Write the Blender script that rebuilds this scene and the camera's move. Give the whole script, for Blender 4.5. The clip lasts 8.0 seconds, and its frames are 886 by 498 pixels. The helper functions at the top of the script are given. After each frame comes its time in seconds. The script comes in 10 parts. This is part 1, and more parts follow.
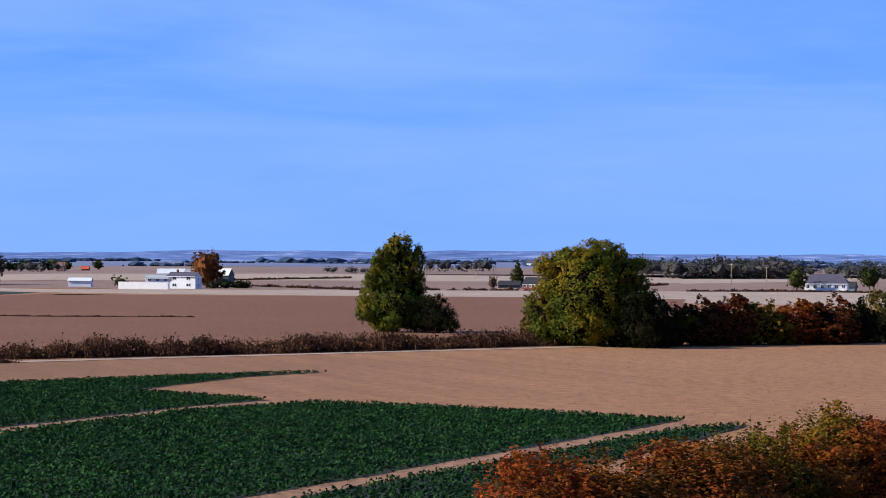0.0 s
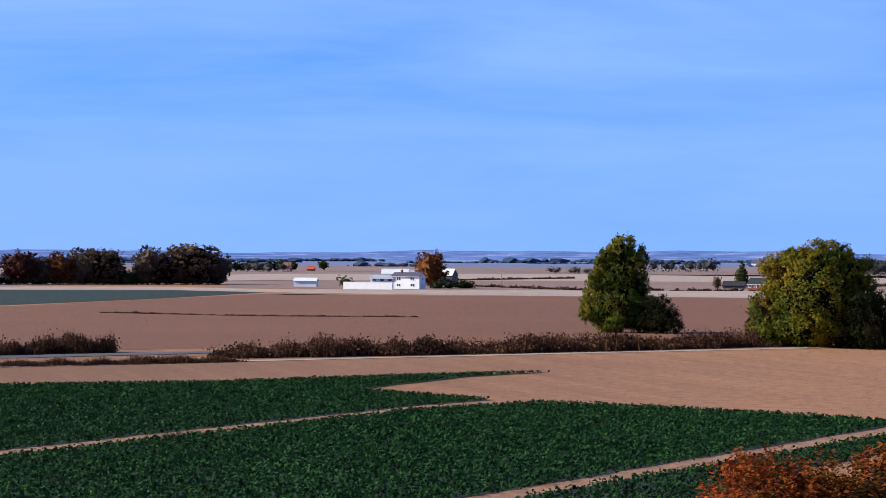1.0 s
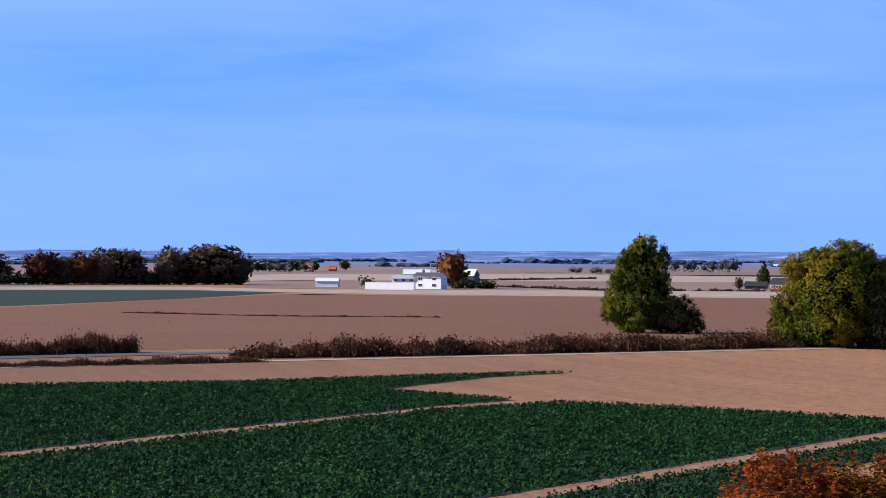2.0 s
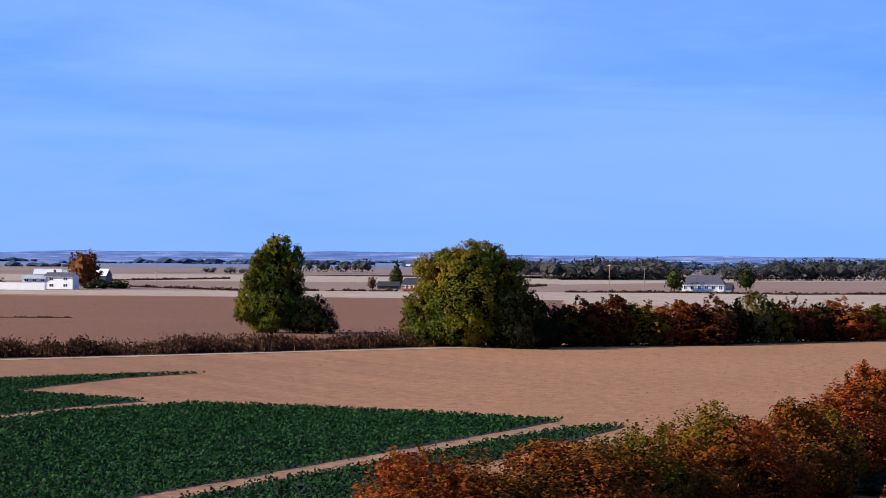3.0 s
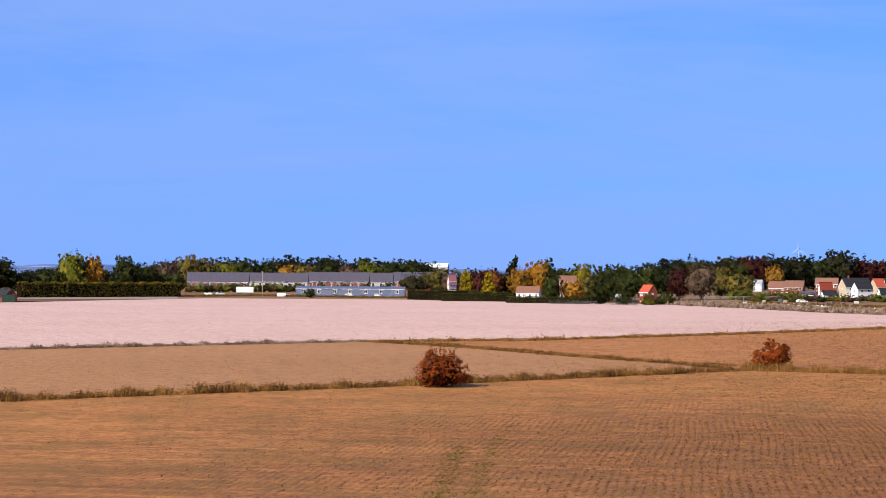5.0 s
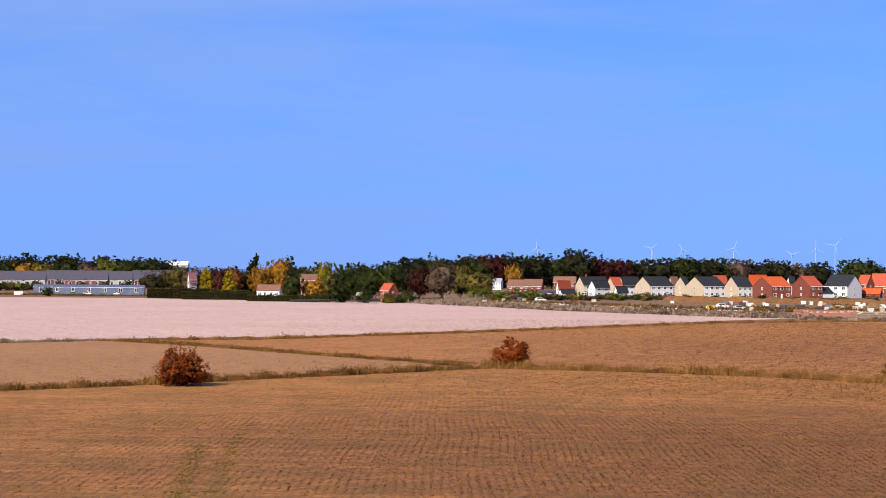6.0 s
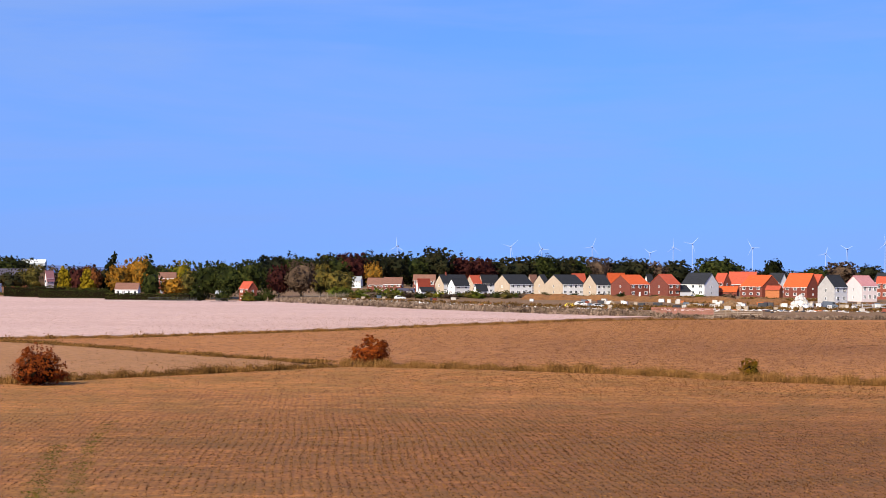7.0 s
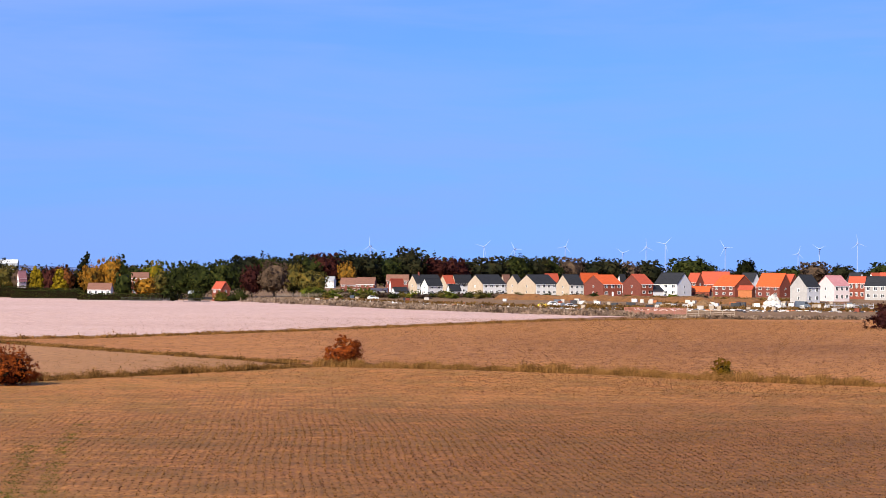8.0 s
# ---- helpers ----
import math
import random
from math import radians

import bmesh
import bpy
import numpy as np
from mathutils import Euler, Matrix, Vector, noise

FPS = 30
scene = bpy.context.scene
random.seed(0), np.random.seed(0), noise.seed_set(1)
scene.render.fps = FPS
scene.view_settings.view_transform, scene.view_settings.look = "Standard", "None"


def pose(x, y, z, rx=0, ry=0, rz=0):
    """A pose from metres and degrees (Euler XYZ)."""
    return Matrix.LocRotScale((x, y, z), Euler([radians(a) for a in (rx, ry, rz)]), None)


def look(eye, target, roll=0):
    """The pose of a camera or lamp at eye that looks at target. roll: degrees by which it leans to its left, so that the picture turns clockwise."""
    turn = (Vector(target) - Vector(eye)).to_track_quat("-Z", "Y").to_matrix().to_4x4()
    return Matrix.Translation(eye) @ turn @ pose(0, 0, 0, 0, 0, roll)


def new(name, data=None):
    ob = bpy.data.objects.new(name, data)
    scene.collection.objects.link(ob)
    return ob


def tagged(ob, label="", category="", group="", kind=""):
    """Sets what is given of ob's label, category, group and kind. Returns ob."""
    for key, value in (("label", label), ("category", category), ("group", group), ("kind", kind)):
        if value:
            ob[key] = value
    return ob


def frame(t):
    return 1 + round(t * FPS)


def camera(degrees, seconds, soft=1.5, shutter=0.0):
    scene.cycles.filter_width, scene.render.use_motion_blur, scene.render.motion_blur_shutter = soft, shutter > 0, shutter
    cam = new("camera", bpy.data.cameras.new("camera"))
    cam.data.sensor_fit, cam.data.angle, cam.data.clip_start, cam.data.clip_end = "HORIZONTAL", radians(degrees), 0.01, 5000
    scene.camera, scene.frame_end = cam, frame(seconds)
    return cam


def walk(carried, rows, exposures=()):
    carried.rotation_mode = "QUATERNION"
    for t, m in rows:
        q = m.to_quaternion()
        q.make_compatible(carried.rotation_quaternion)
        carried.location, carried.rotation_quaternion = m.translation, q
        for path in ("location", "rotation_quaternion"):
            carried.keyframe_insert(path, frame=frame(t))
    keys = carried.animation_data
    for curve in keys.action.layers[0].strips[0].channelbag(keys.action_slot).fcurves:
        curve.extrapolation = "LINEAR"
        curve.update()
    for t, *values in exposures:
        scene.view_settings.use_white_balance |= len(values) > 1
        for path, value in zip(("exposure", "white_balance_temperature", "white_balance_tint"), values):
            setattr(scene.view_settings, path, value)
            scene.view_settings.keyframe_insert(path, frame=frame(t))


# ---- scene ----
# The viewpoint: 12.5 m above the fields, turning where it hovers.
cam = camera(20.66, 8.0, soft=0.5)
EYE = 12.5
ROWS = [
    (0.0, -0.209, 0.139, -0.280),
    (0.5, 3.244, 0.129, -0.267),
    (1.0, 5.051, 0.121, -0.265),
    (1.2, 5.264, 0.121, -0.265),
    (2.3, 5.574, 0.125, -0.288),
    (2.5, 4.135, 0.125, -0.288),
    (2.7, 2.310, 0.144, -0.324),
    (2.8, -0.126, 0.154, -0.342),
    (2.9, -3.050, 0.164, -0.360),
    (3.0, -3.056, 0.174, -0.378),
    (3.1, -7.850, 0.196, -0.389),
    (3.2, -9.456, 0.218, -0.400),
    (3.3, -11.200, 0.239, -0.408),
    (3.4, -12.850, 0.260, -0.415),
    (3.5, -16.175, 0.281, -0.423),
    (3.6, -19.710, 0.305, -0.418),
    (3.7, -21.300, 0.329, -0.414),
    (3.8, -21.380, 0.353, -0.409),
    (3.9, -26.440, 0.377, -0.405),
    (4.0, -28.051, 0.401, -0.400),
    (4.1, -29.800, 0.417, -0.401),
    (4.2, -33.200, 0.434, -0.401),
    (4.3, -34.800, 0.450, -0.402),
    (4.4, -38.200, 0.467, -0.402),
    (4.5, -38.234, 0.483, -0.403),
    (4.6, -42.860, 0.492, -0.401),
    (4.7, -44.150, 0.502, -0.399),
    (4.8, -45.300, 0.511, -0.398),
    (4.9, -47.270, 0.521, -0.396),
    (5.0, -47.947, 0.530, -0.394),
    (5.1, -49.190, 0.534, -0.399),
    (5.2, -49.213, 0.538, -0.403),
    (6.3, -55.818, 0.536, -0.447),
    (6.5, -56.334, 0.537, -0.436),
    (7.0, -57.355, 0.519, -0.443),
    (7.5, -57.955, 0.524, -0.446),
    (8.0, -57.989, 0.523, -0.424),
]
walk(cam, [(t, pose(0, 0, EYE, 90 + pitch, roll, yaw)) for t, yaw, pitch, roll in ROWS],
     exposures=[(0.0, 1.11, 6220, 6), (1.0, 1.21, 6220, 7), (2.5, 1.19, 6220, 6), (3.5, 1.18, 6500, 8),
                (4.5, 1.02, 6550, 8), (6.5, 0.86, 6600, 8), (8.0, 0.97, 6600, 9)])

# ---- light ----
SUN_AZ, SUN_EL = 96.0, 29.0      # degrees left of the y axis, degrees high
world = bpy.data.worlds.new("sky")
scene.world = world
world.use_nodes = True
wn, wl = world.node_tree.nodes, world.node_tree.links
wn.clear()
w_out = wn.new("ShaderNodeOutputWorld")
w_bg = wn.new("ShaderNodeBackground")
w_sky = wn.new("ShaderNodeTexSky")
w_sky.sky_type = "NISHITA"
w_sky.sun_disc = False
w_sky.sun_elevation = radians(SUN_EL)
w_sky.sun_rotation = radians(-SUN_AZ)
w_sky.altitude = 0
w_sky.air_density, w_sky.dust_density, w_sky.ozone_density = 1.0, 0.0, 3.0
w_co = wn.new("ShaderNodeTexCoord")
# the clear blue reaches down to the horizon
w_map = wn.new("ShaderNodeMapping")
w_map.inputs["Location"].default_value = (0, 0, 0.22)
w_map.inputs["Scale"].default_value = (1, 1, 0.8)
w_tint = wn.new("ShaderNodeMix")
w_tint.data_type, w_tint.blend_type = "RGBA", "MULTIPLY"
w_tint.inputs["Factor"].default_value = 1.0
w_tint.inputs["B"].default_value = (0.66, 0.94, 1.56, 1)
# thin cirrus in flat bands
w_cm = wn.new("ShaderNodeMapping")
w_cm.inputs["Scale"].default_value = (2.6, 2.6, 13.0)
w_n = wn.new("ShaderNodeTexNoise")
w_n.inputs["Scale"].default_value = 1.3
w_n.inputs["Detail"].default_value = 5.0
w_n.inputs["Roughness"].default_value = 0.55
w_r = wn.new("ShaderNodeMapRange")
w_r.inputs["From Min"].default_value, w_r.inputs["From Max"].default_value = 0.40, 0.64
w_r.inputs["To Min"].default_value, w_r.inputs["To Max"].default_value = 0.0, 0.52
w_cl = wn.new("ShaderNodeMix")
w_cl.data_type = "RGBA"
w_cl.inputs["B"].default_value = (2.05, 3.35, 7.2, 1)
w_bg.inputs["Strength"].default_value = 0.07
wl.new(w_co.outputs["Generated"], w_map.inputs["Vector"])
wl.new(w_map.outputs["Vector"], w_sky.inputs["Vector"])
wl.new(w_sky.outputs["Color"], w_tint.inputs["A"])
wl.new(w_co.outputs["Generated"], w_cm.inputs["Vector"])
wl.new(w_cm.outputs["Vector"], w_n.inputs["Vector"])
wl.new(w_n.outputs["Fac"], w_r.inputs["Value"])
wl.new(w_r.outputs["Result"], w_cl.inputs["Factor"])
wl.new(w_tint.outputs["Result"], w_cl.inputs["A"])
w_sep = wn.new("ShaderNodeSeparateXYZ")
wl.new(w_co.outputs["Generated"], w_sep.inputs["Vector"])
w_cm2 = wn.new("ShaderNodeMapping")
w_cm2.inputs["Location"].default_value = (0.7, 0.3, 0.2)
w_cm2.inputs["Rotation"].default_value = (radians(9), radians(-6), radians(20))
w_cm2.inputs["Scale"].default_value = (3.0, 3.0, 22.0)
w_n2 = wn.new("ShaderNodeTexNoise")
w_n2.inputs["Scale"].default_value, w_n2.inputs["Detail"].default_value, w_n2.inputs["Roughness"].default_value = 1.0, 6.0, 0.6
w_n2.inputs["Distortion"].default_value = 0.5
w_r2 = wn.new("ShaderNodeMapRange")
w_r2.inputs["From Min"].default_value, w_r2.inputs["From Max"].default_value = 0.44, 0.62
w_r2.inputs["To Min"].default_value, w_r2.inputs["To Max"].default_value = 0.0, 0.55
w_cl2 = wn.new("ShaderNodeMix")
w_cl2.data_type = "RGBA"
w_cl2.inputs["B"].default_value = (2.05, 3.35, 7.2, 1)
w_hz = wn.new("ShaderNodeMapRange")
w_hz.inputs["From Min"].default_value, w_hz.inputs["From Max"].default_value = 0.0, 0.075
w_hz.inputs["To Min"].default_value, w_hz.inputs["To Max"].default_value = 0.6, 0.0
w_haze = wn.new("ShaderNodeMix")
w_haze.data_type = "RGBA"
w_haze.inputs["B"].default_value = (1.80, 3.02, 6.9, 1)
wl.new(w_co.outputs["Generated"], w_cm2.inputs["Vector"])
wl.new(w_cm2.outputs["Vector"], w_n2.inputs["Vector"])
wl.new(w_n2.outputs["Fac"], w_r2.inputs["Value"])
wl.new(w_r2.outputs["Result"], w_cl2.inputs["Factor"])
wl.new(w_cl.outputs["Result"], w_cl2.inputs["A"])
wl.new(w_sep.outputs["Z"], w_hz.inputs["Value"])
wl.new(w_hz.outputs["Result"], w_haze.inputs["Factor"])
wl.new(w_cl2.outputs["Result"], w_haze.inputs["A"])
wl.new(w_haze.outputs["Result"], w_bg.inputs["Color"])
wl.new(w_bg.outputs["Background"], w_out.inputs["Surface"])

sun = new("sun", bpy.data.lights.new("sun", "SUN"))
sun.data.energy, sun.data.angle, sun.data.color = 4.8, radians(0.53), (1.0, 0.9, 0.76)
_az, _el = radians(SUN_AZ), radians(SUN_EL)
sun.matrix_basis = look((-math.sin(_az) * math.cos(_el) * 50, math.cos(_az) * math.cos(_el) * 50, math.sin(_el) * 50 + 40), (0, 0, 40))


# ---- materials ----
def node_mat(name, rough=0.9):
    m = bpy.data.materials.new(name)
    m.use_nodes = True
    b = m.node_tree.nodes["Principled BSDF"]
    b.inputs["Roughness"].default_value = rough
    b.inputs["Specular IOR Level"].default_value = 0.25
    return m, m.node_tree.nodes, m.node_tree.links, b


def noise_tex(n, l, vec, scale, detail=4.0, rough=0.55):
    t = n.new("ShaderNodeTexNoise")
    t.inputs["Scale"].default_value, t.inputs["Detail"].default_value, t.inputs["Roughness"].default_value = scale, detail, rough
    l.new(vec, t.inputs["Vector"])
    return t.outputs["Fac"]


def ramp(n, l, fac, stops):
    r = n.new("ShaderNodeValToRGB")
    el = r.color_ramp.elements
    while len(el) < len(stops):
        el.new(0.5)
    for e, (p, c) in zip(el, stops):
        e.position, e.color = p, (*c, 1)
    l.new(fac, r.inputs["Fac"])
    return r.outputs["Color"]


def mix(n, l, fac, a, b, how="MIX"):
    x = n.new("ShaderNodeMix")
    x.data_type, x.blend_type = "RGBA", how
    for key, v in (("Factor", fac), ("A", a), ("B", b)):
        if isinstance(v, (int, float)):
            x.inputs[key].default_value = v
        elif isinstance(v, tuple):
            x.inputs[key].default_value = (*v, 1)
        else:
            l.new(v, x.inputs[key])
    return x.outputs["Result"]


def calc(n, l, op, a, b=0.0):
    x = n.new("ShaderNodeMath")
    x.operation = op
    for k, v in ((0, a), (1, b)):
        if isinstance(v, (int, float)):
            x.inputs[k].default_value = v
        else:
            l.new(v, x.inputs[k])
    return x.outputs[0]


def bump(n, l, b, height, strength, dist):
    x = n.new("ShaderNodeBump")
    x.inputs["Strength"].default_value, x.inputs["Distance"].default_value = strength, dist
    l.new(height, x.inputs["Height"])
    l.new(x.outputs["Normal"], b.inputs["Normal"])


def mapped(n, l, turn=0.0, scale=(1, 1, 1)):
    g = n.new("ShaderNodeNewGeometry")
    m = n.new("ShaderNodeMapping")
    m.vector_type = "TEXTURE"
    m.inputs["Rotation"].default_value = (0, 0, radians(turn))
    m.inputs["Scale"].default_value = tuple(1 / s for s in scale)
    l.new(g.outputs["Position"], m.inputs["Vector"])
    return m.outputs["Vector"]


def field_mat(name, dark, mid, light, turn=0.0, rows=(), clods=0.5, patch=0.02, rough=0.95, weedy=None, dark_patches=(), grain=0.7, coarse=0.8):
    """Soil or stubble: broad patches, clods, and drilled rows: for each set its turn, gap, strength and the round place where it shows."""
    m, n, l, b = node_mat(name, rough)
    flat = mapped(n, l)
    big = noise_tex(n, l, flat, patch, 4.0)
    streak = noise_tex(n, l, mapped(n, l, turn, (0.35, 0.02, 1)), 1.0, 4.0)
    fine = noise_tex(n, l, flat, 2.3, 7.0, 0.75)
    mottle = noise_tex(n, l, flat, 0.42, 5.0, 0.7)
    tone = calc(n, l, "ADD", calc(n, l, "MULTIPLY", big, 0.40), calc(n, l, "MULTIPLY", streak, 0.30))
    tone = calc(n, l, "ADD", tone, calc(n, l, "MULTIPLY", mottle, 0.30))
    base = ramp(n, l, tone, [(0.38, mid), (0.60, light)])
    stain = ramp(n, l, mottle, [(0.30, (1, 1, 1)), (0.46, (0, 0, 0))])
    base = mix(n, l, calc(n, l, "MULTIPLY", stain, clods * 0.8), base, dark)
    spots = ramp(n, l, fine, [(0.40, (0, 0, 0)), (0.50, (1, 1, 1))])
    col = mix(n, l, calc(n, l, "MULTIPLY", calc(n, l, "SUBTRACT", 1.0, spots), clods), base, dark)
    rel = noise_tex(n, l, flat, coarse, 7.0, 0.78)
    grit = ramp(n, l, rel, [(0.34, (0.42, 0.40, 0.38)), (0.5, (0.98, 0.98, 0.98)), (0.66, (1.5, 1.5, 1.5))])
    col = mix(n, l, grain, col, mix(n, l, 1.0, col, grit, "MULTIPLY"))
    h = calc(n, l, "ADD", fine, rel)
    if weedy:
        thin = noise_tex(n, l, mapped(n, l, turn, (0.10, 0.10, 1)), 1.0, 6.0, 0.72)
        col = mix(n, l, calc(n, l, "MULTIPLY", ramp(n, l, thin, [(0.43, (0, 0, 0)), (0.60, (1, 1, 1))]), 0.65), col, weedy)
    # round patches where the soil colour goes darker
    for wx, wy, near, far_off, amount in dark_patches:
        g = n.new("ShaderNodeNewGeometry")
        dd = n.new("ShaderNodeVectorMath")
        dd.operation = "DISTANCE"
        l.new(g.outputs["Position"], dd.inputs[0])
        dd.inputs[1].default_value = (wx, wy, 0)
        patch_fade = n.new("ShaderNodeMapRange")
        patch_fade.inputs["From Min"].default_value, patch_fade.inputs["From Max"].default_value = near, far_off
        patch_fade.inputs["To Min"].default_value, patch_fade.inputs["To Max"].default_value = amount, 0.0
        l.new(calc(n, l, "ADD", dd.outputs["Value"], calc(n, l, "MULTIPLY", calc(n, l, "SUBTRACT", streak, 0.5), far_off)), patch_fade.inputs["Value"])
        col = mix(n, l, patch_fade.outputs["Result"], col, dark)
    for row_turn, gap, amount, spot in rows:
        w = n.new("ShaderNodeTexWave")
        w.bands_direction = "X"
        w.inputs["Scale"].default_value = 0.314 / gap
        w.inputs["Distortion"].default_value = 3.0
        w.inputs["Detail"].default_value = 4.0
        w.inputs["Detail Scale"].default_value = 1.2
        l.new(mapped(n, l, row_turn), w.inputs["Vector"])
        broken = noise_tex(n, l, mapped(n, l, row_turn, (1.6, 0.5, 1)), 1.3, 5.0, 0.7)
        lines = calc(n, l, "MULTIPLY", ramp(n, l, w.outputs["Fac"], [(0.2, (1, 1, 1)), (0.55, (0, 0, 0))]), ramp(n, l, broken, [(0.42, (0, 0, 0)), (0.58, (1, 1, 1))]))
        lines = calc(n, l, "MULTIPLY", lines, amount)
        if spot:
            g = n.new("ShaderNodeNewGeometry")
            dist = n.new("ShaderNodeVectorMath")
            dist.operation = "DISTANCE"
            l.new(g.outputs["Position"], dist.inputs[0])
            dist.inputs[1].default_value = (spot[0], spot[1], 0)
            far = calc(n, l, "ADD", dist.outputs["Value"], calc(n, l, "MULTIPLY", calc(n, l, "SUBTRACT", big, 0.5), spot[3] * 1.2))
            fade = n.new("ShaderNodeMapRange")
            fade.inputs["From Min"].default_value, fade.inputs["From Max"].default_value = spot[2], spot[3]
            fade.inputs["To Min"].default_value, fade.inputs["To Max"].default_value = 1.0, 0.0
            l.new(far, fade.inputs["Value"])
            lines = calc(n, l, "MULTIPLY", lines, fade.outputs["Result"])
        # furrow shade is put into the colour as dark lines along the rows
        col = mix(n, l, lines, col, dark)
        h = calc(n, l, "SUBTRACT", h, lines)
    l.new(col, b.inputs["Base Color"])
    bump(n, l, b, h, 0.6, 0.12)
    return m


def plain_mat(name, c1, c2, scale=1.0, rough=0.8, bumpy=0.2, metal=0.0):
    m, n, l, b = node_mat(name, rough)
    v = mapped(n, l)
    f = calc(n, l, "ADD", calc(n, l, "MULTIPLY", noise_tex(n, l, v, scale, 6.0, 0.65), 0.6), calc(n, l, "MULTIPLY", noise_tex(n, l, v, scale * 0.17, 3.0), 0.4))
    l.new(ramp(n, l, f, [(0.35, c1), (0.65, c2)]), b.inputs["Base Color"])
    b.inputs["Metallic"].default_value = metal
    bump(n, l, b, f, bumpy, 0.05)
    return m


def leaf_mat(name, stops, patch=0.35, spread=0.5, plants=0.18):
    """Leaves: each leaf its own tint, in patches through the crown, and a tint for the whole plant."""
    m, n, l, b = node_mat(name, 0.75)
    g = n.new("ShaderNodeNewGeometry")
    o = n.new("ShaderNodeObjectInfo")
    f = calc(n, l, "ADD", calc(n, l, "MULTIPLY", g.outputs["Random Per Island"], spread * 0.55), calc(n, l, "MULTIPLY", noise_tex(n, l, mapped(n, l), patch, 2.0), 1.1))
    f = calc(n, l, "ADD", f, calc(n, l, "MULTIPLY", o.outputs["Random"], plants))
    f = calc(n, l, "SUBTRACT", f, plants * 0.5 + spread * 0.27 + 0.05)
    col = ramp(n, l, f, stops)
    l.new(col, b.inputs["Base Color"])
    b.inputs["Specular IOR Level"].default_value = 0.05
    thin = n.new("ShaderNodeBsdfTranslucent")
    l.new(col, thin.inputs["Color"])
    both = n.new("ShaderNodeMixShader")
    both.inputs["Fac"].default_value = 0.15
    l.new(b.outputs["BSDF"], both.inputs[1])
    l.new(thin.outputs["BSDF"], both.inputs[2])
    l.new(both.outputs["Shader"], n["Material Output"].inputs["Surface"])
    return m


def tile_mat(name, c1, c2, course=0.3, rough=0.8):
    """Roof or wall courses: level lines with each course a little different."""
    m, n, l, b = node_mat(name, rough)
    v = mapped(n, l)
    f = noise_tex(n, l, mapped(n, l, 0, (1, 1, 6)), 0.6, 5.0, 0.7)
    w = n.new("ShaderNodeTexWave")
    w.bands_direction = "Z"
    w.inputs["Scale"].default_value = 0.314 / course
    w.inputs["Distortion"].default_value = 0.4
    l.new(v, w.inputs["Vector"])
    col = ramp(n, l, f, [(0.3, c1), (0.7, c2)])
    col = mix(n, l, calc(n, l, "MULTIPLY", ramp(n, l, w.outputs["Fac"], [(0.05, (1, 1, 1)), (0.2, (0, 0, 0))]), 0.35), col, tuple(q * 0.45 for q in c1))
    l.new(col, b.inputs["Base Color"])
    bump(n, l, b, w.outputs["Fac"], 0.4, 0.03)
    return m


SOIL_MID = field_mat("harrowed_soil", (0.1141, 0.0506, 0.0175), (0.2956, 0.1340, 0.0460), (0.3492, 0.1638, 0.0614), turn=-40, clods=0.3)
SOIL_LEFT = field_mat("harvested_soil", (0.0717, 0.0314, 0.0131), (0.1844, 0.0837, 0.0342), (0.2253, 0.1046, 0.0456), turn=20, clods=0.22, dark_patches=((-65.9, 253.3, 10, 90, 0.6),))
SOIL_BROWN = field_mat("ploughed_soil", (0.0426, 0.0150, 0.0062), (0.1030, 0.0392, 0.0155), (0.1278, 0.0515, 0.0206), turn=70, clods=0.25)
STUBBLE = field_mat("pale_stubble", (0.3117, 0.1856, 0.1361), (0.4899, 0.3117, 0.2495), (0.5642, 0.3711, 0.3099), turn=-35, clods=0.4, grain=0.5, coarse=0.5)
STRAW = field_mat("straw_stubble", (0.1518, 0.1058, 0.0769), (0.2226, 0.1634, 0.1219), (0.2632, 0.1988, 0.1539), turn=60, clods=0.2, grain=0.5, coarse=0.12)
FAR_TAN = field_mat("far_tan_field", (0.0758, 0.0421, 0.0308), (0.1364, 0.0810, 0.0581), (0.1742, 0.1069, 0.0820), turn=80, clods=0.3, patch=0.008, grain=0.5, coarse=0.12)
FAR_DUN = field_mat("far_dun_field", (0.0613, 0.0456, 0.0406), (0.1226, 0.0809, 0.0658), (0.1838, 0.1165, 0.0911), turn=85, clods=0.3, patch=0.006, grain=0.5, coarse=0.12)
# the blue haze of distance is put into this ground colour
FAR_HAZED = field_mat("hazed_far_land", (0.0480, 0.0640, 0.1200), (0.0720, 0.0900, 0.1640), (0.1150, 0.1280, 0.2050), turn=80, clods=0.3, patch=0.004)
TRACK = field_mat("dirt_track", (0.0797, 0.0368, 0.0172), (0.1666, 0.0814, 0.0420), (0.2174, 0.1130, 0.0610), turn=0, clods=0.4)
# near-black green: shade between the crop leaves is put into the colour
GREEN_EARTH = field_mat("crop_earth_shade_toned", (0.0035, 0.0071, 0.0044), (0.0071, 0.0124, 0.0071), (0.0124, 0.0178, 0.0107), clods=0.4)
TEAL_CROP = field_mat("leafy_green_crop", (0.0014, 0.0044, 0.0017), (0.0038, 0.0127, 0.0049), (0.0056, 0.0178, 0.0064), turn=60, rows=((60, 1.5, 0.5, None),), clods=0.4)
GRASS_GREEN = field_mat("mown_grass", (0.0400, 0.0370, 0.0045), (0.0850, 0.0830, 0.0090), (0.1300, 0.1120, 0.0140), clods=0.4)
ROUGH = field_mat("rough_ground", (0.0550, 0.0285, 0.0120), (0.1540, 0.0808, 0.0315), (0.2420, 0.1377, 0.0638), clods=0.5, patch=0.05)
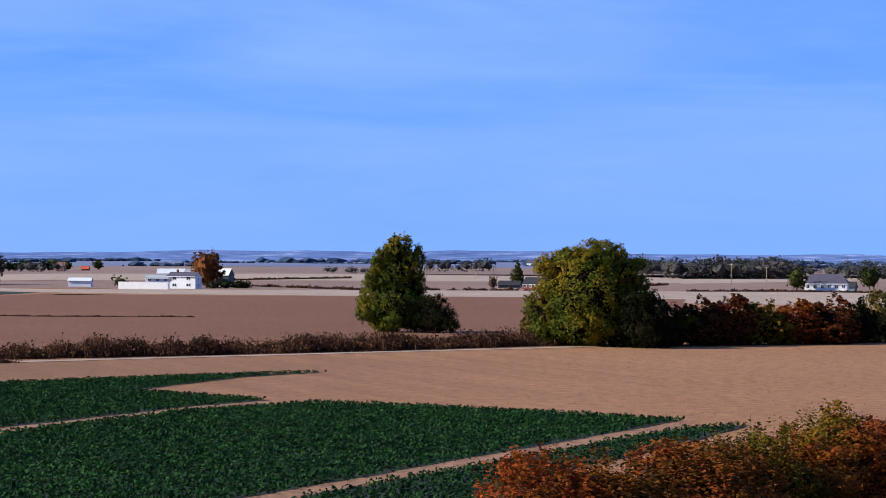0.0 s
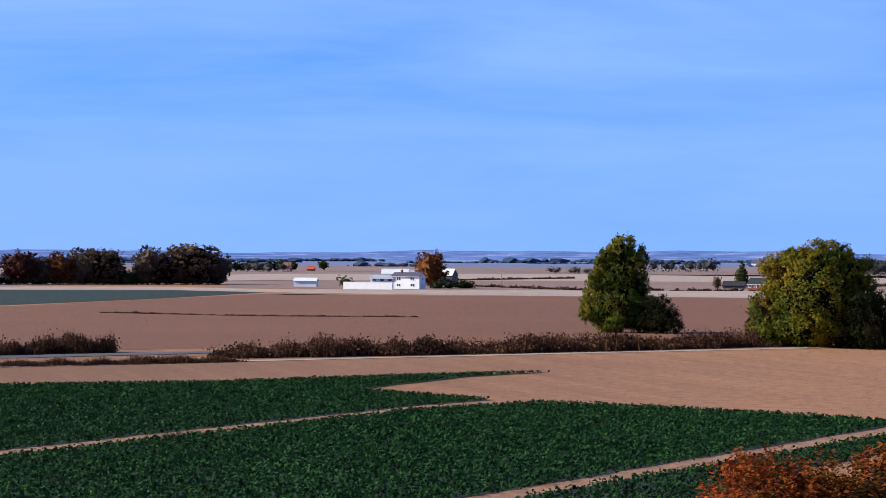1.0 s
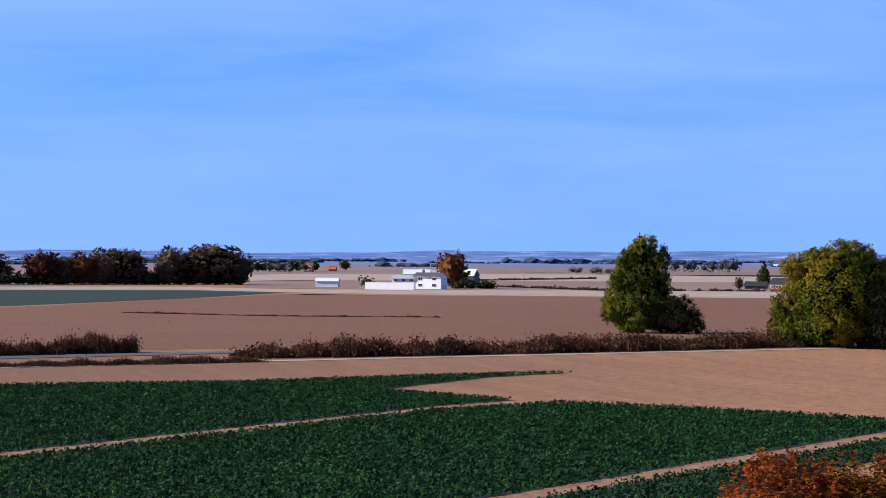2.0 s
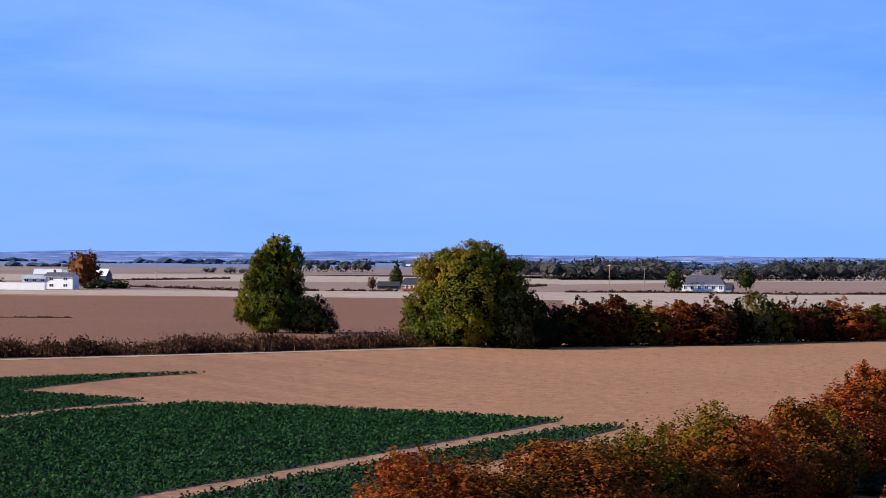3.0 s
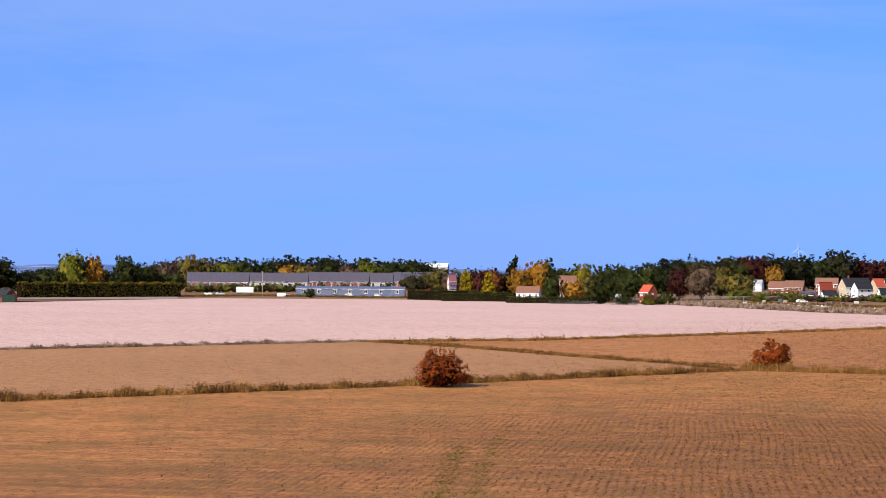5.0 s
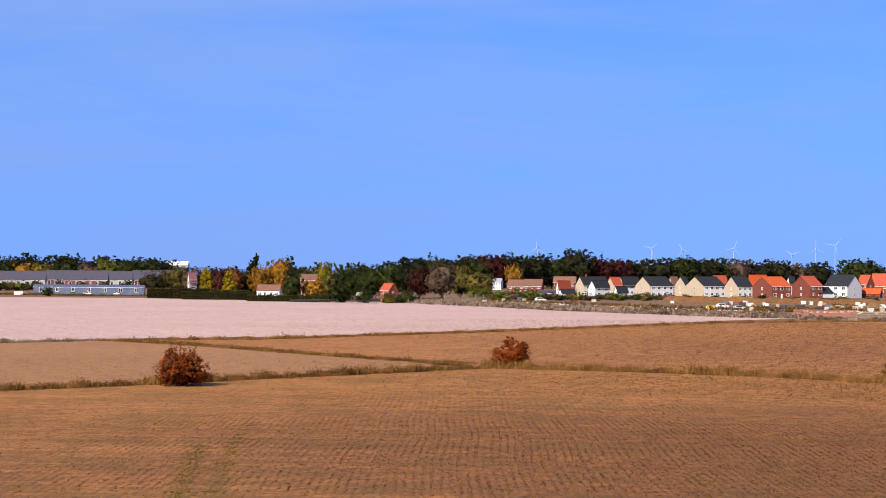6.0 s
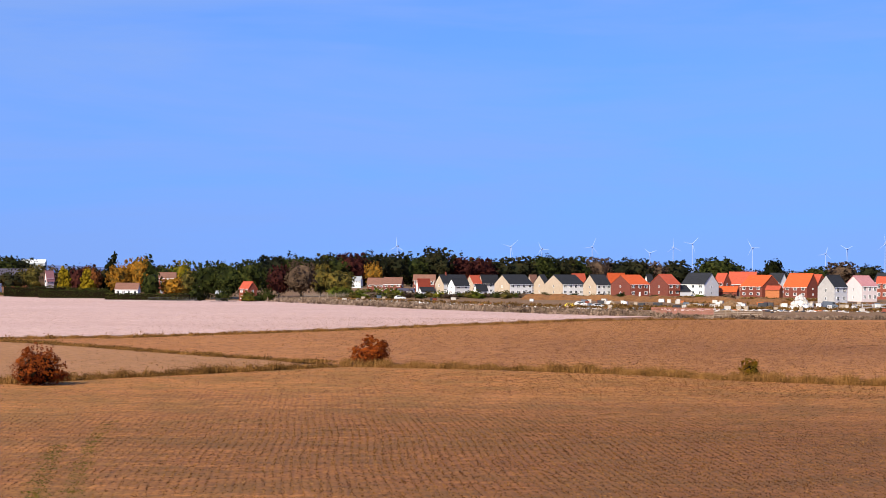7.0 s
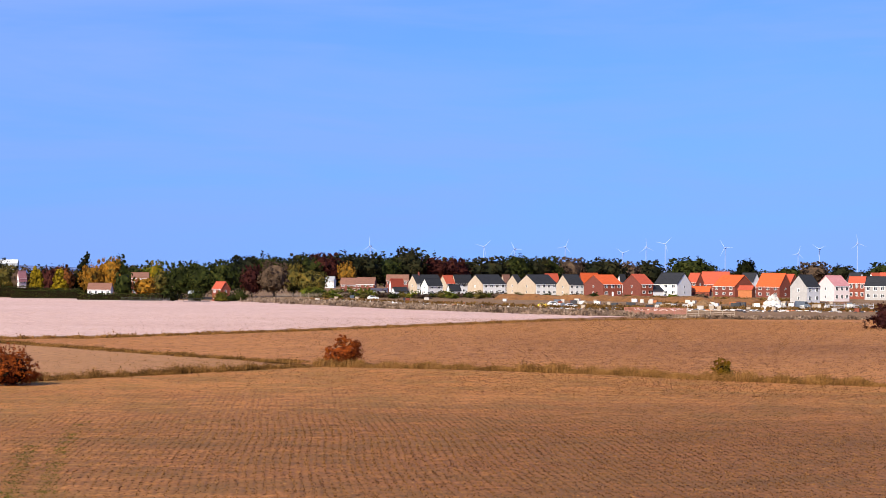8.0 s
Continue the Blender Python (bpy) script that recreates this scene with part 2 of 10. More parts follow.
STRAW_BITS = plain_mat("straw_bits", (0.36, 0.155, 0.045), (0.44, 0.205, 0.07), 2.0, 0.9, 0.2)
WEEDS = field_mat("weedy_bank", (0.0650, 0.0400, 0.0119), (0.1625, 0.0950, 0.0298), (0.2860, 0.1550, 0.0595), clods=0.5, patch=0.08)
ASPHALT = plain_mat("asphalt", (0.0367, 0.0367, 0.0404), (0.0734, 0.0698, 0.0698), 0.5, 0.9)

# near-black: the shade inside crowns and hedges is put into this colour
INNER_SHADE = plain_mat("painted_inner_shade", (0.0060, 0.0040, 0.0024), (0.0130, 0.0090, 0.0050), 1.2, 1.0, 0.5)
INNER_SHADE.node_tree.nodes["Principled BSDF"].inputs["Specular IOR Level"].default_value = 0.0
BARK = plain_mat("bark", (0.0310, 0.0217, 0.0155), (0.0744, 0.0558, 0.0403), 2.0, 0.95, 0.6)
L_DARK = leaf_mat("leaves_dark_green", [(0.2, (0.0084, 0.0107, 0.0029)), (0.5, (0.0217, 0.0278, 0.0062)), (0.8, (0.0495, 0.0491, 0.0097))])
# L_DARK cut to 0.3: painted shade in hollows, also deep green evergreens
L_DEEP = leaf_mat("leaves_deep_and_shade_green", [(0.2, (0.0025, 0.0032, 0.0007)), (0.5, (0.0066, 0.0084, 0.0016)), (0.8, (0.0149, 0.0146, 0.0025))])
L_GREEN = leaf_mat("leaves_green", [(0.15, (0.0202, 0.0305, 0.0060)), (0.45, (0.0601, 0.0727, 0.0097)), (0.7, (0.1294, 0.1147, 0.0120)), (0.95, (0.2394, 0.1529, 0.0120))])
L_TURN = leaf_mat("leaves_turning", [(0.15, (0.0161, 0.0266, 0.0036)), (0.42, (0.0451, 0.0626, 0.0062)), (0.66, (0.1103, 0.0877, 0.0062)), (0.92, (0.2107, 0.1085, 0.0062))], patch=0.22)
L_AUTUMN = leaf_mat("leaves_mixed_autumn", [(0.12, (0.0240, 0.0330, 0.0060)), (0.38, (0.0640, 0.0640, 0.0090)), (0.60, (0.1300, 0.0800, 0.0100)), (0.84, (0.2500, 0.1020, 0.0115))], patch=0.11, spread=0.55, plants=0.3)
L_OLIVE = leaf_mat("leaves_olive", [(0.2, (0.0313, 0.0288, 0.0089)), (0.5, (0.0756, 0.0617, 0.0144)), (0.8, (0.1516, 0.0983, 0.0192))])
L_ORANGE = leaf_mat("leaves_orange", [(0.15, (0.0465, 0.0350, 0.0096)), (0.42, (0.1543, 0.0770, 0.0105)), (0.68, (0.2932, 0.1235, 0.0125)), (0.95, (0.3858, 0.1852, 0.0156))])
L_YELLOW = leaf_mat("leaves_yellow", [(0.2, (0.0730, 0.0510, 0.0046)), (0.5, (0.1531, 0.1020, 0.0046)), (0.8, (0.2187, 0.1531, 0.0074))])
L_RUSSET = leaf_mat("leaves_russet", [(0.15, (0.0261, 0.0100, 0.0048)), (0.45, (0.0781, 0.0267, 0.0087)), (0.7, (0.1353, 0.0443, 0.0097)), (0.95, (0.1876, 0.0666, 0.0116))])
L_RED = leaf_mat("leaves_dark_red", [(0.2, (0.0142, 0.0036, 0.0048)), (0.55, (0.0403, 0.0107, 0.0083)), (0.9, (0.0760, 0.0238, 0.0119))])
L_BROWN = leaf_mat("leaves_brown", [(0.15, (0.0252, 0.0175, 0.0135)), (0.5, (0.0672, 0.0432, 0.0284)), (0.85, (0.1200, 0.0756, 0.0446))])
L_HEDGE = leaf_mat("leaves_hawthorn", [(0.08, (0.0304, 0.0157, 0.0028)), (0.28, (0.0908, 0.0372, 0.0041)), (0.48, (0.1636, 0.0437, 0.0048)), (0.66, (0.1213, 0.0218, 0.0062)), (0.9, (0.2544, 0.0526, 0.0067))], patch=0.3, spread=0.65, plants=0.42)
# hawthorn leaves cut to about 0.4: shaded hedge face put into the colour
L_HEDGE_SHADE = leaf_mat("leaves_shaded_hawthorn", [(0.08, (0.0124, 0.0067, 0.0017)), (0.28, (0.0370, 0.0159, 0.0024)), (0.48, (0.0667, 0.0187, 0.0029)), (0.66, (0.0494, 0.0093, 0.0037)), (0.9, (0.1037, 0.0224, 0.0041))], patch=0.3, spread=0.65, plants=0.42)
L_HEDGE_GREEN = leaf_mat("leaves_hawthorn_green", [(0.1, (0.0156, 0.0186, 0.0023)), (0.4, (0.0522, 0.0466, 0.0038)), (0.62, (0.1043, 0.0655, 0.0044)), (0.9, (0.1565, 0.0547, 0.0053))], patch=0.3, spread=0.6, plants=0.42)
L_RUSTRED = leaf_mat("leaves_rust_red", [(0.12, (0.0410, 0.0095, 0.0030)), (0.42, (0.1300, 0.0264, 0.0052)), (0.7, (0.2258, 0.0474, 0.0059)), (0.95, (0.2737, 0.0844, 0.0074))], patch=0.5, spread=0.7)
L_CROP = leaf_mat("leaves_beet", [(0.15, (0.0016, 0.0080, 0.0026)), (0.40, (0.0070, 0.0240, 0.0060)), (0.60, (0.0170, 0.0540, 0.0130)), (0.90, (0.0420, 0.1000, 0.0220))], patch=0.8, spread=0.5)
CLOD = leaf_mat("soil_clods_mixed", [(0.1, (0.030, 0.012, 0.004)), (0.40, (0.088, 0.034, 0.010)), (0.62, (0.20, 0.088, 0.024)), (0.80, (0.30, 0.142, 0.045)), (0.95, (0.38, 0.20, 0.075))], patch=0.5, spread=1.4)
L_STUB = leaf_mat("loose_pale_straw", [(0.1, (0.150, 0.085, 0.055)), (0.42, (0.380, 0.240, 0.180)), (0.75, (0.640, 0.450, 0.360))], patch=0.3, spread=1.3)
L_BANK = leaf_mat("bank_grass", [(0.1, (0.0255, 0.0286, 0.0045)), (0.5, (0.0723, 0.0680, 0.0108)), (0.9, (0.1275, 0.0952, 0.0180))], patch=0.2, spread=0.8)
L_YHEDGE = leaf_mat("yellowing_hedge", [(0.15, (0.0420, 0.0360, 0.0072)), (0.5, (0.1200, 0.0900, 0.0120)), (0.85, (0.2280, 0.1440, 0.0168))], patch=0.2, spread=0.7)
L_REED = leaf_mat("dead_reed", [(0.1, (0.0146, 0.0066, 0.0042)), (0.5, (0.0411, 0.0183, 0.0102)), (0.9, (0.0999, 0.0466, 0.0240))], patch=0.12, spread=0.9)
L_GRASS = leaf_mat("dry_grass", [(0.1, (0.0340, 0.0180, 0.0053)), (0.42, (0.1150, 0.0540, 0.0137)), (0.8, (0.2900, 0.1440, 0.0441))], patch=0.25, spread=0.9)
L_RUST = leaf_mat("rust_brown_weeds", [(0.1, (0.04, 0.025, 0.008)), (0.5, (0.12, 0.06, 0.016)), (0.9, (0.22, 0.12, 0.035))], patch=0.08, spread=0.9)
L_GREY = leaf_mat("dead_grass_grey", [(0.1, (0.0476, 0.0298, 0.0195)), (0.45, (0.1700, 0.1130, 0.0765)), (0.8, (0.3400, 0.2465, 0.1827))], patch=0.1, spread=0.9)
L_FAR = leaf_mat("far_woods", [(0.2, (0.0076, 0.0099, 0.0048)), (0.5, (0.0168, 0.0178, 0.0075)), (0.8, (0.0337, 0.0251, 0.0085))], patch=0.03)
# greyed and lifted: haze over the far woods is put into the colour
L_PLAIN = leaf_mat("plain_woods_hazed", [(0.2, (0.0270, 0.0290, 0.0310)), (0.5, (0.0460, 0.0450, 0.0430)), (0.8, (0.0720, 0.0620, 0.0520))], patch=0.03, spread=0.2)
# distance haze is mixed into these leaf colours
L_FAR_HAZED = leaf_mat("hazed_distant_woods", [(0.2, (0.0253, 0.0421, 0.0788)), (0.5, (0.0338, 0.0535, 0.0956)), (0.8, (0.0421, 0.0619, 0.1125))], patch=0.02, spread=0.2)

WHITE = plain_mat("white_render", (0.52, 0.52, 0.52), (0.62, 0.61, 0.60), 0.6, 0.7, 0.1)
CREAM = plain_mat("cream_brick", (0.3018, 0.2362, 0.1706), (0.3805, 0.3083, 0.2362), 1.0, 0.85)
PINKISH = plain_mat("pale_pink_render", (0.4600, 0.3900, 0.3900), (0.5400, 0.4600, 0.4500), 0.8, 0.8)
GREYWALL = plain_mat("grey_render", (0.2600, 0.2500, 0.2450), (0.3400, 0.3250, 0.3150), 0.8, 0.85)
BRICK = tile_mat("red_brick", (0.1450, 0.0340, 0.0200), (0.2150, 0.0580, 0.0330), 0.3)
BRICK_DARK = tile_mat("dark_red_brick", (0.1100, 0.0300, 0.0220), (0.1700, 0.0500, 0.0330), 0.3)
BRICK_ORANGE = tile_mat("orange_brick", (0.2944, 0.0896, 0.0320), (0.3840, 0.1408, 0.0512), 0.3)
SLATE = tile_mat("slate", (0.0118, 0.0124, 0.0151), (0.0252, 0.0262, 0.0302), 0.35, 0.85)
SLATE_BLUE = tile_mat("weathered_slate", (0.0428, 0.0387, 0.0589), (0.0724, 0.0650, 0.0920), 0.4, 0.9)
TILE_ORANGE = tile_mat("orange_pantile", (0.4100, 0.0600, 0.0150), (0.5200, 0.0980, 0.0240), 0.35)
TILE_RED = tile_mat("red_pantile", (0.2900, 0.0480, 0.0240), (0.3900, 0.0760, 0.0360), 0.35)
TILE_BROWN = tile_mat("brown_tile", (0.1200, 0.0560, 0.0400), (0.2000, 0.0960, 0.0640), 0.35)
TILE_PINK = tile_mat("pink_tile", (0.3360, 0.1360, 0.1440), (0.4400, 0.2080, 0.2080), 0.35)
SHEET = plain_mat("grey_sheet_roof", (0.1904, 0.2016, 0.2128), (0.2688, 0.2800, 0.2912), 0.3, 0.5)
WHITE_SHEET = plain_mat("white_sheet_roof", (0.4224, 0.4352, 0.4480), (0.5120, 0.5248, 0.5312), 0.3, 0.5)
GLASS = plain_mat("window_glass", (0.015, 0.018, 0.022), (0.04, 0.045, 0.055), 0.4, 0.12, 0.0)
FRAME = plain_mat("white_frame", (0.75, 0.75, 0.75), (0.84, 0.84, 0.84), 2.0, 0.5, 0.05)
WOOD = plain_mat("weathered_wood", (0.20, 0.15, 0.11), (0.36, 0.29, 0.22), 2.0, 0.9)
GREEN_PAINT = plain_mat("green_paint", (0.0067, 0.0225, 0.0135), (0.0113, 0.0338, 0.0203), 1.0, 0.6)
TEAL_PAINT = plain_mat("teal_paint", (0.08, 0.25, 0.25), (0.13, 0.34, 0.33), 1.0, 0.6)
RED_PAINT = plain_mat("red_paint", (0.2475, 0.0275, 0.0165), (0.3410, 0.0495, 0.0275), 1.0, 0.5)
BLUE_PAINT = plain_mat("blue_grey_cladding", (0.0672, 0.0840, 0.1134), (0.1092, 0.1302, 0.1596), 0.5, 0.6)
YELLOW_PAINT = plain_mat("yellow_paint", (0.65, 0.42, 0.02), (0.8, 0.55, 0.05), 1.0, 0.5)
DARK_STUFF = plain_mat("dark_metal", (0.02, 0.02, 0.022), (0.05, 0.05, 0.055), 1.0, 0.5)
STEEL = plain_mat("galvanised_steel", (0.45, 0.46, 0.48), (0.6, 0.61, 0.63), 1.0, 0.45, 0.05, 0.3)
WORKSHOP = plain_mat("blue_workshop_sheet", (0.0553, 0.0683, 0.1235), (0.0975, 0.1137, 0.1820), 0.6, 0.6)
FENCE_RED = plain_mat("red_site_netting", (0.2380, 0.0840, 0.0630), (0.3220, 0.1400, 0.1050), 1.0, 0.9)
CONCRETE = plain_mat("concrete", (0.36, 0.33, 0.30), (0.52, 0.48, 0.44), 1.0, 0.9)
# white turbines with the haze painted on as a sky-blue colour
TURBINE = plain_mat("turbine_hazed_blue", (0.2160, 0.2890, 0.4560), (0.2560, 0.3315, 0.5035), 0.2, 0.5, 0.0)


# ---- mesh helpers ----
def quad_mesh(name, verts, mat, per=4):
    """A mesh of separate faces, per corners each."""
    count = len(verts) // per
    me = bpy.data.meshes.new(name)
    me.vertices.add(len(verts))
    me.vertices.foreach_set("co", np.asarray(verts, dtype=np.float32).ravel())
    me.loops.add(len(verts))
    me.loops.foreach_set("vertex_index", np.arange(len(verts), dtype=np.int32))
    me.polygons.add(count)
    me.polygons.foreach_set("loop_start", np.arange(0, len(verts), per, dtype=np.int32))
    me.update(calc_edges=True)
    if mat:
        me.materials.append(mat)
    return me


def part(name, bm, mat, parent=None, label=""):
    me = bpy.data.meshes.new(name)
    bm.normal_update()
    bm.to_mesh(me)
    bm.free()
    me.materials.append(mat)
    ob = new(name, me)
    if parent:
        ob.parent = parent
    return tagged(ob, label)


def under(name, me, parent, label=""):
    ob = new(name, me)
    ob.parent = parent
    return tagged(ob, label)


def thing(name, m, label, category, group="", kind=""):
    ob = new(name)
    ob.empty_display_size = 0.5
    ob.matrix_basis = m
    return tagged(ob, label, category, group, kind)


def add_box(bm, x0, x1, y0, y1, z0, z1, bevel=0.0):
    r = bmesh.ops.create_cube(bm, size=1.0)
    vs = r["verts"]
    bmesh.ops.scale(bm, vec=(x1 - x0, y1 - y0, z1 - z0), verts=vs)
    bmesh.ops.translate(bm, vec=((x0 + x1) / 2, (y0 + y1) / 2, (z0 + z1) / 2), verts=vs)
    if bevel:
        edges = list({e for v in vs for e in v.link_edges})
        bmesh.ops.bevel(bm, geom=edges, offset=bevel, segments=1, affect="EDGES")
    return vs


def box(x0, x1, y0, y1, z0, z1, bevel=0.0):
    bm = bmesh.new()
    add_box(bm, x0, x1, y0, y1, z0, z1, bevel)
    return bm


def add_prism(bm, pts, y0, y1):
    """An outline in x and z, drawn out along y."""
    a = [bm.verts.new((x, y0, z)) for x, z in pts]
    b = [bm.verts.new((x, y1, z)) for x, z in pts]
    bm.faces.new(a)
    bm.faces.new(b[::-1])
    for i in range(len(pts)):
        j = (i + 1) % len(pts)
        bm.faces.new((a[j], a[i], b[i], b[j]))
    bmesh.ops.recalc_face_normals(bm, faces=bm.faces[:])


def prism(pts, y0, y1):
    bm = bmesh.new()
    add_prism(bm, pts, y0, y1)
    return bm


def add_tube(bm, a, b, r0, r1, sides=7):
    a, b = Vector(a), Vector(b)
    d = (b - a).normalized()
    u = d.orthogonal().normalized()
    v = d.cross(u)
    rings = []
    for p, r in ((a, r0), (b, r1)):
        rings.append([bm.verts.new(p + (u * math.cos(6.2832 * k / sides) + v * math.sin(6.2832 * k / sides)) * r) for k in range(sides)])
    for k in range(sides):
        j = (k + 1) % sides
        bm.faces.new((rings[0][k], rings[0][j], rings[1][j], rings[1][k]))
    bm.faces.new(rings[0][::-1])
    bm.faces.new(rings[1])


def tube(a, b, r0, r1, sides=8):
    bm = bmesh.new()
    add_tube(bm, a, b, r0, r1, sides)
    return bm


def sheet(name, pts, z, mat, label, category="field", wobble=0.0, step=6.0, seed=0):
    """A field: its outline in plan, with edges that wander a little, lying at height z."""
    rng = random.Random(seed + len(pts) * 7)
    out = []
    for (ax, ay), (bx, by) in zip(pts, pts[1:] + pts[:1]):
        n = max(1, min(60, int(math.hypot(bx - ax, by - ay) / step))) if wobble else 1
        for k in range(n):
            f = k / n
            j = wobble if k else 0
            out.append((ax + (bx - ax) * f + rng.uniform(-j, j), ay + (by - ay) * f + rng.uniform(-j, j)))
    bm = bmesh.new()
    f = bm.faces.new([bm.verts.new((x, y, z)) for x, y in out])
    bmesh.ops.triangulate(bm, faces=[f])
    for f in bm.faces:
        if f.normal.z < 0:
            f.normal_flip()
    return tagged(part(name, bm, mat), label, category, "", "structure")


# ---- plants ----
def rand_dirs(rng, n):
    v = rng.normal(size=(n, 3))
    return v / np.linalg.norm(v, axis=1, keepdims=True)


def leaf_faces(rng, pts, nrm, size, droop=0.0, loose=0.6):
    """Pointed three-cornered leaves at pts, facing nrm roughly."""
    n = len(pts)
    nrm = nrm + rng.normal(size=(n, 3)) * loose
    nrm /= np.linalg.norm(nrm, axis=1, keepdims=True) + 1e-9
    t = np.cross(nrm, rand_dirs(rng, n))
    t /= np.linalg.norm(t, axis=1, keepdims=True) + 1e-9
    t[:, 2] -= droop
    b = np.cross(nrm, t)
    s = size * rng.uniform(0.5, 1.3, size=(n, 1))
    v = np.stack([pts - t * s * 0.75 - b * s * 0.7, pts - t * s * 0.75 + b * s * 0.7, pts + t * s * 0.85], axis=1)
    return v.reshape(-1, 3)


def lobes_for(rng, shape, count):
    """Lobes of a crown in a unit box: width 1 across x and y, height 0 to 1."""
    out = []
    if shape == "round":
        out.append((0, 0, 0.50, 0.385, 0.385, 0.41))
        for k in range(count):
            a, z = rng.uniform(0, 6.283), rng.uniform(0.20, 0.88)
            r = 0.37 * math.sqrt(max(0.05, 1 - ((z - 0.48) / 0.50) ** 2)) * rng.uniform(0.85, 1.05)
            s = rng.uniform(0.07, 0.135)
            out.append((math.cos(a) * r, math.sin(a) * r, z, s, s, s * rng.uniform(0.55, 0.95)))
    elif shape == "bush":
        out.append((0, 0, 0.32, 0.36, 0.36, 0.36))
        lean = rng.uniform(-0.10, 0.10, 2)
        for k in range(count):
            a, z = rng.uniform(0, 6.283), rng.uniform(0.05, 0.84)
            r = 0.40 * (1 - z ** 1.5) ** 0.75 * rng.uniform(0.6, 1.1)
            s = rng.uniform(0.08, 0.17)
            out.append((math.cos(a) * r + lean[0] * z, math.sin(a) * r + lean[1] * z, z, s, s, s * rng.uniform(0.6, 1.1)))
    elif shape == "column":
        for k in range(count + 10):
            z = (k + 0.6) / (count + 10)
            a = k * 2.4 + rng.uniform(-0.5, 0.5)
            wide = 0.46 * (1 - 0.60 * max(0, z - 0.25) / 0.75) * min(1, 0.62 + z * 2.2)
            s = wide * rng.uniform(0.36, 0.6) + 0.03
            r = wide - s * 0.75
            out.append((math.cos(a) * r, math.sin(a) * r, 0.07 + 0.84 * z, s, s, rng.uniform(0.07, 0.12)))
        out.append((0, 0, 0.35, 0.30, 0.30, 0.28))
        out.append((0, 0, 0.68, 0.16, 0.16, 0.22))
    elif shape in ("tower", "dome"):
        main = [(0.01, 0.86, 0.16, 0.11), (-0.09, 0.78, 0.13, 0.13), (0.14, 0.74, 0.12, 0.13), (0.0, 0.61, 0.23, 0.17), (-0.20, 0.50, 0.15, 0.15), (0.20, 0.46, 0.15, 0.15),
                (-0.03, 0.32, 0.30, 0.20), (-0.24, 0.24, 0.15, 0.14), (0.26, 0.18, 0.18, 0.15), (-0.08, 0.11, 0.26, 0.09)]
        if shape == "dome":
            main = [(0.0, 0.46, 0.40, 0.42), (-0.22, 0.66, 0.20, 0.23), (0.08, 0.74, 0.26, 0.21), (0.29, 0.68, 0.16, 0.18), (-0.33, 0.34, 0.15, 0.26), (0.33, 0.38, 0.15, 0.26), (0.0, 0.20, 0.42, 0.20), (-0.40, 0.11, 0.10, 0.11), (-0.06, 0.84, 0.17, 0.11), (0.12, 0.85, 0.15, 0.10)]
        for cx, cz, rx, rz in main:
            out.append((cx, rng.uniform(-0.05, 0.05), cz, rx * 0.84, rx * 0.88, rz * 0.84))
        for k in range(count):
            cx, cz, rx, rz = main[k % len(main)]
            d = rand_dirs(rng, 1)[0]
            q = rng.uniform(0.055, 0.10)
            out.append((cx + d[0] * rx * 0.95, d[1] * rx * 0.95, max(0.06, cz + d[2] * rz * 0.95), q, q, q * 0.75))
    elif shape == "cone":
        for k in range(count + 8):
            z = k / (count + 7)
            s = (0.46 * (1 - z) ** 0.9 + 0.04) * rng.uniform(0.7, 1.05)
            a = rng.uniform(0, 6.283)
            out.append((math.cos(a) * 0.07, math.sin(a) * 0.07, 0.08 + 0.86 * z, s, s, 0.055))
    return out


def crown_points(rng, lobes, n, ragged=0.22, loose=0.32):
    """Leaf places over the lobes, gathered in sprays that stick out unevenly."""
    L = np.array(lobes)
    area = L[:, 3] * L[:, 4] + L[:, 3] * L[:, 5]
    if len(L) > 80:
        area[:10] *= 0.7
    sprays = max(60, n // 9)
    pick = rng.choice(len(L), size=sprays, p=area / area.sum())
    d = rand_dirs(rng, sprays)
    out = 1 + rng.normal(0.0, ragged * 0.6, size=(sprays, 1))
    p = L[pick, :3] + d * L[pick, 3:] * np.clip(out, 0.75, 1.18)
    keep = p[:, 2] > 0.02
    for lo in L:
        q = ((p - lo[:3]) / lo[3:])
        keep &= (q * q).sum(axis=1) > 0.66
    p, d, r = p[keep], d[keep], L[pick, 3][keep]
    i = rng.integers(0, len(p), n)
    jit = rand_dirs(rng, n) * rng.uniform(0, 1, size=(n, 1)) ** 0.6
    jit[:, 2] *= 1.3
    q = p[i] + jit * (loose * r[i][:, None] + 0.012) + d[i] * rng.uniform(-0.02, 0.03, size=(n, 1))
    q[:, 2] = np.maximum(q[:, 2], 0.004)
    return q, d[i]


def shoots(rng, n):
    """Upright twigs with leaves that break the top outline of a bush."""
    a, r = rng.uniform(0, 6.283, n), 0.34 * np.sqrt(rng.uniform(0, 1, n))
    base = np.stack([np.cos(a) * r, np.sin(a) * r, 0.80 * np.sqrt(np.maximum(0.02, 1 - (r / 0.46) ** 2))], 1)
    lean = rng.normal(0, 0.22, size=(n, 3))
    lean[:, 2] = 1
    f = np.tile(np.linspace(0.1, 1, 14), n)
    ln = np.repeat(rng.uniform(0.06, 0.20, n), 14)
    q = np.repeat(base, 14, axis=0) + np.repeat(lean, 14, axis=0) * (f * ln)[:, None] + rng.normal(0, 0.008, size=(n * 14, 3))
    return q, np.repeat(lean, 14, axis=0)


BALLS = {}


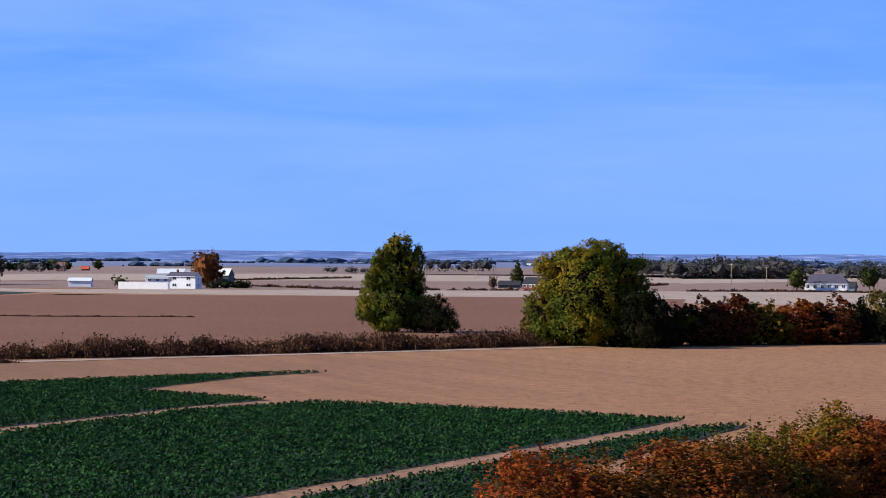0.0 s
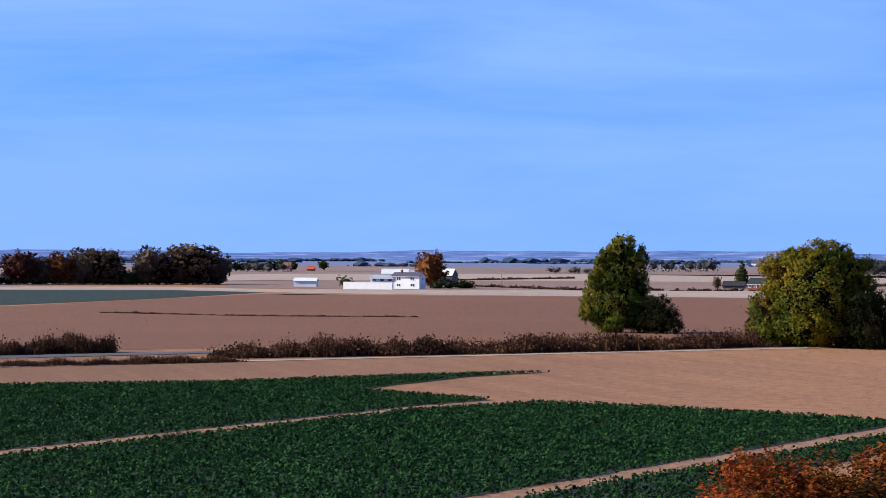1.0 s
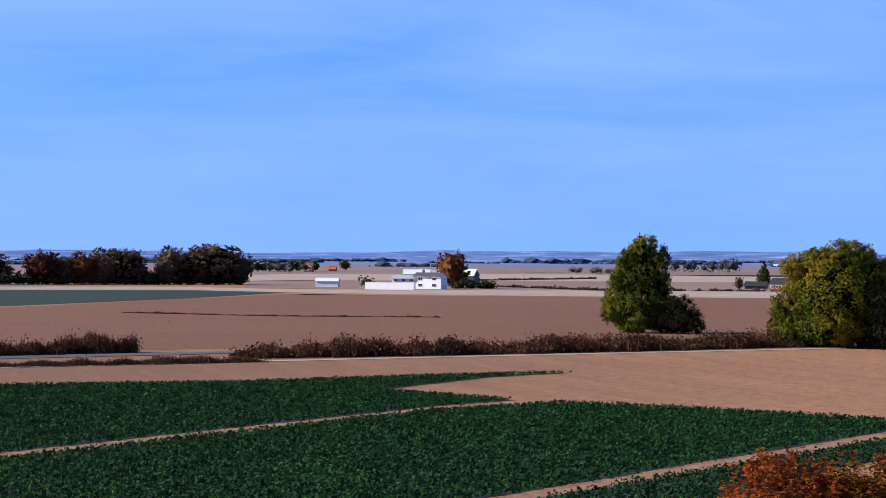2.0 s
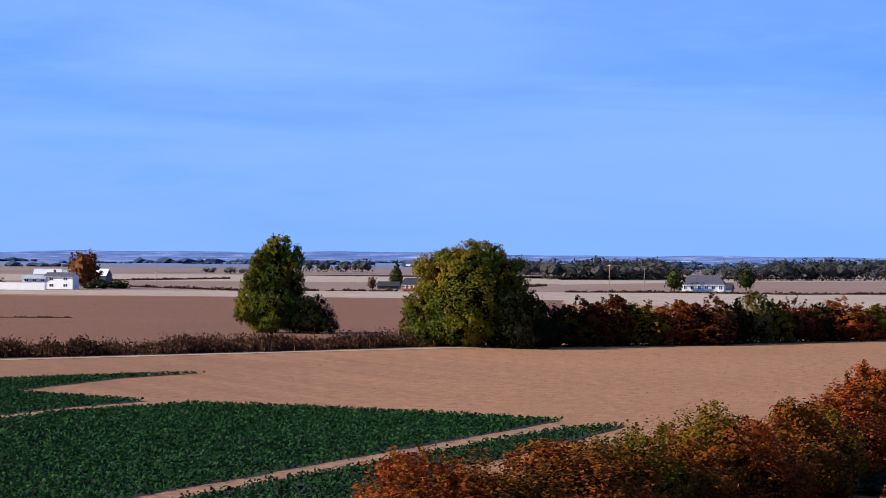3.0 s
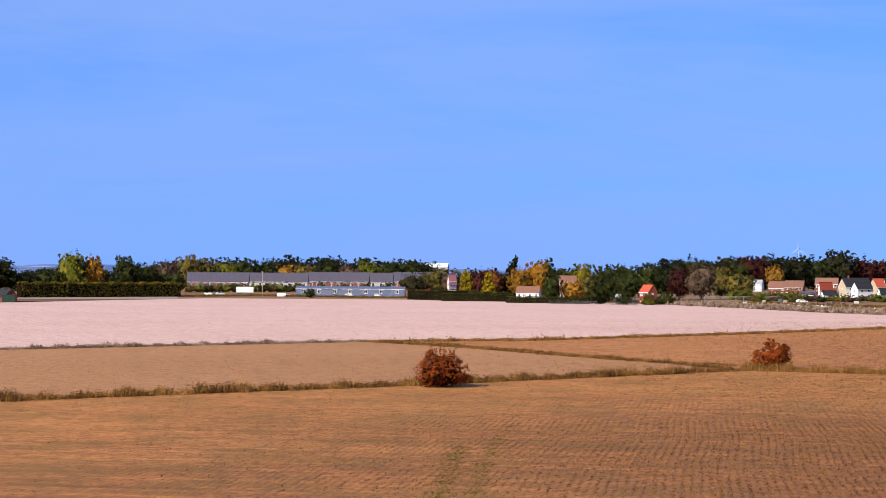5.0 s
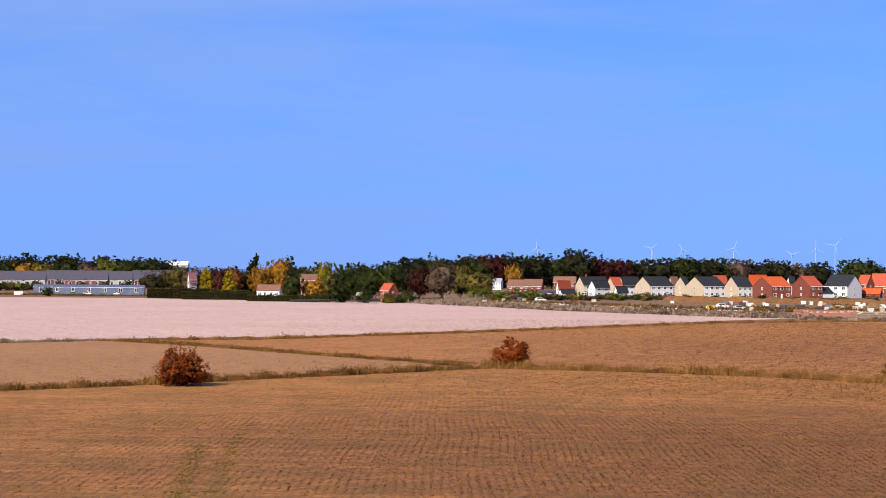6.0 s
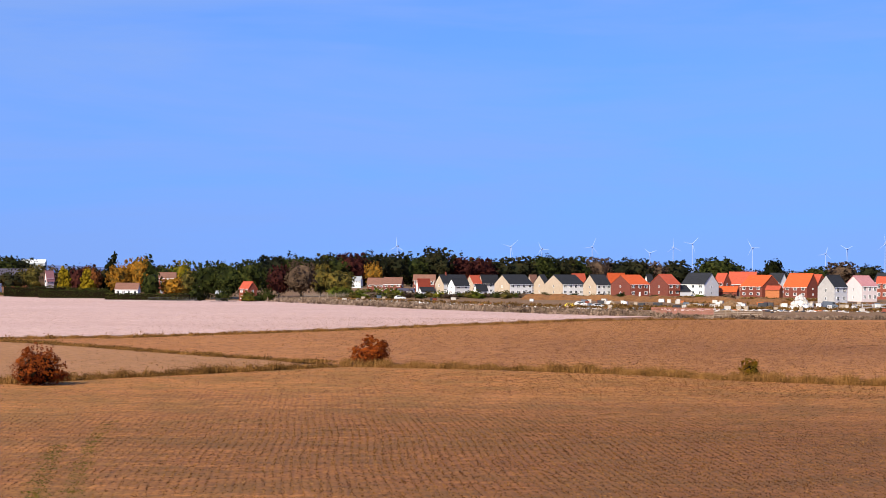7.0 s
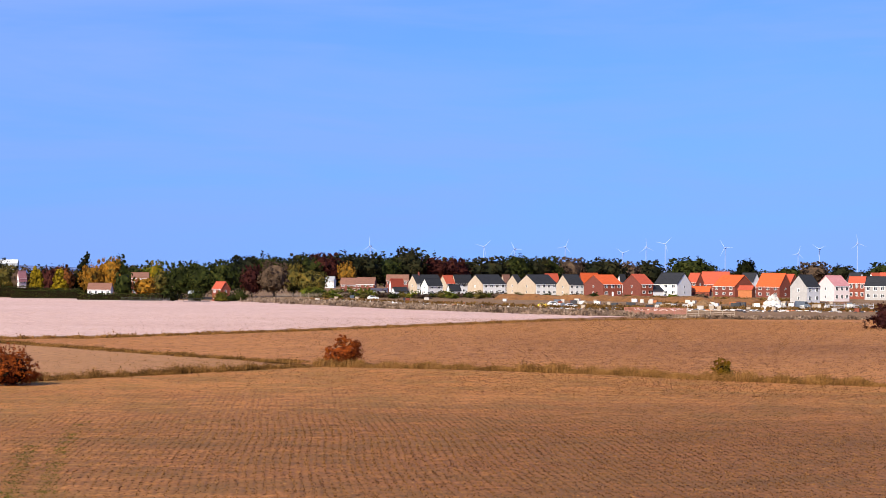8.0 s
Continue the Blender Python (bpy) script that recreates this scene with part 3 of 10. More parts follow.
def core_faces(lobes, shrink=0.86, fine=1):
    """The dense inside of a crown: dented balls, drawn as separate triangles."""
    if fine not in BALLS:
        bm = bmesh.new()
        bmesh.ops.create_icosphere(bm, subdivisions=fine, radius=1.0)
        BALLS[fine] = np.array([[v.co[:] for v in f.verts] for f in bm.faces]).reshape(-1, 3)
        bm.free()
    ICO = BALLS[fine]
    out = []
    for lo in lobes:
        jig = 1 + 0.16 * np.sin(ICO[:, 0:1] * 7 + lo[0] * 40) * np.cos(ICO[:, 2:3] * 6 + lo[2] * 30)
        v = ICO * jig * np.array(lo[3:]) * shrink + np.array(lo[:3])
        v = v + 0.10 * lo[3] * np.sin(v[:, [1, 2, 0]] * (19 / lo[3]) + 5 * v[:, [2, 0, 1]] / lo[3])
        v[:, 2] = np.maximum(v[:, 2], 0.0)
        out.append(v)
    return np.concatenate(out)


def trunk_bm(rng, h, r, limbs=5, reach=0.3, low=0.35):
    bm = bmesh.new()
    lean = rng.uniform(-0.03, 0.03, 2) * h
    add_tube(bm, (0, 0, 0), (lean[0] * 0.5, lean[1] * 0.5, h * 0.45), r, r * 0.72, 8)
    add_tube(bm, (lean[0] * 0.5, lean[1] * 0.5, h * 0.45), (lean[0], lean[1], h * 0.86), r * 0.72, r * 0.15, 7)
    for k in range(limbs):
        a = 6.283 * k / limbs + rng.uniform(-0.4, 0.4)
        z = h * rng.uniform(low, low + 0.25)
        e = (math.cos(a) * reach, math.sin(a) * reach, z + h * rng.uniform(0.15, 0.3))
        add_tube(bm, (lean[0] * 0.4, lean[1] * 0.4, z), e, r * 0.42, r * 0.1, 5)
    return bm


CROWNS = {}


def crown_mesh(shape, variant, leaves, leaf):
    """The leaves of a crown in a unit box, and the dense inside of it; shared by all plants of that build."""
    key = (shape, variant, leaves, leaf)
    if key not in CROWNS:
        rng = np.random.default_rng(100 + variant * 17 + len(shape) * 1000)
        lobes = lobes_for(rng, shape, {"round": 30, "bush": 20, "column": 12, "cone": 9, "tower": 80, "dome": 110}[shape])
        p, d = crown_points(rng, lobes, leaves, *((0.06, 0.12) if shape != "bush" else (0.14, 0.22)))
        if shape == "bush" and leaves > 3500:
            sp, sd = shoots(rng, leaves // 160)
            p, d = np.concatenate([p, sp]), np.concatenate([d, sd])
        lv = quad_mesh("crown", leaf_faces(rng, p, d, leaf, 0.15, 0.42), L_DARK, 3)
        inner = quad_mesh("inner_mass", core_faces(lobes[:1], 0.86 if shape == "round" else 0.78, 2) if shape in ("round", "bush") else core_faces(lobes[:10], 0.86, 2) if shape in ("tower", "dome") else core_faces(lobes, 0.86), L_DARK, 3)
        CROWNS[key] = (lv, inner)
    return CROWNS[key]


SEEN = [0]


def plant(name, x, y, h, w, shape, mat, label, category="tree", z=0.0, leaves=700, leaf=0.05, variants=4, group="", turn=None):
    SEEN[0] += 1
    k = SEEN[0]
    rng = np.random.default_rng(k)
    ob = thing(name, pose(x, y, z, 0, 0, rng.uniform(0, 360) if turn is None else turn), label, category, group)
    lv, inner = crown_mesh(shape, k % variants, leaves, leaf)
    c = under("crown", lv, ob)
    c.scale = (w, w, h)
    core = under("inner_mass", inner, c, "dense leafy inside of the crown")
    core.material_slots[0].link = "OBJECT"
    # fuller crowns get the near-black core, their inner shade painted on
    core.material_slots[0].material = INNER_SHADE if leaves >= 3000 else mat
    c.material_slots[0].link = "OBJECT"
    c.material_slots[0].material = mat
    if shape == "bush":
        bm = bmesh.new()
        for q in range(5):
            a = 6.283 * q / 5
            add_tube(bm, (math.cos(a) * 0.05 * w, math.sin(a) * 0.05 * w, -0.05), (math.cos(a) * 0.22 * w, math.sin(a) * 0.22 * w, h * 0.6), 0.02 * h, 0.006 * h, 5)
        part("woody_base", bm, BARK, ob)
    else:
        part("trunk", trunk_bm(rng, h, 0.028 * h, 5, 0.22 * w), BARK, ob)
    return ob


PALETTE = {"dark": L_DARK, "deep": L_DEEP, "far": L_FAR, "rustred": L_RUSTRED, "green": L_GREEN, "turn": L_TURN, "mixed": L_AUTUMN, "olive": L_OLIVE, "orange": L_ORANGE, "yellow": L_YELLOW, "russet": L_RUSSET, "red": L_RED, "brown": L_BROWN, "thorn": L_HEDGE, "shadethorn": L_HEDGE_SHADE, "thorngreen": L_HEDGE_GREEN}
WORDS = {"dark": "dark green", "deep": "deep green", "far": "dull green", "rustred": "rust-red autumn", "green": "green", "turn": "green and yellowing", "mixed": "green, yellow and orange", "olive": "olive green", "orange": "orange autumn", "yellow": "bright yellow autumn", "russet": "russet autumn", "red": "dark red", "brown": "brownish autumn", "thorn": "orange and red autumn", "shadethorn": "shade-toned reddish brown", "thorngreen": "green and rust"}


def tree(x, y, h, w, shape, pal, where, z=0.0, leaves=700, leaf=0.05):
    kinds = {"round": ("tree", "broad-crowned tree"), "column": ("tree", "tall tree"), "cone": ("conifer", "conical conifer"), "bush": ("bush", "bush")}
    nm, wd = kinds[shape]
    return plant(nm, x, y, h, w, shape, PALETTE[pal], WORDS[pal] + " " + wd + " " + where, "bush" if nm == "bush" else "tree", z, leaves, leaf)


def tufts(name, line, width, count, height, blade, mat, label, category="grass", seed=1, z=0.0, fan=6, spread=0.35, bushy=1):
    """A strip of rough growth along a line: clumps of upright blades."""
    rng = np.random.default_rng(seed)
    P = np.array(line, float)
    seg = np.linalg.norm(np.diff(P, axis=0), axis=1)
    cum = np.concatenate([[0], np.cumsum(seg)])
    s = rng.uniform(0, cum[-1], count)
    x, y = np.interp(s, cum, P[:, 0]), np.interp(s, cum, P[:, 1])
    i = np.clip(np.searchsorted(cum, s) - 1, 0, len(seg) - 1)
    d = np.diff(P, axis=0)[i] / seg[i][:, None]
    off = rng.normal(0, 0.33, count) * width
    x, y = x - d[:, 1] * off, y + d[:, 0] * off
    clump = 0.6 + 0.3 * np.sin(s * 0.31 + seed) * np.sin(s * 0.117 + 2.0 * seed) + 0.25 * np.sin(s * 1.3 + seed) + rng.normal(0, 0.2, count)
    hh = height * np.clip(clump, 0.12, 1.4)
    x, y, hh = np.repeat(x, fan), np.repeat(y, fan), np.repeat(hh, fan)
    n = len(x)
    x, y = x + rng.normal(0, spread * 0.5, n), y + rng.normal(0, spread * 0.5, n)
    a = rng.uniform(0, 6.283, n)
    hh = hh * rng.uniform(0.5, 1.1, n)
    lx, ly = np.cos(a) * hh * rng.uniform(0.05, 0.4, n), np.sin(a) * hh * rng.uniform(0.05, 0.4, n)
    bx, by = -np.sin(a) * blade, np.cos(a) * blade
    zz = np.full(n, z)
    v = np.stack([np.stack([x - bx, y - by, zz - 0.02], 1), np.stack([x + bx, y + by, zz - 0.02], 1),
                  np.stack([x + lx, y + ly, zz + hh], 1)], 1)
    rep = np.repeat(np.arange(n), bushy)
    m = len(rep)
    lp = np.stack([x[rep] + rng.normal(0, spread, m), y[rep] + rng.normal(0, spread, m), zz[rep] + hh[rep] * rng.uniform(0.03, 0.95, m)], 1)
    lv = leaf_faces(rng, lp, rand_dirs(rng, m), blade * 2.2)
    lv[:, 2] = np.maximum(lv[:, 2], z)
    ob = new(name, quad_mesh(name, np.concatenate([v.reshape(-1, 3), lv]), mat, 3))
    return tagged(ob, label, category, "", "stuff")


def belt(name, line, high, deep, step, mat, label, seed=1, z=0.0, uneven=0.35, leaf=0.9):
    """A far wood or tree line: many crowns along a line, too far off to count."""
    rng = np.random.default_rng(seed)
    P = np.array(line, float)
    seg = np.linalg.norm(np.diff(P, axis=0), axis=1)
    cum = np.concatenate([[0], np.cumsum(seg)])
    n = max(3, int(cum[-1] / step))
    out = []
    for k in range(n):
        q = rng.uniform(0, cum[-1])
        cx, cy = np.interp(q, cum, P[:, 0]) + rng.normal(0, deep * 0.4), np.interp(q, cum, P[:, 1]) + rng.normal(0, deep * 0.4)
        h = high * (1 + rng.uniform(-uneven, uneven) * 0.8) * (0.85 + 0.15 * math.sin(q / (high * 6)))
        w = h * rng.uniform(0.42, 0.75)
        lobes = [(0, 0, h * 0.5, w, w, h * 0.46)] + [(rng.uniform(-w, w) * 0.6, rng.uniform(-w, w) * 0.6, h * rng.uniform(0.5, 0.85), w * 0.5, w * 0.5, h * 0.17) for i in range(3)]
        pts, d = crown_points(rng, lobes, 190, 0.05, 0.12)
        lv = leaf_faces(rng, pts, d, leaf * h * 0.064, 0.0, 0.4).reshape(-1, 3, 3)
        tri = core_faces(lobes[:2], 0.62).reshape(-1, 3, 3)
        v = np.concatenate([lv, tri]).reshape(-1, 3)
        v[:, 2] = np.maximum(v[:, 2], 0)
        out.append(v + np.array([cx, cy, z]))
    ob = new(name, quad_mesh(name, np.concatenate(out), mat, 3))
    return tagged(ob, label, "woods", "", "stuff")


def hedge_run(x0, y0, x1, y1, h, wide, mat, label, z=0.0, leaf=0.26, dense=80):
    """A clipped hedge: a dense bevelled bank with leaves all over it."""
    n = math.hypot(x1 - x0, y1 - y0)
    rng = np.random.default_rng(int(abs(x0 * 7 + y0)))
    ob = thing("hedge", pose(x0, y0, z, 0, 0, math.degrees(math.atan2(y1 - y0, x1 - x0))), label, "hedge")
    k = int(n * dense)
    u, v = rng.uniform(0, n, k), rng.uniform(-1, 1, k)
    wave = 1 + 0.05 * np.sin(u * 0.7) + 0.04 * np.sin(u * 2.3)
    side = rng.uniform(size=k) < 0.55
    y = np.where(side, np.sign(v) * wide * 0.5, v * wide * 0.5) + rng.normal(0, 0.06, k)
    zz = np.where(side, rng.uniform(0.02, 1, k) * h, h) * wave + rng.normal(0, 0.05, k)
    nrm = np.stack([np.zeros(k), np.where(side, np.sign(v), 0), np.where(side, 0.2, 1)], 1)
    lv = leaf_faces(rng, np.stack([u, y, np.maximum(zz, 0.03)], 1), nrm, leaf, 0.0, 0.7)
    c = under("foliage", quad_mesh("foliage", lv, mat, 3), ob)
    # the core's colour stands in for shade inside the hedge
    part("inner_mass", box(0, n, -wide * 0.42, wide * 0.42, 0.0, h * 0.90, 0.1), INNER_SHADE, c, "dense inside of the hedge, shade painted in")
    return ob


def clods(name, centre, reach, turn, span, count, size, mat, label, seed, gap=0.0, row_turn=0.0, z=0.03, outline=None):
    """Loose clods scattered over a sector of a field (bearing turn, give or take span), some in drilled rows."""
    rng = np.random.default_rng(seed)
    a = np.radians(turn + rng.normal(0, span * 0.5, count))
    r = np.sqrt(rng.uniform(reach[0] ** 2, reach[1] ** 2, count)) + (np.abs(rng.normal(0, 25, count)) if gap else 0)
    x, y = centre[0] - np.sin(a) * r, centre[1] + np.cos(a) * r
    if gap:
        c, s = math.cos(radians(row_turn)), math.sin(radians(row_turn))
        u, v = x * c + y * s, -x * s + y * c
        u = np.round(u / gap) * gap + rng.normal(0, gap * 0.15, count) + 0.25 * np.sin(v * 0.11)
        x, y = u * c - v * s, u * s + v * c
    if outline:
        keep = inside(x, y, outline)
        x, y = x[keep], y[keep]
        count = len(x)
    k = size * rng.uniform(0.4, 1.25, count)
    t = rng.uniform(0, 6.283, count)
    base = [np.stack([x + np.cos(t + q) * k * rng.uniform(0.7, 1.3, count), y + np.sin(t + q) * k * rng.uniform(0.7, 1.3, count), np.full(count, z)], 1) for q in (0.0, 2.09, 4.19)]
    top = np.stack([x + rng.normal(0, 0.2, count) * k, y + rng.normal(0, 0.2, count) * k, z + k * rng.uniform(0.6, 1.2, count)], 1)
    tri = np.stack([np.stack([base[i], base[i + 1], top], 1) for i in range(2)], 1)
    ob = new(name, quad_mesh(name, tri.reshape(-1, 3), mat, 3))
    return tagged(ob, label, "soil", "", "stuff")


# ---- ground and fields ----
def ring_ground():
    """One sheet from under the viewpoint to the horizon, denser towards the middle."""
    bm = bmesh.new()
    radii = [0, 60, 140, 300, 600, 1200, 2400, 4940]
    rings = [[bm.verts.new((0, 0, 0))]]
    for r in radii[1:]:
        rings.append([bm.verts.new((r * math.cos(6.283185 * k / 96), r * math.sin(6.283185 * k / 96), 0)) for k in range(96)])
    for k in range(96):
        bm.faces.new((rings[0][0], rings[1][k], rings[1][(k + 1) % 96]))
    for a, b in zip(rings[1:], rings[2:]):
        for k in range(96):
            j = (k + 1) % 96
            bm.faces.new((a[k], b[k], b[j], a[j]))
    return bm


tagged(part("ground", ring_ground(), SOIL_LEFT), "bare tan farmland soil reaching to the horizon", "ground", "", "structure")

NEAR_SOIL = field_mat("near_field_soil", (0.080, 0.028, 0.0075), (0.335, 0.122, 0.026), (0.445, 0.175, 0.042), turn=-150, rows=((-24, 0.55, 0.6, (49.8, 130.9, 8, 26)), (-54.5, 0.55, 0.52, (155.0, 92.0, 45, 95))), clods=0.5, patch=0.045, grain=0.95, weedy=(0.175, 0.090, 0.014), dark_patches=((156.0, 52.0, 25, 100, 0.6), (50.0, 124.0, 14, 62, 0.5)))
sheet("field_near_drilled", [(43.8, 128.5), (81.4, 214.3), (72.2, 188.5), (94.7, 187.4), (97.3, 183.5), (133.4, 185.0), (193.3, 179.9), (222.4, 181.1), (256.4, 180.8), (260.2, 182.3), (262.0, 151.0), (259.9, 123.5), (257.1, 93.4), (300, 20), (60, -60), (0, 20), (30, 90)], 0.03, NEAR_SOIL, "tan drilled field with faint rows and clods", wobble=0.3, seed=1)
clods("soil_clods", (0, 0), (112, 300), -67, 17, 66000, 0.062, CLOD, "small loose clods over a drilled field", 301)
clods("soil_clods", (0, 0), (112, 300), -46, 18, 16000, 0.05, CLOD, "small loose clods over a drilled field", 304)
clods("soil_clods", (0, 0), (112, 190), -60, 16, 52000, 0.060, CLOD, "crumbly clods in drilled rows", 302, 0.55, -54.5)
clods("soil_clods", (0, 0), (112, 160), -25, 5, 11000, 0.055, CLOD, "crumbly clods in drilled rows", 303, 0.55, -24)
sheet("field_mid_tan", [(84.2, 223.9), (111.4, 301.6), (116.9, 305.3), (153.8, 304.5), (160.7, 303.3), (226.5, 299.2), (297.1, 296.2), (307.8, 295.4), (291.4, 248.8), (269.2, 199.3), (264.0, 186.2), (227.3, 185.1), (197.2, 183.5), (134.6, 186.5), (98.0, 184.9), (95.4, 188.9), (72.8, 189.9)], 0.08, SOIL_MID, "orange-tan harrowed field between grassy strips", wobble=0.4, seed=4)
sheet("field_mid_east", [(311.1, 297.2), (351.7, 286.4), (408.5, 289.1), (547.5, 307.3), (605.4, 284.3), (688.9, 250.4), (259.7, 94.4), (262.7, 124.8), (264.9, 152.7), (263.3, 184.4), (261.0, 188.6), (274.5, 208.1), (295.6, 252.4)], 0.08, field_mat("worked_soil_east", (0.088, 0.030, 0.010), (0.345, 0.130, 0.031), (0.450, 0.184, 0.048), turn=-110, rows=((-110, 1.5, 0.5, None),), clods=0.5, grain=1.0, coarse=0.5, dark_patches=((381.4, 148.3, 10, 120, 0.4),)), "tan worked field with faint level furrows", wobble=0.4, seed=5)
FIELD_PALE = [(119.1, 311.0), (156.8, 310.4), (163.8, 309.1), (231.4, 305.6), (304.2, 303.2), (315.3, 302.6), (357.7, 291.3), (420.3, 297.4), (567.3, 318.4), (609.4, 319.5), (618.0, 353.8), (658.4, 429.5), (742.3, 535.0), (773.6, 576.8), (768.1, 699.8), (780.7, 722.0), (720.4, 787.7), (533.7, 705.0), (470.1, 765.3), (390.9, 670.3), (330.6, 589.8), (273.0, 487.0), (240.3, 475.8), (199.7, 484.2), (191.5, 480.1)]
sheet("field_pale_stubble", FIELD_PALE, 0.10, STUBBLE, "pale pinkish stubble field", wobble=0.5, seed=6)
sheet("field_brown", [(-93.0, 287.5), (-53.3, 319.4), (-12.2, 355.1), (20.8, 385.1), (53.3, 512.2), (72.8, 699.5), (38.9, 720.9), (-28.6, 731.4), (-112.9, 727.3), (-119.3, 745.9), (-150.1, 545.6), (-159.5, 492.7)], 0.03, SOIL_BROWN, "reddish brown ploughed field", wobble=0.4, seed=7)
sheet("field_green_far", [(-164.1, 507.0), (-153.2, 557.2), (-134.1, 661.3), (-124.5, 766.7), (-162.5, 801.2), (-216.1, 785.7), (-251.6, 777.5)], 0.06, TEAL_CROP, "blue-green leafy crop field", wobble=0.4, seed=8)
sheet("field_straw", [(-251.6, 777.5), (-217.7, 791.6), (-163.8, 807.3), (-125.4, 772.3), (-81.3, 747.2), (-28.6, 731.4), (38.9, 720.9), (72.8, 699.5), (66.6, 649.7), (130.1, 591.3), (207.7, 596.6), (254.3, 744.5), (186.7, 848.9), (87.5, 853.7), (86.3, 858.8), (-33.3, 853.3), (-134.4, 840.1), (-178.7, 881.0), (-237.3, 862.9), (-276.2, 853.3)], 0.04, STRAW, "strip of pale straw stubble", wobble=0.5, seed=9)
sheet("field_tan_far", [(-154.1, 860.9), (-33.3, 853.3), (86.3, 858.8), (87.5, 853.7), (186.7, 848.9), (254.3, 744.5), (392.1, 1170.3), (359.0, 1346.6), (237.8, 1293.2), (112.1, 1094.3), (113.5, 1129.6), (-45.2, 1156.1), (-179.9, 1124.0), (-195.3, 1090.6)], 0.05, FAR_TAN, "far tan field with dark ditch lines", wobble=0.5, seed=10)
sheet("field_pale_far", [(-195.3, 1090.6), (-179.9, 1124.0), (-45.2, 1156.1), (113.5, 1129.6), (112.1, 1094.3), (237.8, 1293.2), (359.0, 1346.6), (392.1, 1170.3), (621.0, 1798.0), (425.1, 1594.6), (263.4, 1432.7), (135.2, 1320.3), (140.0, 1393.2), (-60.9, 1558.1), (-234.3, 1464.3), (-251.5, 1368.5)], 0.07, STRAW, "far strip of pale stubble", wobble=0.5, seed=11)
sheet("field_dun_far", [(-285.0, 818.8), (-235.4, 855.9), (-204.2, 1110.9), (-234.3, 1464.3), (-60.9, 1558.1), (140.0, 1393.2), (135.2, 1320.3), (425.1, 1594.6), (744.7, 1870.9), (1012.2, 2259.0), (1874.1, 4182.6), (1100.7, 4129.4), (506.6, 3446.4), (-155.7, 3981.4), (-884.0, 4356.2), (-1408.8, 4045.9)], 0.05, FAR_DUN, "far dull brown fields", wobble=0.0, seed=12)
def far_sector(name, r0, r1, a0, a1, z, mat, label):
    bm = bmesh.new()
    q = [[bm.verts.new((-math.sin(radians(a)) * r, math.cos(radians(a)) * r, z)) for r in (r0, r1)] for a in range(a0, a1 - 1, -2)]
    for u, v in zip(q, q[1:]):
        bm.faces.new((u[0], v[0], v[1], u[1]))
    for f in bm.faces:
        f.normal_update()
        if f.normal.z < 0:
            f.normal_flip()
    return tagged(part(name, bm, mat), label, "land", "", "structure")


far_sector("plain_far", 2400, 4930, 40, -100, 0.25, FAR_HAZED, "distant plain with blue haze painted in")
far_sector("plain_mid", 1700, 2400, 40, -32, 0.15, FAR_DUN, "far dull brown fields")


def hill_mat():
    """Wooded slopes and small pale fields, with the blue haze of distance put into the colour."""
    m, n, l, b = node_mat("hazed_distant_slopes", 1.0)
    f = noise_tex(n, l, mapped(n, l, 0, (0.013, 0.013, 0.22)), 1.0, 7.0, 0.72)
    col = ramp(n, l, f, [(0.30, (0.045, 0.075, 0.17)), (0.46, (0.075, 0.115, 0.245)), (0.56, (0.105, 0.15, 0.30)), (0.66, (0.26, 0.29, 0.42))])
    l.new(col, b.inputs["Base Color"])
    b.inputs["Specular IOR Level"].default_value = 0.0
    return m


HILLS = hill_mat()


def hills(name, r, a0, a1, base, rise, seed):
    """Low hills on the horizon: a long rounded swell."""
    rng = random.Random(seed)
    ph = [rng.uniform(0, 6.28) for k in range(4)]
    bm = bmesh.new()
    rows = []
    a = a0
    while a >= a1:
        h = base + rise * (0.5 + 0.28 * math.sin(a * 0.31 + ph[0]) + 0.17 * math.sin(a * 0.83 + ph[1]) + 0.10 * math.sin(a * 2.1 + ph[2]) + 0.05 * math.sin(a * 5.3 + ph[3]))
        s, c = -math.sin(radians(a)), math.cos(radians(a))
        rows.append([bm.verts.new((s * (r + d), c * (r + d), h * f)) for d, f in ((-260, 0.0), (-160, 0.45), (-60, 0.85), (0, 1.0), (60, 0.85))])
        a -= 0.5
    for u, v in zip(rows, rows[1:]):
        for k in range(4):
            bm.faces.new((u[k], v[k], v[k + 1], u[k + 1]))
    return tagged(part(name, bm, HILLS), "low hills along the horizon with blue haze painted in", "hills", "", "structure")


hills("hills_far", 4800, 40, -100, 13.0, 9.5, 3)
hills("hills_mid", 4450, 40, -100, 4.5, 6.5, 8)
sheet("green_bank", [(109.1, 301.9), (120.2, 314.4), (195.0, 488.0), (202.2, 518.2), (140.6, 378.3), (120.5, 335.9)], 0.12, GRASS_GREEN, "mown green grass bank beside a lane", "grass", wobble=0.6, step=4, seed=14)
sheet("lane_pale", [(130.0, 373.2), (140.3, 384.2), (170.4, 448.9), (171.4, 461.2), (147.0, 415.9)], 0.10, TRACK, "pale sandy patch beside the lane", "track", wobble=0.8, step=4, seed=15)


# the village stands on slightly rising ground: bearing and distance of its lower edge
RISE = [(-51.58, 995.1), (-53.29, 965.0), (-54.22, 915.0), (-56.88, 786.1), (-60.21, 712.1), (-62.33, 688.1), (-64.84, 668.8), (-70.02, 733.0)]


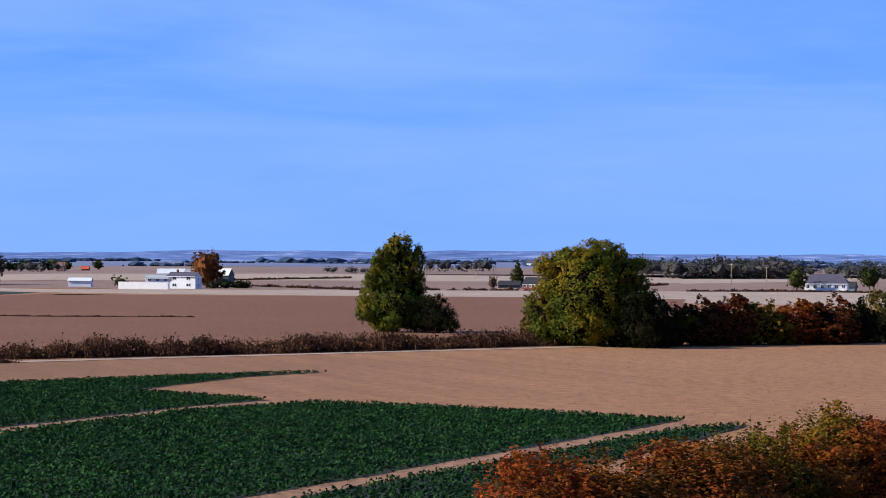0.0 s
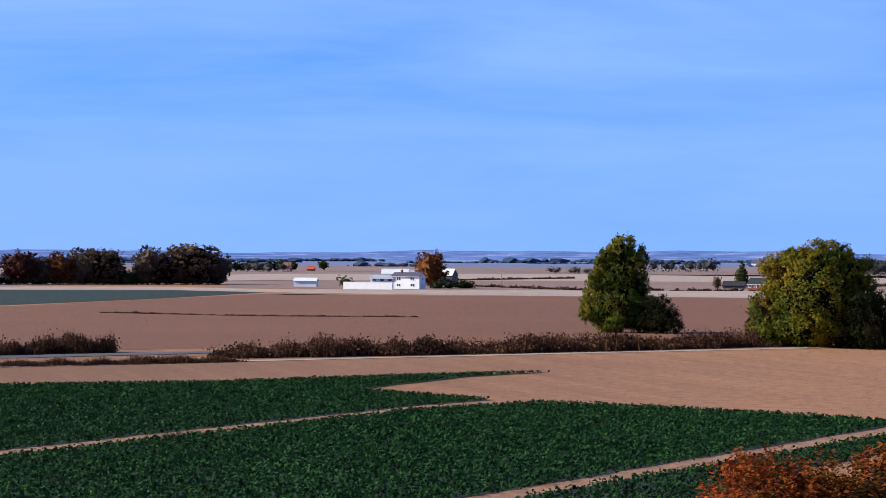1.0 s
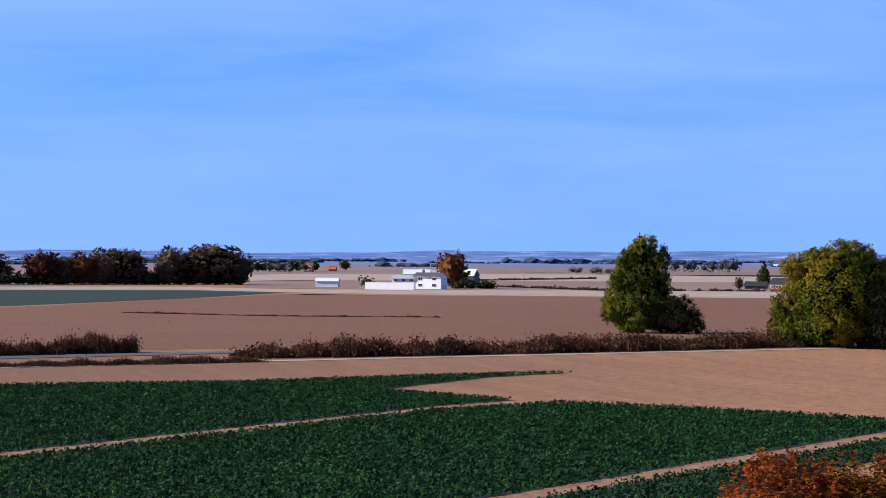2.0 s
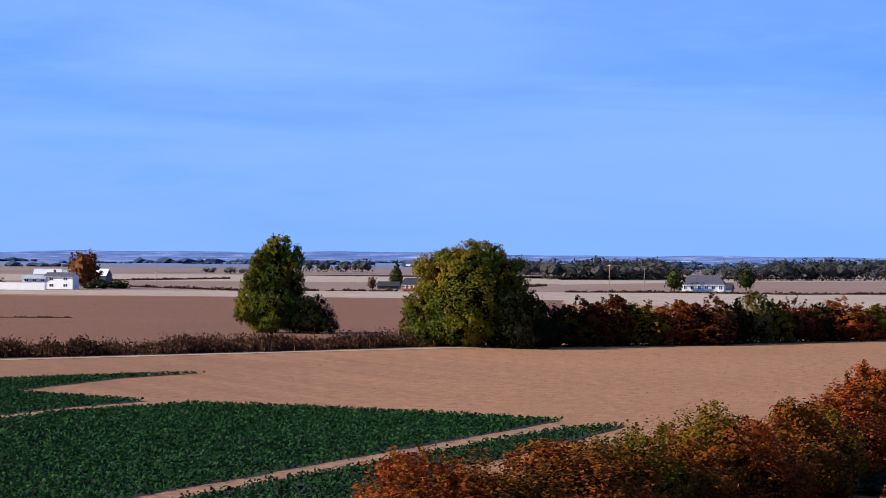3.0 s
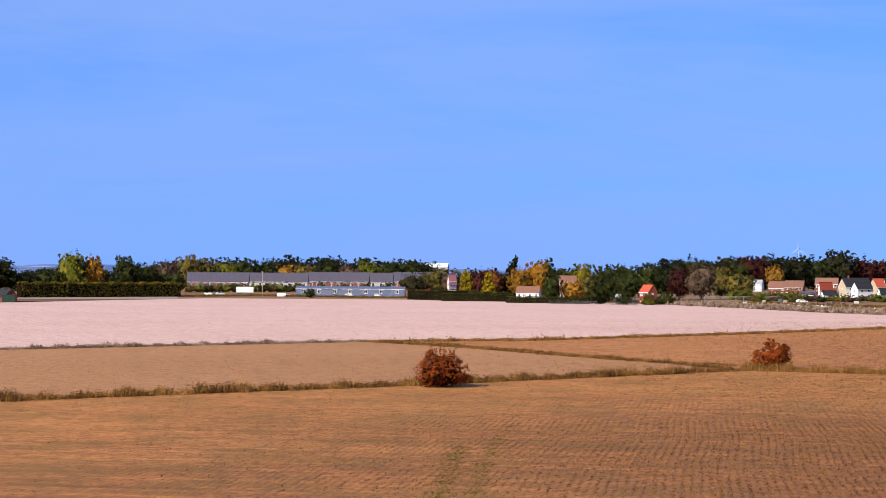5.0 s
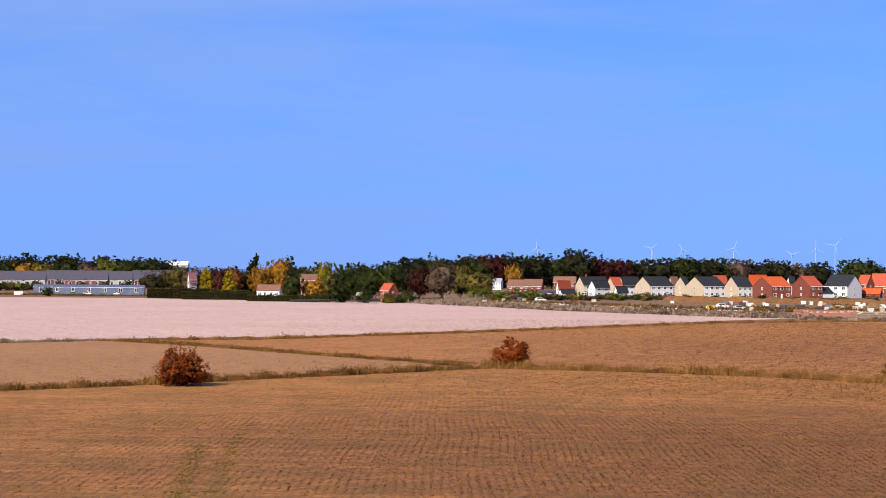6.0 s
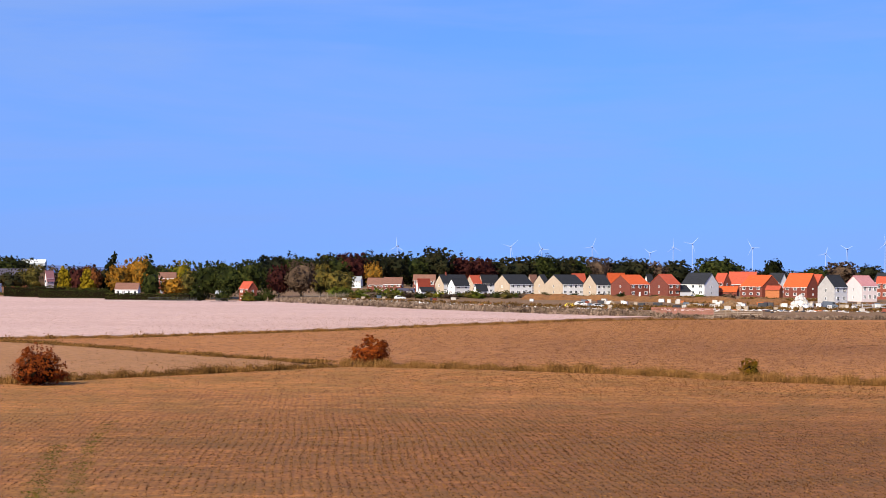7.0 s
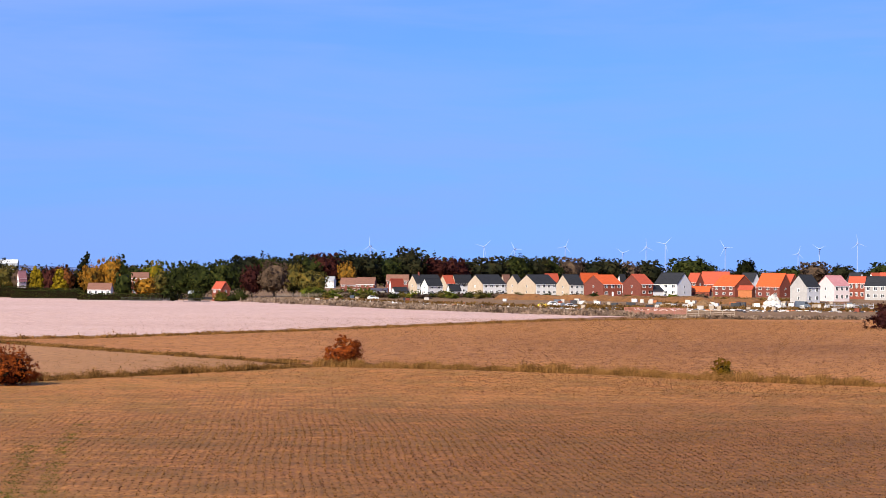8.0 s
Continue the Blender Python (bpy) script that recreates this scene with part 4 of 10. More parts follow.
def rise_ground():
    bm = bmesh.new()
    rows = []
    az = [RISE[0][0] + (RISE[-1][0] - 12 - RISE[0][0]) * k / 60 for k in range(61)]
    for a in az:
        r0 = np.interp(-a, [-q[0] for q in RISE], [q[1] for q in RISE])
        s, c = -math.sin(radians(a)), math.cos(radians(a))
        rows.append([bm.verts.new((s * r, c * r, z)) for r, z in ((r0, 0.06), (r0 + 0.33 * (1080 - r0), 0.70), (r0 + 0.66 * (1080 - r0), 1.36), (1080, 2.0), (1400, 2.0), (2300, 2.0), (2500, 0.0))])
    for u, v in zip(rows, rows[1:]):
        for k in range(6):
            bm.faces.new((u[k], v[k], v[k + 1], u[k + 1]))
    bmesh.ops.recalc_face_normals(bm, faces=bm.faces[:])
    for f in bm.faces:
        if f.normal.z < 0:
            f.normal_flip()
    return bm


tagged(part("site_ground", rise_ground(), ROUGH), "rough trampled building-site ground rising to the village", "ground", "", "structure")


# green crop in the left-hand field, with the two dirt tracks
GREEN_NEAR = [(-42.7, 137.4), (-39.7, 144.5), (-29.1, 169.5), (-19.0, 193.1), (-13.1, 199.8), (-9.8, 204.2), (1.5, 198.0), (10.4, 191.6), (18.8, 184.3), (12.9, 171.7), (1.1, 147.1), (-8.4, 126.8), (-12.8, 118.0), (-20.9, 103.5), (-31.8, 102.2)]
GREEN_UPPER = [(-66.9, 215.0), (-61.2, 222.7), (-41.4, 231.3), (-26.5, 246.0), (-11.2, 257.7), (-19.3, 246.3), (-27.6, 221.0), (-21.3, 214.4), (-13.8, 207.5), (-19.6, 198.8), (-30.1, 175.1), (-41.1, 149.5), (-44.3, 142.3)]
GREEN_STRIP = [(-6.8, 124.2), (1.1, 140.9), (12.4, 164.3), (18.1, 175.3), (23.3, 179.7), (18.8, 167.2), (7.6, 140.5), (2.3, 119.9), (-5.0, 105.5)]
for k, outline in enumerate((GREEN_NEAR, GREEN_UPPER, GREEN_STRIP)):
    sheet("crop_earth", outline, 0.03 + 0.01 * k, GREEN_EARTH, "earth under a leafy green crop, shade painted in", "ground", wobble=0.3, step=3, seed=20 + k)
sheet("track_upper", [(-43.2, 138.9), (-40.1, 146.1), (-29.5, 171.7), (-19.3, 195.9), (-13.4, 203.6), (-13.6, 207.6), (-19.8, 201.0), (-30.4, 176.9), (-41.4, 150.7), (-44.6, 143.4)], 0.02, TRACK, "narrow dirt track between crop plots", "track", wobble=0.15, step=3, seed=24)
sheet("track_lower", [(20.5, 186.4), (12.9, 171.7), (1.1, 147.1), (-8.4, 126.8), (-12.8, 118.0), (-10.0, 117.3), (-6.9, 125.1), (1.1, 142.0), (12.5, 165.8), (18.3, 177.1)], 0.02, TRACK, "pale dirt track between crop plots", "track", wobble=0.15, step=3, seed=25)


def inside(px, py, outline):
    hit = np.zeros(len(px), bool)
    for (ax, ay), (bx, by) in zip(outline, outline[1:] + outline[:1]):
        c = (ay > py) != (by > py)
        hit ^= c & (px < (bx - ax) * (py - ay) / ((by - ay) or 1e-9) + ax)
    return hit


def crop(name, outline, seed, row=0.5, along=0.4, turn=64.0):
    """Leafy plants in rows: each plant a low rosette of broad leaves."""
    rng = np.random.default_rng(seed)
    P = np.array(outline)
    c, s = math.cos(radians(turn)), math.sin(radians(turn))
    q = np.stack([P[:, 0] * c + P[:, 1] * s, -P[:, 0] * s + P[:, 1] * c], 1)
    u, v = np.meshgrid(np.arange(q[:, 0].min(), q[:, 0].max(), along), np.arange(q[:, 1].min(), q[:, 1].max(), row))
    u, v = u.ravel() + rng.uniform(-0.2, 0.2, u.size), v.ravel() + rng.normal(0, 0.07, u.size)
    x, y = u * c - v * s, u * s + v * c
    keep = inside(x + rng.normal(0, 0.3, x.size), y + rng.normal(0, 0.3, x.size), outline) & (rng.uniform(size=x.size) > 0.04)
    x, y = x[keep], y[keep]
    leaves = 8
    n = len(x) * leaves
    size = np.repeat(rng.uniform(0.75, 1.2, len(x)), leaves)
    a = rng.uniform(0, 6.283, n)
    r = rng.uniform(0.03, 0.2, n) * size
    base = np.stack([np.repeat(x, leaves) + np.cos(a) * r, np.repeat(y, leaves) + np.sin(a) * r, rng.uniform(0.08, 0.34, n) * size], 1)
    out = np.stack([np.cos(a), np.sin(a), rng.uniform(0.2, 1.6, n)], 1)
    lv = leaf_faces(rng, base, out, 0.125, 0.0, 0.4)
    lv[:, 2] = np.maximum(lv[:, 2], 0.02)
    ob = new(name, quad_mesh(name, lv, L_CROP, 3))
    return tagged(ob, "dense rows of low dark green leafy beet plants", "crop", "", "stuff")


crop("beet_crop", GREEN_NEAR, 31)
crop("beet_crop", GREEN_UPPER, 32)
crop("beet_crop", GREEN_STRIP, 33, along=0.6)

# ---- rough strips along the field edges ----
sheet("lane_verge", [(125.3, 379.0), (121.9, 346.9), (137.4, 377.2), (170.2, 450.8), (214.1, 536.8), (193.4, 475.2), (209.1, 503.7), (269.2, 640.0), (445.6, 1109.9), (464.4, 1266.0), (407.5, 1196.1), (257.2, 787.7)], 0.09, WEEDS, "weedy brown-green verge round a lane", "grass", wobble=2.0, step=8, seed=81)
tufts("reed_strip", [(-51.8, 287.6), (-32.3, 299.8), (-11.9, 314.6), (10.5, 335.0), (22.0, 345.9)], 4.4, 4000, 2.2, 0.09, L_REED, "tall dead reeds and grass along a ditch", "reeds", 41, fan=4, bushy=5, spread=0.5)
tufts("reed_strip", [(-87.8, 282.0), (-78.4, 290.5), (-71.3, 298.8), (-67.9, 299.5)], 3.4, 1500, 2.2, 0.075, L_REED, "tall dead reeds beside a lane", "reeds", 42, fan=4, bushy=4)
tufts("grass_verge", [(-79.3, 254.7), (-63.4, 265.8), (-48.3, 277.4)], 2.5, 1600, 0.9, 0.045, L_REED, "short dead grass verge beside a lane", "grass", 43, fan=4, bushy=3)
sheet("lane_grey", [(-87.3, 269.8), (-76.8, 279.4), (-59.7, 294.3), (-52.7, 302.6), (-53.6, 307.9), (-61.0, 300.9), (-78.9, 287.0), (-90.1, 278.4)], 0.07, ASPHALT, "narrow grey asphalt lane", "road", wobble=0.1, seed=44)
sheet("edge_path", [(-77.8, 249.8), (-70.8, 257.6), (-31.3, 290.0), (21.0, 331.1), (70.0, 359.5), (106.1, 396.0), (107.7, 402.1), (70.9, 364.4), (21.3, 335.2), (-31.6, 293.2), (-71.9, 261.4), (-78.9, 253.4)], 0.05, STRAW, "thin pale strip of straw along the field edge", "track", wobble=0.2, seed=45)
tufts("ditch_line", [(-114.7, 495.5), (-79.7, 477.0), (-47.0, 477.1)], 0.8, 800, 0.4, 0.08, L_REED, "thin dark line of weeds across a brown field", "grass", 46, fan=3)
tufts("ditch_line", [(-102.0, 1130.1), (-43.7, 1267.8)], 2.0, 900, 1.0, 0.22, L_REED, "far ditch with low dark weeds", "grass", 47)
tufts("ditch_line", [(-71.6, 938.6), (-25.3, 849.2), (46.4, 859.3), (99.7, 1040.1)], 2.0, 900, 1.1, 0.22, L_REED, "far ditch with low dark weeds", "grass", 48)
tufts("ditch_line", [(89.5, 854.2), (128.2, 862.8), (162.8, 831.2), (282.2, 882.7)], 2.0, 900, 0.9, 0.22, L_REED, "far ditch with low dark weeds", "grass", 49)
tufts("grass_strip", [(74.8, 186.2), (83.2, 185.6), (94.0, 185.9), (96.9, 182.8), (130.5, 184.5), (160.1, 183.3), (194.3, 180.8), (222.4, 181.1), (256.4, 180.8)], 2.2, 4600, 1.1, 0.05, L_GRASS, "dry yellow-green grass strip between fields", "grass", 50, fan=4, bushy=2)
tufts("grass_strip", [(258.7, 181.2), (264.3, 160.6), (262.9, 138.6), (257.2, 122.2), (254.6, 92.5)], 2.6, 4600, 1.15, 0.045, L_GRASS, "dry yellow-green grass strip between fields", "grass", 51, fan=4, bushy=2)
tufts("grass_strip", [(111.7, 304.3), (153.8, 304.5), (160.7, 303.3), (226.5, 299.2), (297.1, 296.2), (307.8, 295.4)], 1.6, 2200, 0.9, 0.08, L_GREY, "thin dry grass strip along the stubble", "grass", 52, fan=4, bushy=2)
tufts("grass_strip", [(305.3, 293.0), (334.2, 285.4), (329.9, 282.6), (404.8, 286.4), (541.2, 303.8), (591.3, 286.1)], 1.6, 2200, 0.8, 0.09, L_GRASS, "thin dry grass strip along the stubble", "grass", 53, fan=4, bushy=2)
tufts("grass_strip", [(307.8, 295.4), (304.1, 274.7), (291.4, 248.8), (274.7, 213.4), (266.0, 189.4)], 3.0, 2400, 0.6, 0.06, L_GRASS, "dry grass strip dividing two fields", "grass", 54, fan=4, bushy=2)
sheet("field_margin_straw", [(609.6, 779.4), (684.7, 767.3), (749.0, 839.5), (664.6, 849.7)], 0.13, STRAW, "pale straw strip along the field margin", "track", wobble=0.3, seed=70)
for k, (line, zz) in enumerate((([(795.6, 556.7), (741.1, 459.3), (700.0, 390.0), (695.2, 356.3)], 0.5), ([(725.1, 399.6), (735.9, 366.5), (728.2, 321.9), (745.8, 297.9)], 0.6), ([(833.5, 419.9), (811.4, 358.7), (817.9, 326.7)], 0.9))):
    tufts("site_weeds", line, 16.0, 900, 1.3, 0.2, L_RUST, "patchy rust-brown weeds on building-site ground", "weeds", 75 + k, z=zz)
tufts("bank_weeds", [(892.2, 544.4), (901.1, 502.1), (904.8, 463.7), (915.8, 422.5), (899.6, 397.7)], 14.0, 1600, 1.5, 0.28, L_RUST, "rust-brown weeds on a bank behind the site", "weeds", 79, z=1.2)
tufts("site_weeds", [(782.8, 580.8), (725.7, 497.8), (665.6, 412.5), (625.5, 348.5), (618.7, 322.5)], 15.0, 5200, 1.7, 0.22, L_GREY, "tall dead weeds on a building-site edge", "weeds", 55)
tufts("site_weeds", [(603.1, 314.4), (598.0, 280.9), (625.5, 259.7), (639.6, 248.8)], 5.0, 1400, 1.1, 0.2, L_GREY, "dead weeds along the building site", "weeds", 56)
tufts("shrub_grass", [(44.3, 132.0), (53.1, 151.2), (59.9, 165.7)], 2.5, 1600, 1.0, 0.05, L_GRASS, "pale rough grass at the foot of the hedge", "grass", 57)

def earth_bank(name, line, wide, high, mat, label, seed):
    """A long low bank of earth with an uneven crest, lying along a line."""
    rng = random.Random(seed)
    bm = bmesh.new()
    rows = []
    for (ax, ay, az), (bx, by, bz) in zip(line, line[1:]):
        n = max(2, int(math.hypot(bx - ax, by - ay) / 3.0))
        d = Vector((bx - ax, by - ay, 0)).normalized()
        side = Vector((d.y, -d.x, 0))
        for k in range(n):
            f = k / n
            c = Vector((ax + (bx - ax) * f, ay + (by - ay) * f, az + (bz - az) * f))
            h, w = high * rng.uniform(0.75, 1.15), wide * rng.uniform(0.9, 1.1)
            rows.append([bm.verts.new(c + side * (w * u) + Vector((0, 0, h * v - 0.1))) for u, v in ((-1, 0), (-0.55, 0.5), (-0.2, 0.95), (0.2, 1.0), (0.55, 0.6), (1, 0))])
    for u, v in zip(rows, rows[1:]):
        for k in range(5):
            bm.faces.new((u[k], u[k + 1], v[k + 1], v[k]))
    for e in (rows[0], rows[-1]):
        bm.faces.new(e)
    bmesh.ops.recalc_face_normals(bm, faces=bm.faces[:])
    return tagged(part(name, bm, mat), label, "bank", "", "structure")


BANK = field_mat("rust_brown_bank", (0.060, 0.024, 0.008), (0.150, 0.062, 0.018), (0.215, 0.095, 0.030), clods=0.5, patch=0.06)
earth_bank("bank_rust", [(838.0, 496.0, 1.3), (838.0, 455.0, 1.3), (832.0, 420.0, 1.25), (822.0, 392.0, 1.2), (806.0, 366.0, 1.1)], 7.0, 2.3, BANK, "rust-brown weedy bank of earth behind the building site", 5)

# wheel tracks
for k, line in enumerate(([(143.0, 319.6), (167.0, 372.9), (196.4, 439.7)], [(146.0, 321.3), (169.2, 372.6), (198.6, 439.4)])):
    tufts("wheel_track", line, 0.12, 420, 0.3, 0.06, L_OLIVE, "green regrowth in a wheel track across stubble", "grass", 60 + k, spread=0.18)
for k, line in enumerate(([(98.7, 89.3), (111.4, 100.1), (130.2, 115.6)], [(100.1, 87.9), (113.0, 98.7), (131.9, 114.0), (152.7, 130.0)])):
    tufts("wheel_track", line, 0.45, 420, 0.07, 0.03, L_BANK, "green regrowth in a wheel track across soil", "grass", 64 + k)
clods("straw_bits", (0, 0), (112, 290), -52, 24, 1600, 0.04, STRAW_BITS, "bright bits of straw over a drilled field", 311)
clods("field_weeds", (0, 0), (112, 300), -52, 24, 7000, 0.045, L_GRASS, "scattered dry yellow weeds over a drilled field", 306)
clods("field_clods", (0, 0), (180, 330), -8, 14, 7000, 0.05, CLOD, "small loose clods over a harvested field", 306)
clods("field_clods", (0, 0), (215, 335), -45, 26, 16000, 0.06, CLOD, "small loose clods over a harrowed field", 307, z=0.08)

clods("field_clods", (0, 0), (245, 640), -63, 11, 62000, 0.10, CLOD, "small loose clods over a worked field", 309, z=0.08)
clods("loose_straw", (0, 0), (325, 700), -47, 30, 30000, 0.10, L_STUB, "loose straw and stubble tufts over a pale field", 312, z=0.10, outline=FIELD_PALE)
clods("field_clods", (0, 0), (330, 640), 3, 16, 9000, 0.08, CLOD, "small loose clods over a brown field", 313, z=0.03)
tufts("yard_weeds", [(750.0, 839.3), (815.8, 851.7), (813.4, 792.6), (832.1, 771.2)], 9.0, 1800, 1.0, 0.14, L_OLIVE, "rough olive weeds along a yard edge", "weeds", 93, z=0.1, fan=4, bushy=2)
tufts("verge_weeds", [(211.5, 640.0), (239.9, 683.1), (268.9, 732.9), (263.5, 683.6), (247.5, 616.3)], 26.0, 1500, 1.2, 0.16, L_RUST, "rust-brown weeds round a lane crossing", "weeds", 92, z=0.05, fan=4, bushy=2)
tufts("bank_grass", [(112.1, 309.2), (134.6, 359.4), (161.3, 419.0), (198.8, 502.7)], 5.0, 1600, 0.3, 0.06, L_BANK, "rough grass on a green bank", "grass", 90, z=0.1, fan=4)
tufts("bank_grass", [(130.0, 373.2), (143.2, 396.3), (167.7, 444.9)], 6.0, 1200, 0.7, 0.08, L_GREY, "pale dry grass beside a lane", "grass", 91, z=0.05, fan=4)


# ---- the near hedges ----
NEAR = dict(leaves=26000, leaf=0.0165)
tree(4.3, 94.8, 5.2, 7.9, "bush", "thorn", "in a roadside hedge", leaves=16000, leaf=0.0145)
tree(7.3, 96.2, 5.2, 8.2, "bush", "thorn", "in a roadside hedge", leaves=16000, leaf=0.0145)
tree(10.5, 99.6, 5.2, 8.6, "bush", "thorn", "in a roadside hedge", leaves=16000, leaf=0.0145)
tree(12.1, 102.5, 4.9, 8.4, "bush", "thorn", "in a roadside hedge", leaves=16000, leaf=0.0145)
tree(13.6, 105.5, 5.4, 7.0, "bush", "thorngreen", "in a roadside hedge", leaves=16000, leaf=0.0145)
tree(15.8, 109.0, 5.2, 8.5, "bush", "thorn", "in a roadside hedge", leaves=16000, leaf=0.0145)
tree(18.0, 112.4, 6.0, 6.7, "bush", "thorngreen", "in a roadside hedge", leaves=16000, leaf=0.0145)
tree(20.0, 112.6, 5.2, 7.7, "bush", "thorn", "in a roadside hedge", leaves=16000, leaf=0.0145)
tree(21.8, 116.7, 4.6, 6.5, "bush", "thorn", "in a roadside hedge", leaves=11000, leaf=0.0185)
tree(23.6, 120.7, 4.4, 7.4, "bush", "thorn", "in a roadside hedge", leaves=11000, leaf=0.0185)
tree(25.4, 124.8, 5.5, 6.6, "bush", "thorn", "in a roadside hedge", leaves=11000, leaf=0.0185)
tree(27.3, 130.0, 4.6, 6.7, "bush", "thorngreen", "in a roadside hedge", leaves=11000, leaf=0.0185)
tree(29.1, 135.1, 5.4, 8.7, "bush", "thorn", "in a roadside hedge", leaves=9000, leaf=0.0200)
tree(31.0, 140.3, 5.0, 6.9, "bush", "thorn", "in a roadside hedge", leaves=9000, leaf=0.0200)
tree(32.8, 145.4, 5.5, 8.6, "bush", "thorn", "in a roadside hedge", leaves=9000, leaf=0.0200)
tree(34.7, 150.6, 6.2, 7.2, "bush", "thorn", "in a roadside hedge", leaves=9000, leaf=0.0200)
tree(36.9, 154.0, 4.8, 7.7, "bush", "thorn", "in a roadside hedge", leaves=9000, leaf=0.0200)
tree(39.2, 157.5, 4.7, 6.9, "bush", "thorn", "in a roadside hedge", leaves=9000, leaf=0.0200)
tree(41.4, 160.9, 5.6, 7.1, "bush", "thorn", "in a roadside hedge", leaves=9000, leaf=0.0200)
tree(43.2, 165.5, 5.4, 7.1, "bush", "thorn", "in a roadside hedge", leaves=5600, leaf=0.0250)
tree(45.0, 170.1, 4.7, 7.8, "bush", "thorn", "in a roadside hedge", leaves=5600, leaf=0.0250)
tree(46.8, 174.6, 5.5, 6.6, "bush", "thorn", "in a roadside hedge", leaves=5600, leaf=0.0250)
tree(48.5, 179.2, 5.0, 8.3, "bush", "thorn", "in a roadside hedge", leaves=5600, leaf=0.0250)
tree(50.3, 183.8, 4.7, 8.0, "bush", "thorngreen", "in a roadside hedge", leaves=5600, leaf=0.0250)
tree(52.1, 188.3, 5.1, 7.6, "bush", "thorn", "in a roadside hedge", leaves=5600, leaf=0.0250)
tree(53.9, 192.9, 5.8, 6.6, "bush", "thorn", "in a roadside hedge", leaves=5600, leaf=0.0250)
tree(55.7, 197.5, 6.2, 7.3, "bush", "thorngreen", "in a roadside hedge", leaves=5600, leaf=0.0250)
tree(57.8, 202.3, 5.8, 7.5, "bush", "thorn", "in a roadside hedge", leaves=5600, leaf=0.0250)
tree(59.9, 207.1, 4.8, 7.9, "bush", "thorn", "in a roadside hedge", leaves=5600, leaf=0.0250)
tree(62.0, 211.9, 5.5, 6.7, "bush", "thorn", "in a roadside hedge", leaves=5600, leaf=0.0250)
tree(64.1, 216.8, 5.5, 8.6, "bush", "thorn", "in a roadside hedge", leaves=5600, leaf=0.0250)
tree(66.2, 221.6, 4.6, 7.2, "bush", "thorngreen", "in a roadside hedge", leaves=5600, leaf=0.0250)
tree(68.3, 226.4, 5.4, 8.5, "bush", "thorn", "in a roadside hedge", leaves=5600, leaf=0.0250)
tree(70.4, 231.2, 5.8, 6.9, "bush", "thorn", "in a roadside hedge", leaves=5600, leaf=0.0250)
tree(72.5, 236.1, 4.8, 8.6, "bush", "thorn", "in a roadside hedge", leaves=5600, leaf=0.0250)
tree(74.6, 240.9, 5.0, 7.1, "bush", "thorn", "in a roadside hedge", leaves=5600, leaf=0.0250)
tree(76.7, 245.8, 5.1, 7.2, "bush", "thorn", "in a roadside hedge", leaves=5600, leaf=0.0250)
tree(78.8, 250.7, 5.3, 7.2, "bush", "thorn", "in a roadside hedge", leaves=5600, leaf=0.0250)
tree(81.0, 255.5, 4.9, 7.9, "bush", "thorn", "in a roadside hedge", leaves=5600, leaf=0.0250)
tree(83.1, 260.4, 4.8, 8.7, "bush", "thorn", "in a roadside hedge", leaves=5600, leaf=0.0250)
tree(85.2, 265.3, 5.0, 8.1, "bush", "thorn", "in a roadside hedge", leaves=5600, leaf=0.0250)
tree(87.3, 270.1, 5.5, 8.7, "bush", "thorn", "in a roadside hedge", leaves=5600, leaf=0.0250)
tree(89.4, 275.0, 5.8, 7.6, "bush", "thorn", "in a roadside hedge", leaves=5600, leaf=0.0250)
tree(91.5, 280.0, 5.0, 6.8, "bush", "thorn", "in a roadside hedge", leaves=5600, leaf=0.0250)
tree(93.6, 285.0, 4.9, 7.9, "bush", "thorn", "in a roadside hedge", leaves=5600, leaf=0.0250)
tree(95.8, 290.0, 4.7, 6.7, "bush", "thorngreen", "in a roadside hedge", leaves=5600, leaf=0.0250)
tree(97.9, 295.0, 5.0, 7.3, "bush", "thorngreen", "in a roadside hedge", leaves=5600, leaf=0.0250)
tree(100.0, 300.0, 5.3, 8.4, "bush", "thorn", "in a roadside hedge", leaves=5600, leaf=0.0250)
tree(102.1, 304.9, 4.9, 6.8, "bush", "thorn", "in a roadside hedge", leaves=5600, leaf=0.0250)
tree(104.2, 309.9, 4.8, 8.7, "bush", "thorn", "in a roadside hedge", leaves=5600, leaf=0.0250)
tree(106.3, 314.9, 4.5, 8.6, "bush", "thorngreen", "in a roadside hedge", leaves=5600, leaf=0.0250)
tree(108.5, 319.9, 5.3, 7.6, "bush", "thorn", "in a roadside hedge", leaves=5600, leaf=0.0250)
tree(110.6, 324.9, 4.4, 7.5, "bush", "thorn", "in a roadside hedge", leaves=5600, leaf=0.0250)
tree(112.7, 329.9, 5.6, 8.5, "bush", "thorngreen", "in a roadside hedge", leaves=5600, leaf=0.0250)
tree(27.4, 102.5, 4.4, 7.2, "bush", "thorn", "in a roadside hedge", leaves=16000, leaf=0.0145)
tree(28.9, 106.1, 3.8, 8.9, "bush", "thorngreen", "in a roadside hedge", leaves=16000, leaf=0.0145)
tree(30.5, 109.8, 4.6, 7.0, "bush", "thorn", "in a roadside hedge", leaves=16000, leaf=0.0145)
tree(32.0, 113.4, 4.6, 8.0, "bush", "thorn", "in a roadside hedge", leaves=16000, leaf=0.0145)
tree(33.6, 117.0, 5.6, 8.0, "bush", "thorn", "in a roadside hedge", leaves=11000, leaf=0.0185)
tree(35.9, 119.7, 4.7, 8.7, "bush", "thorn", "in a roadside hedge", leaves=11000, leaf=0.0185)
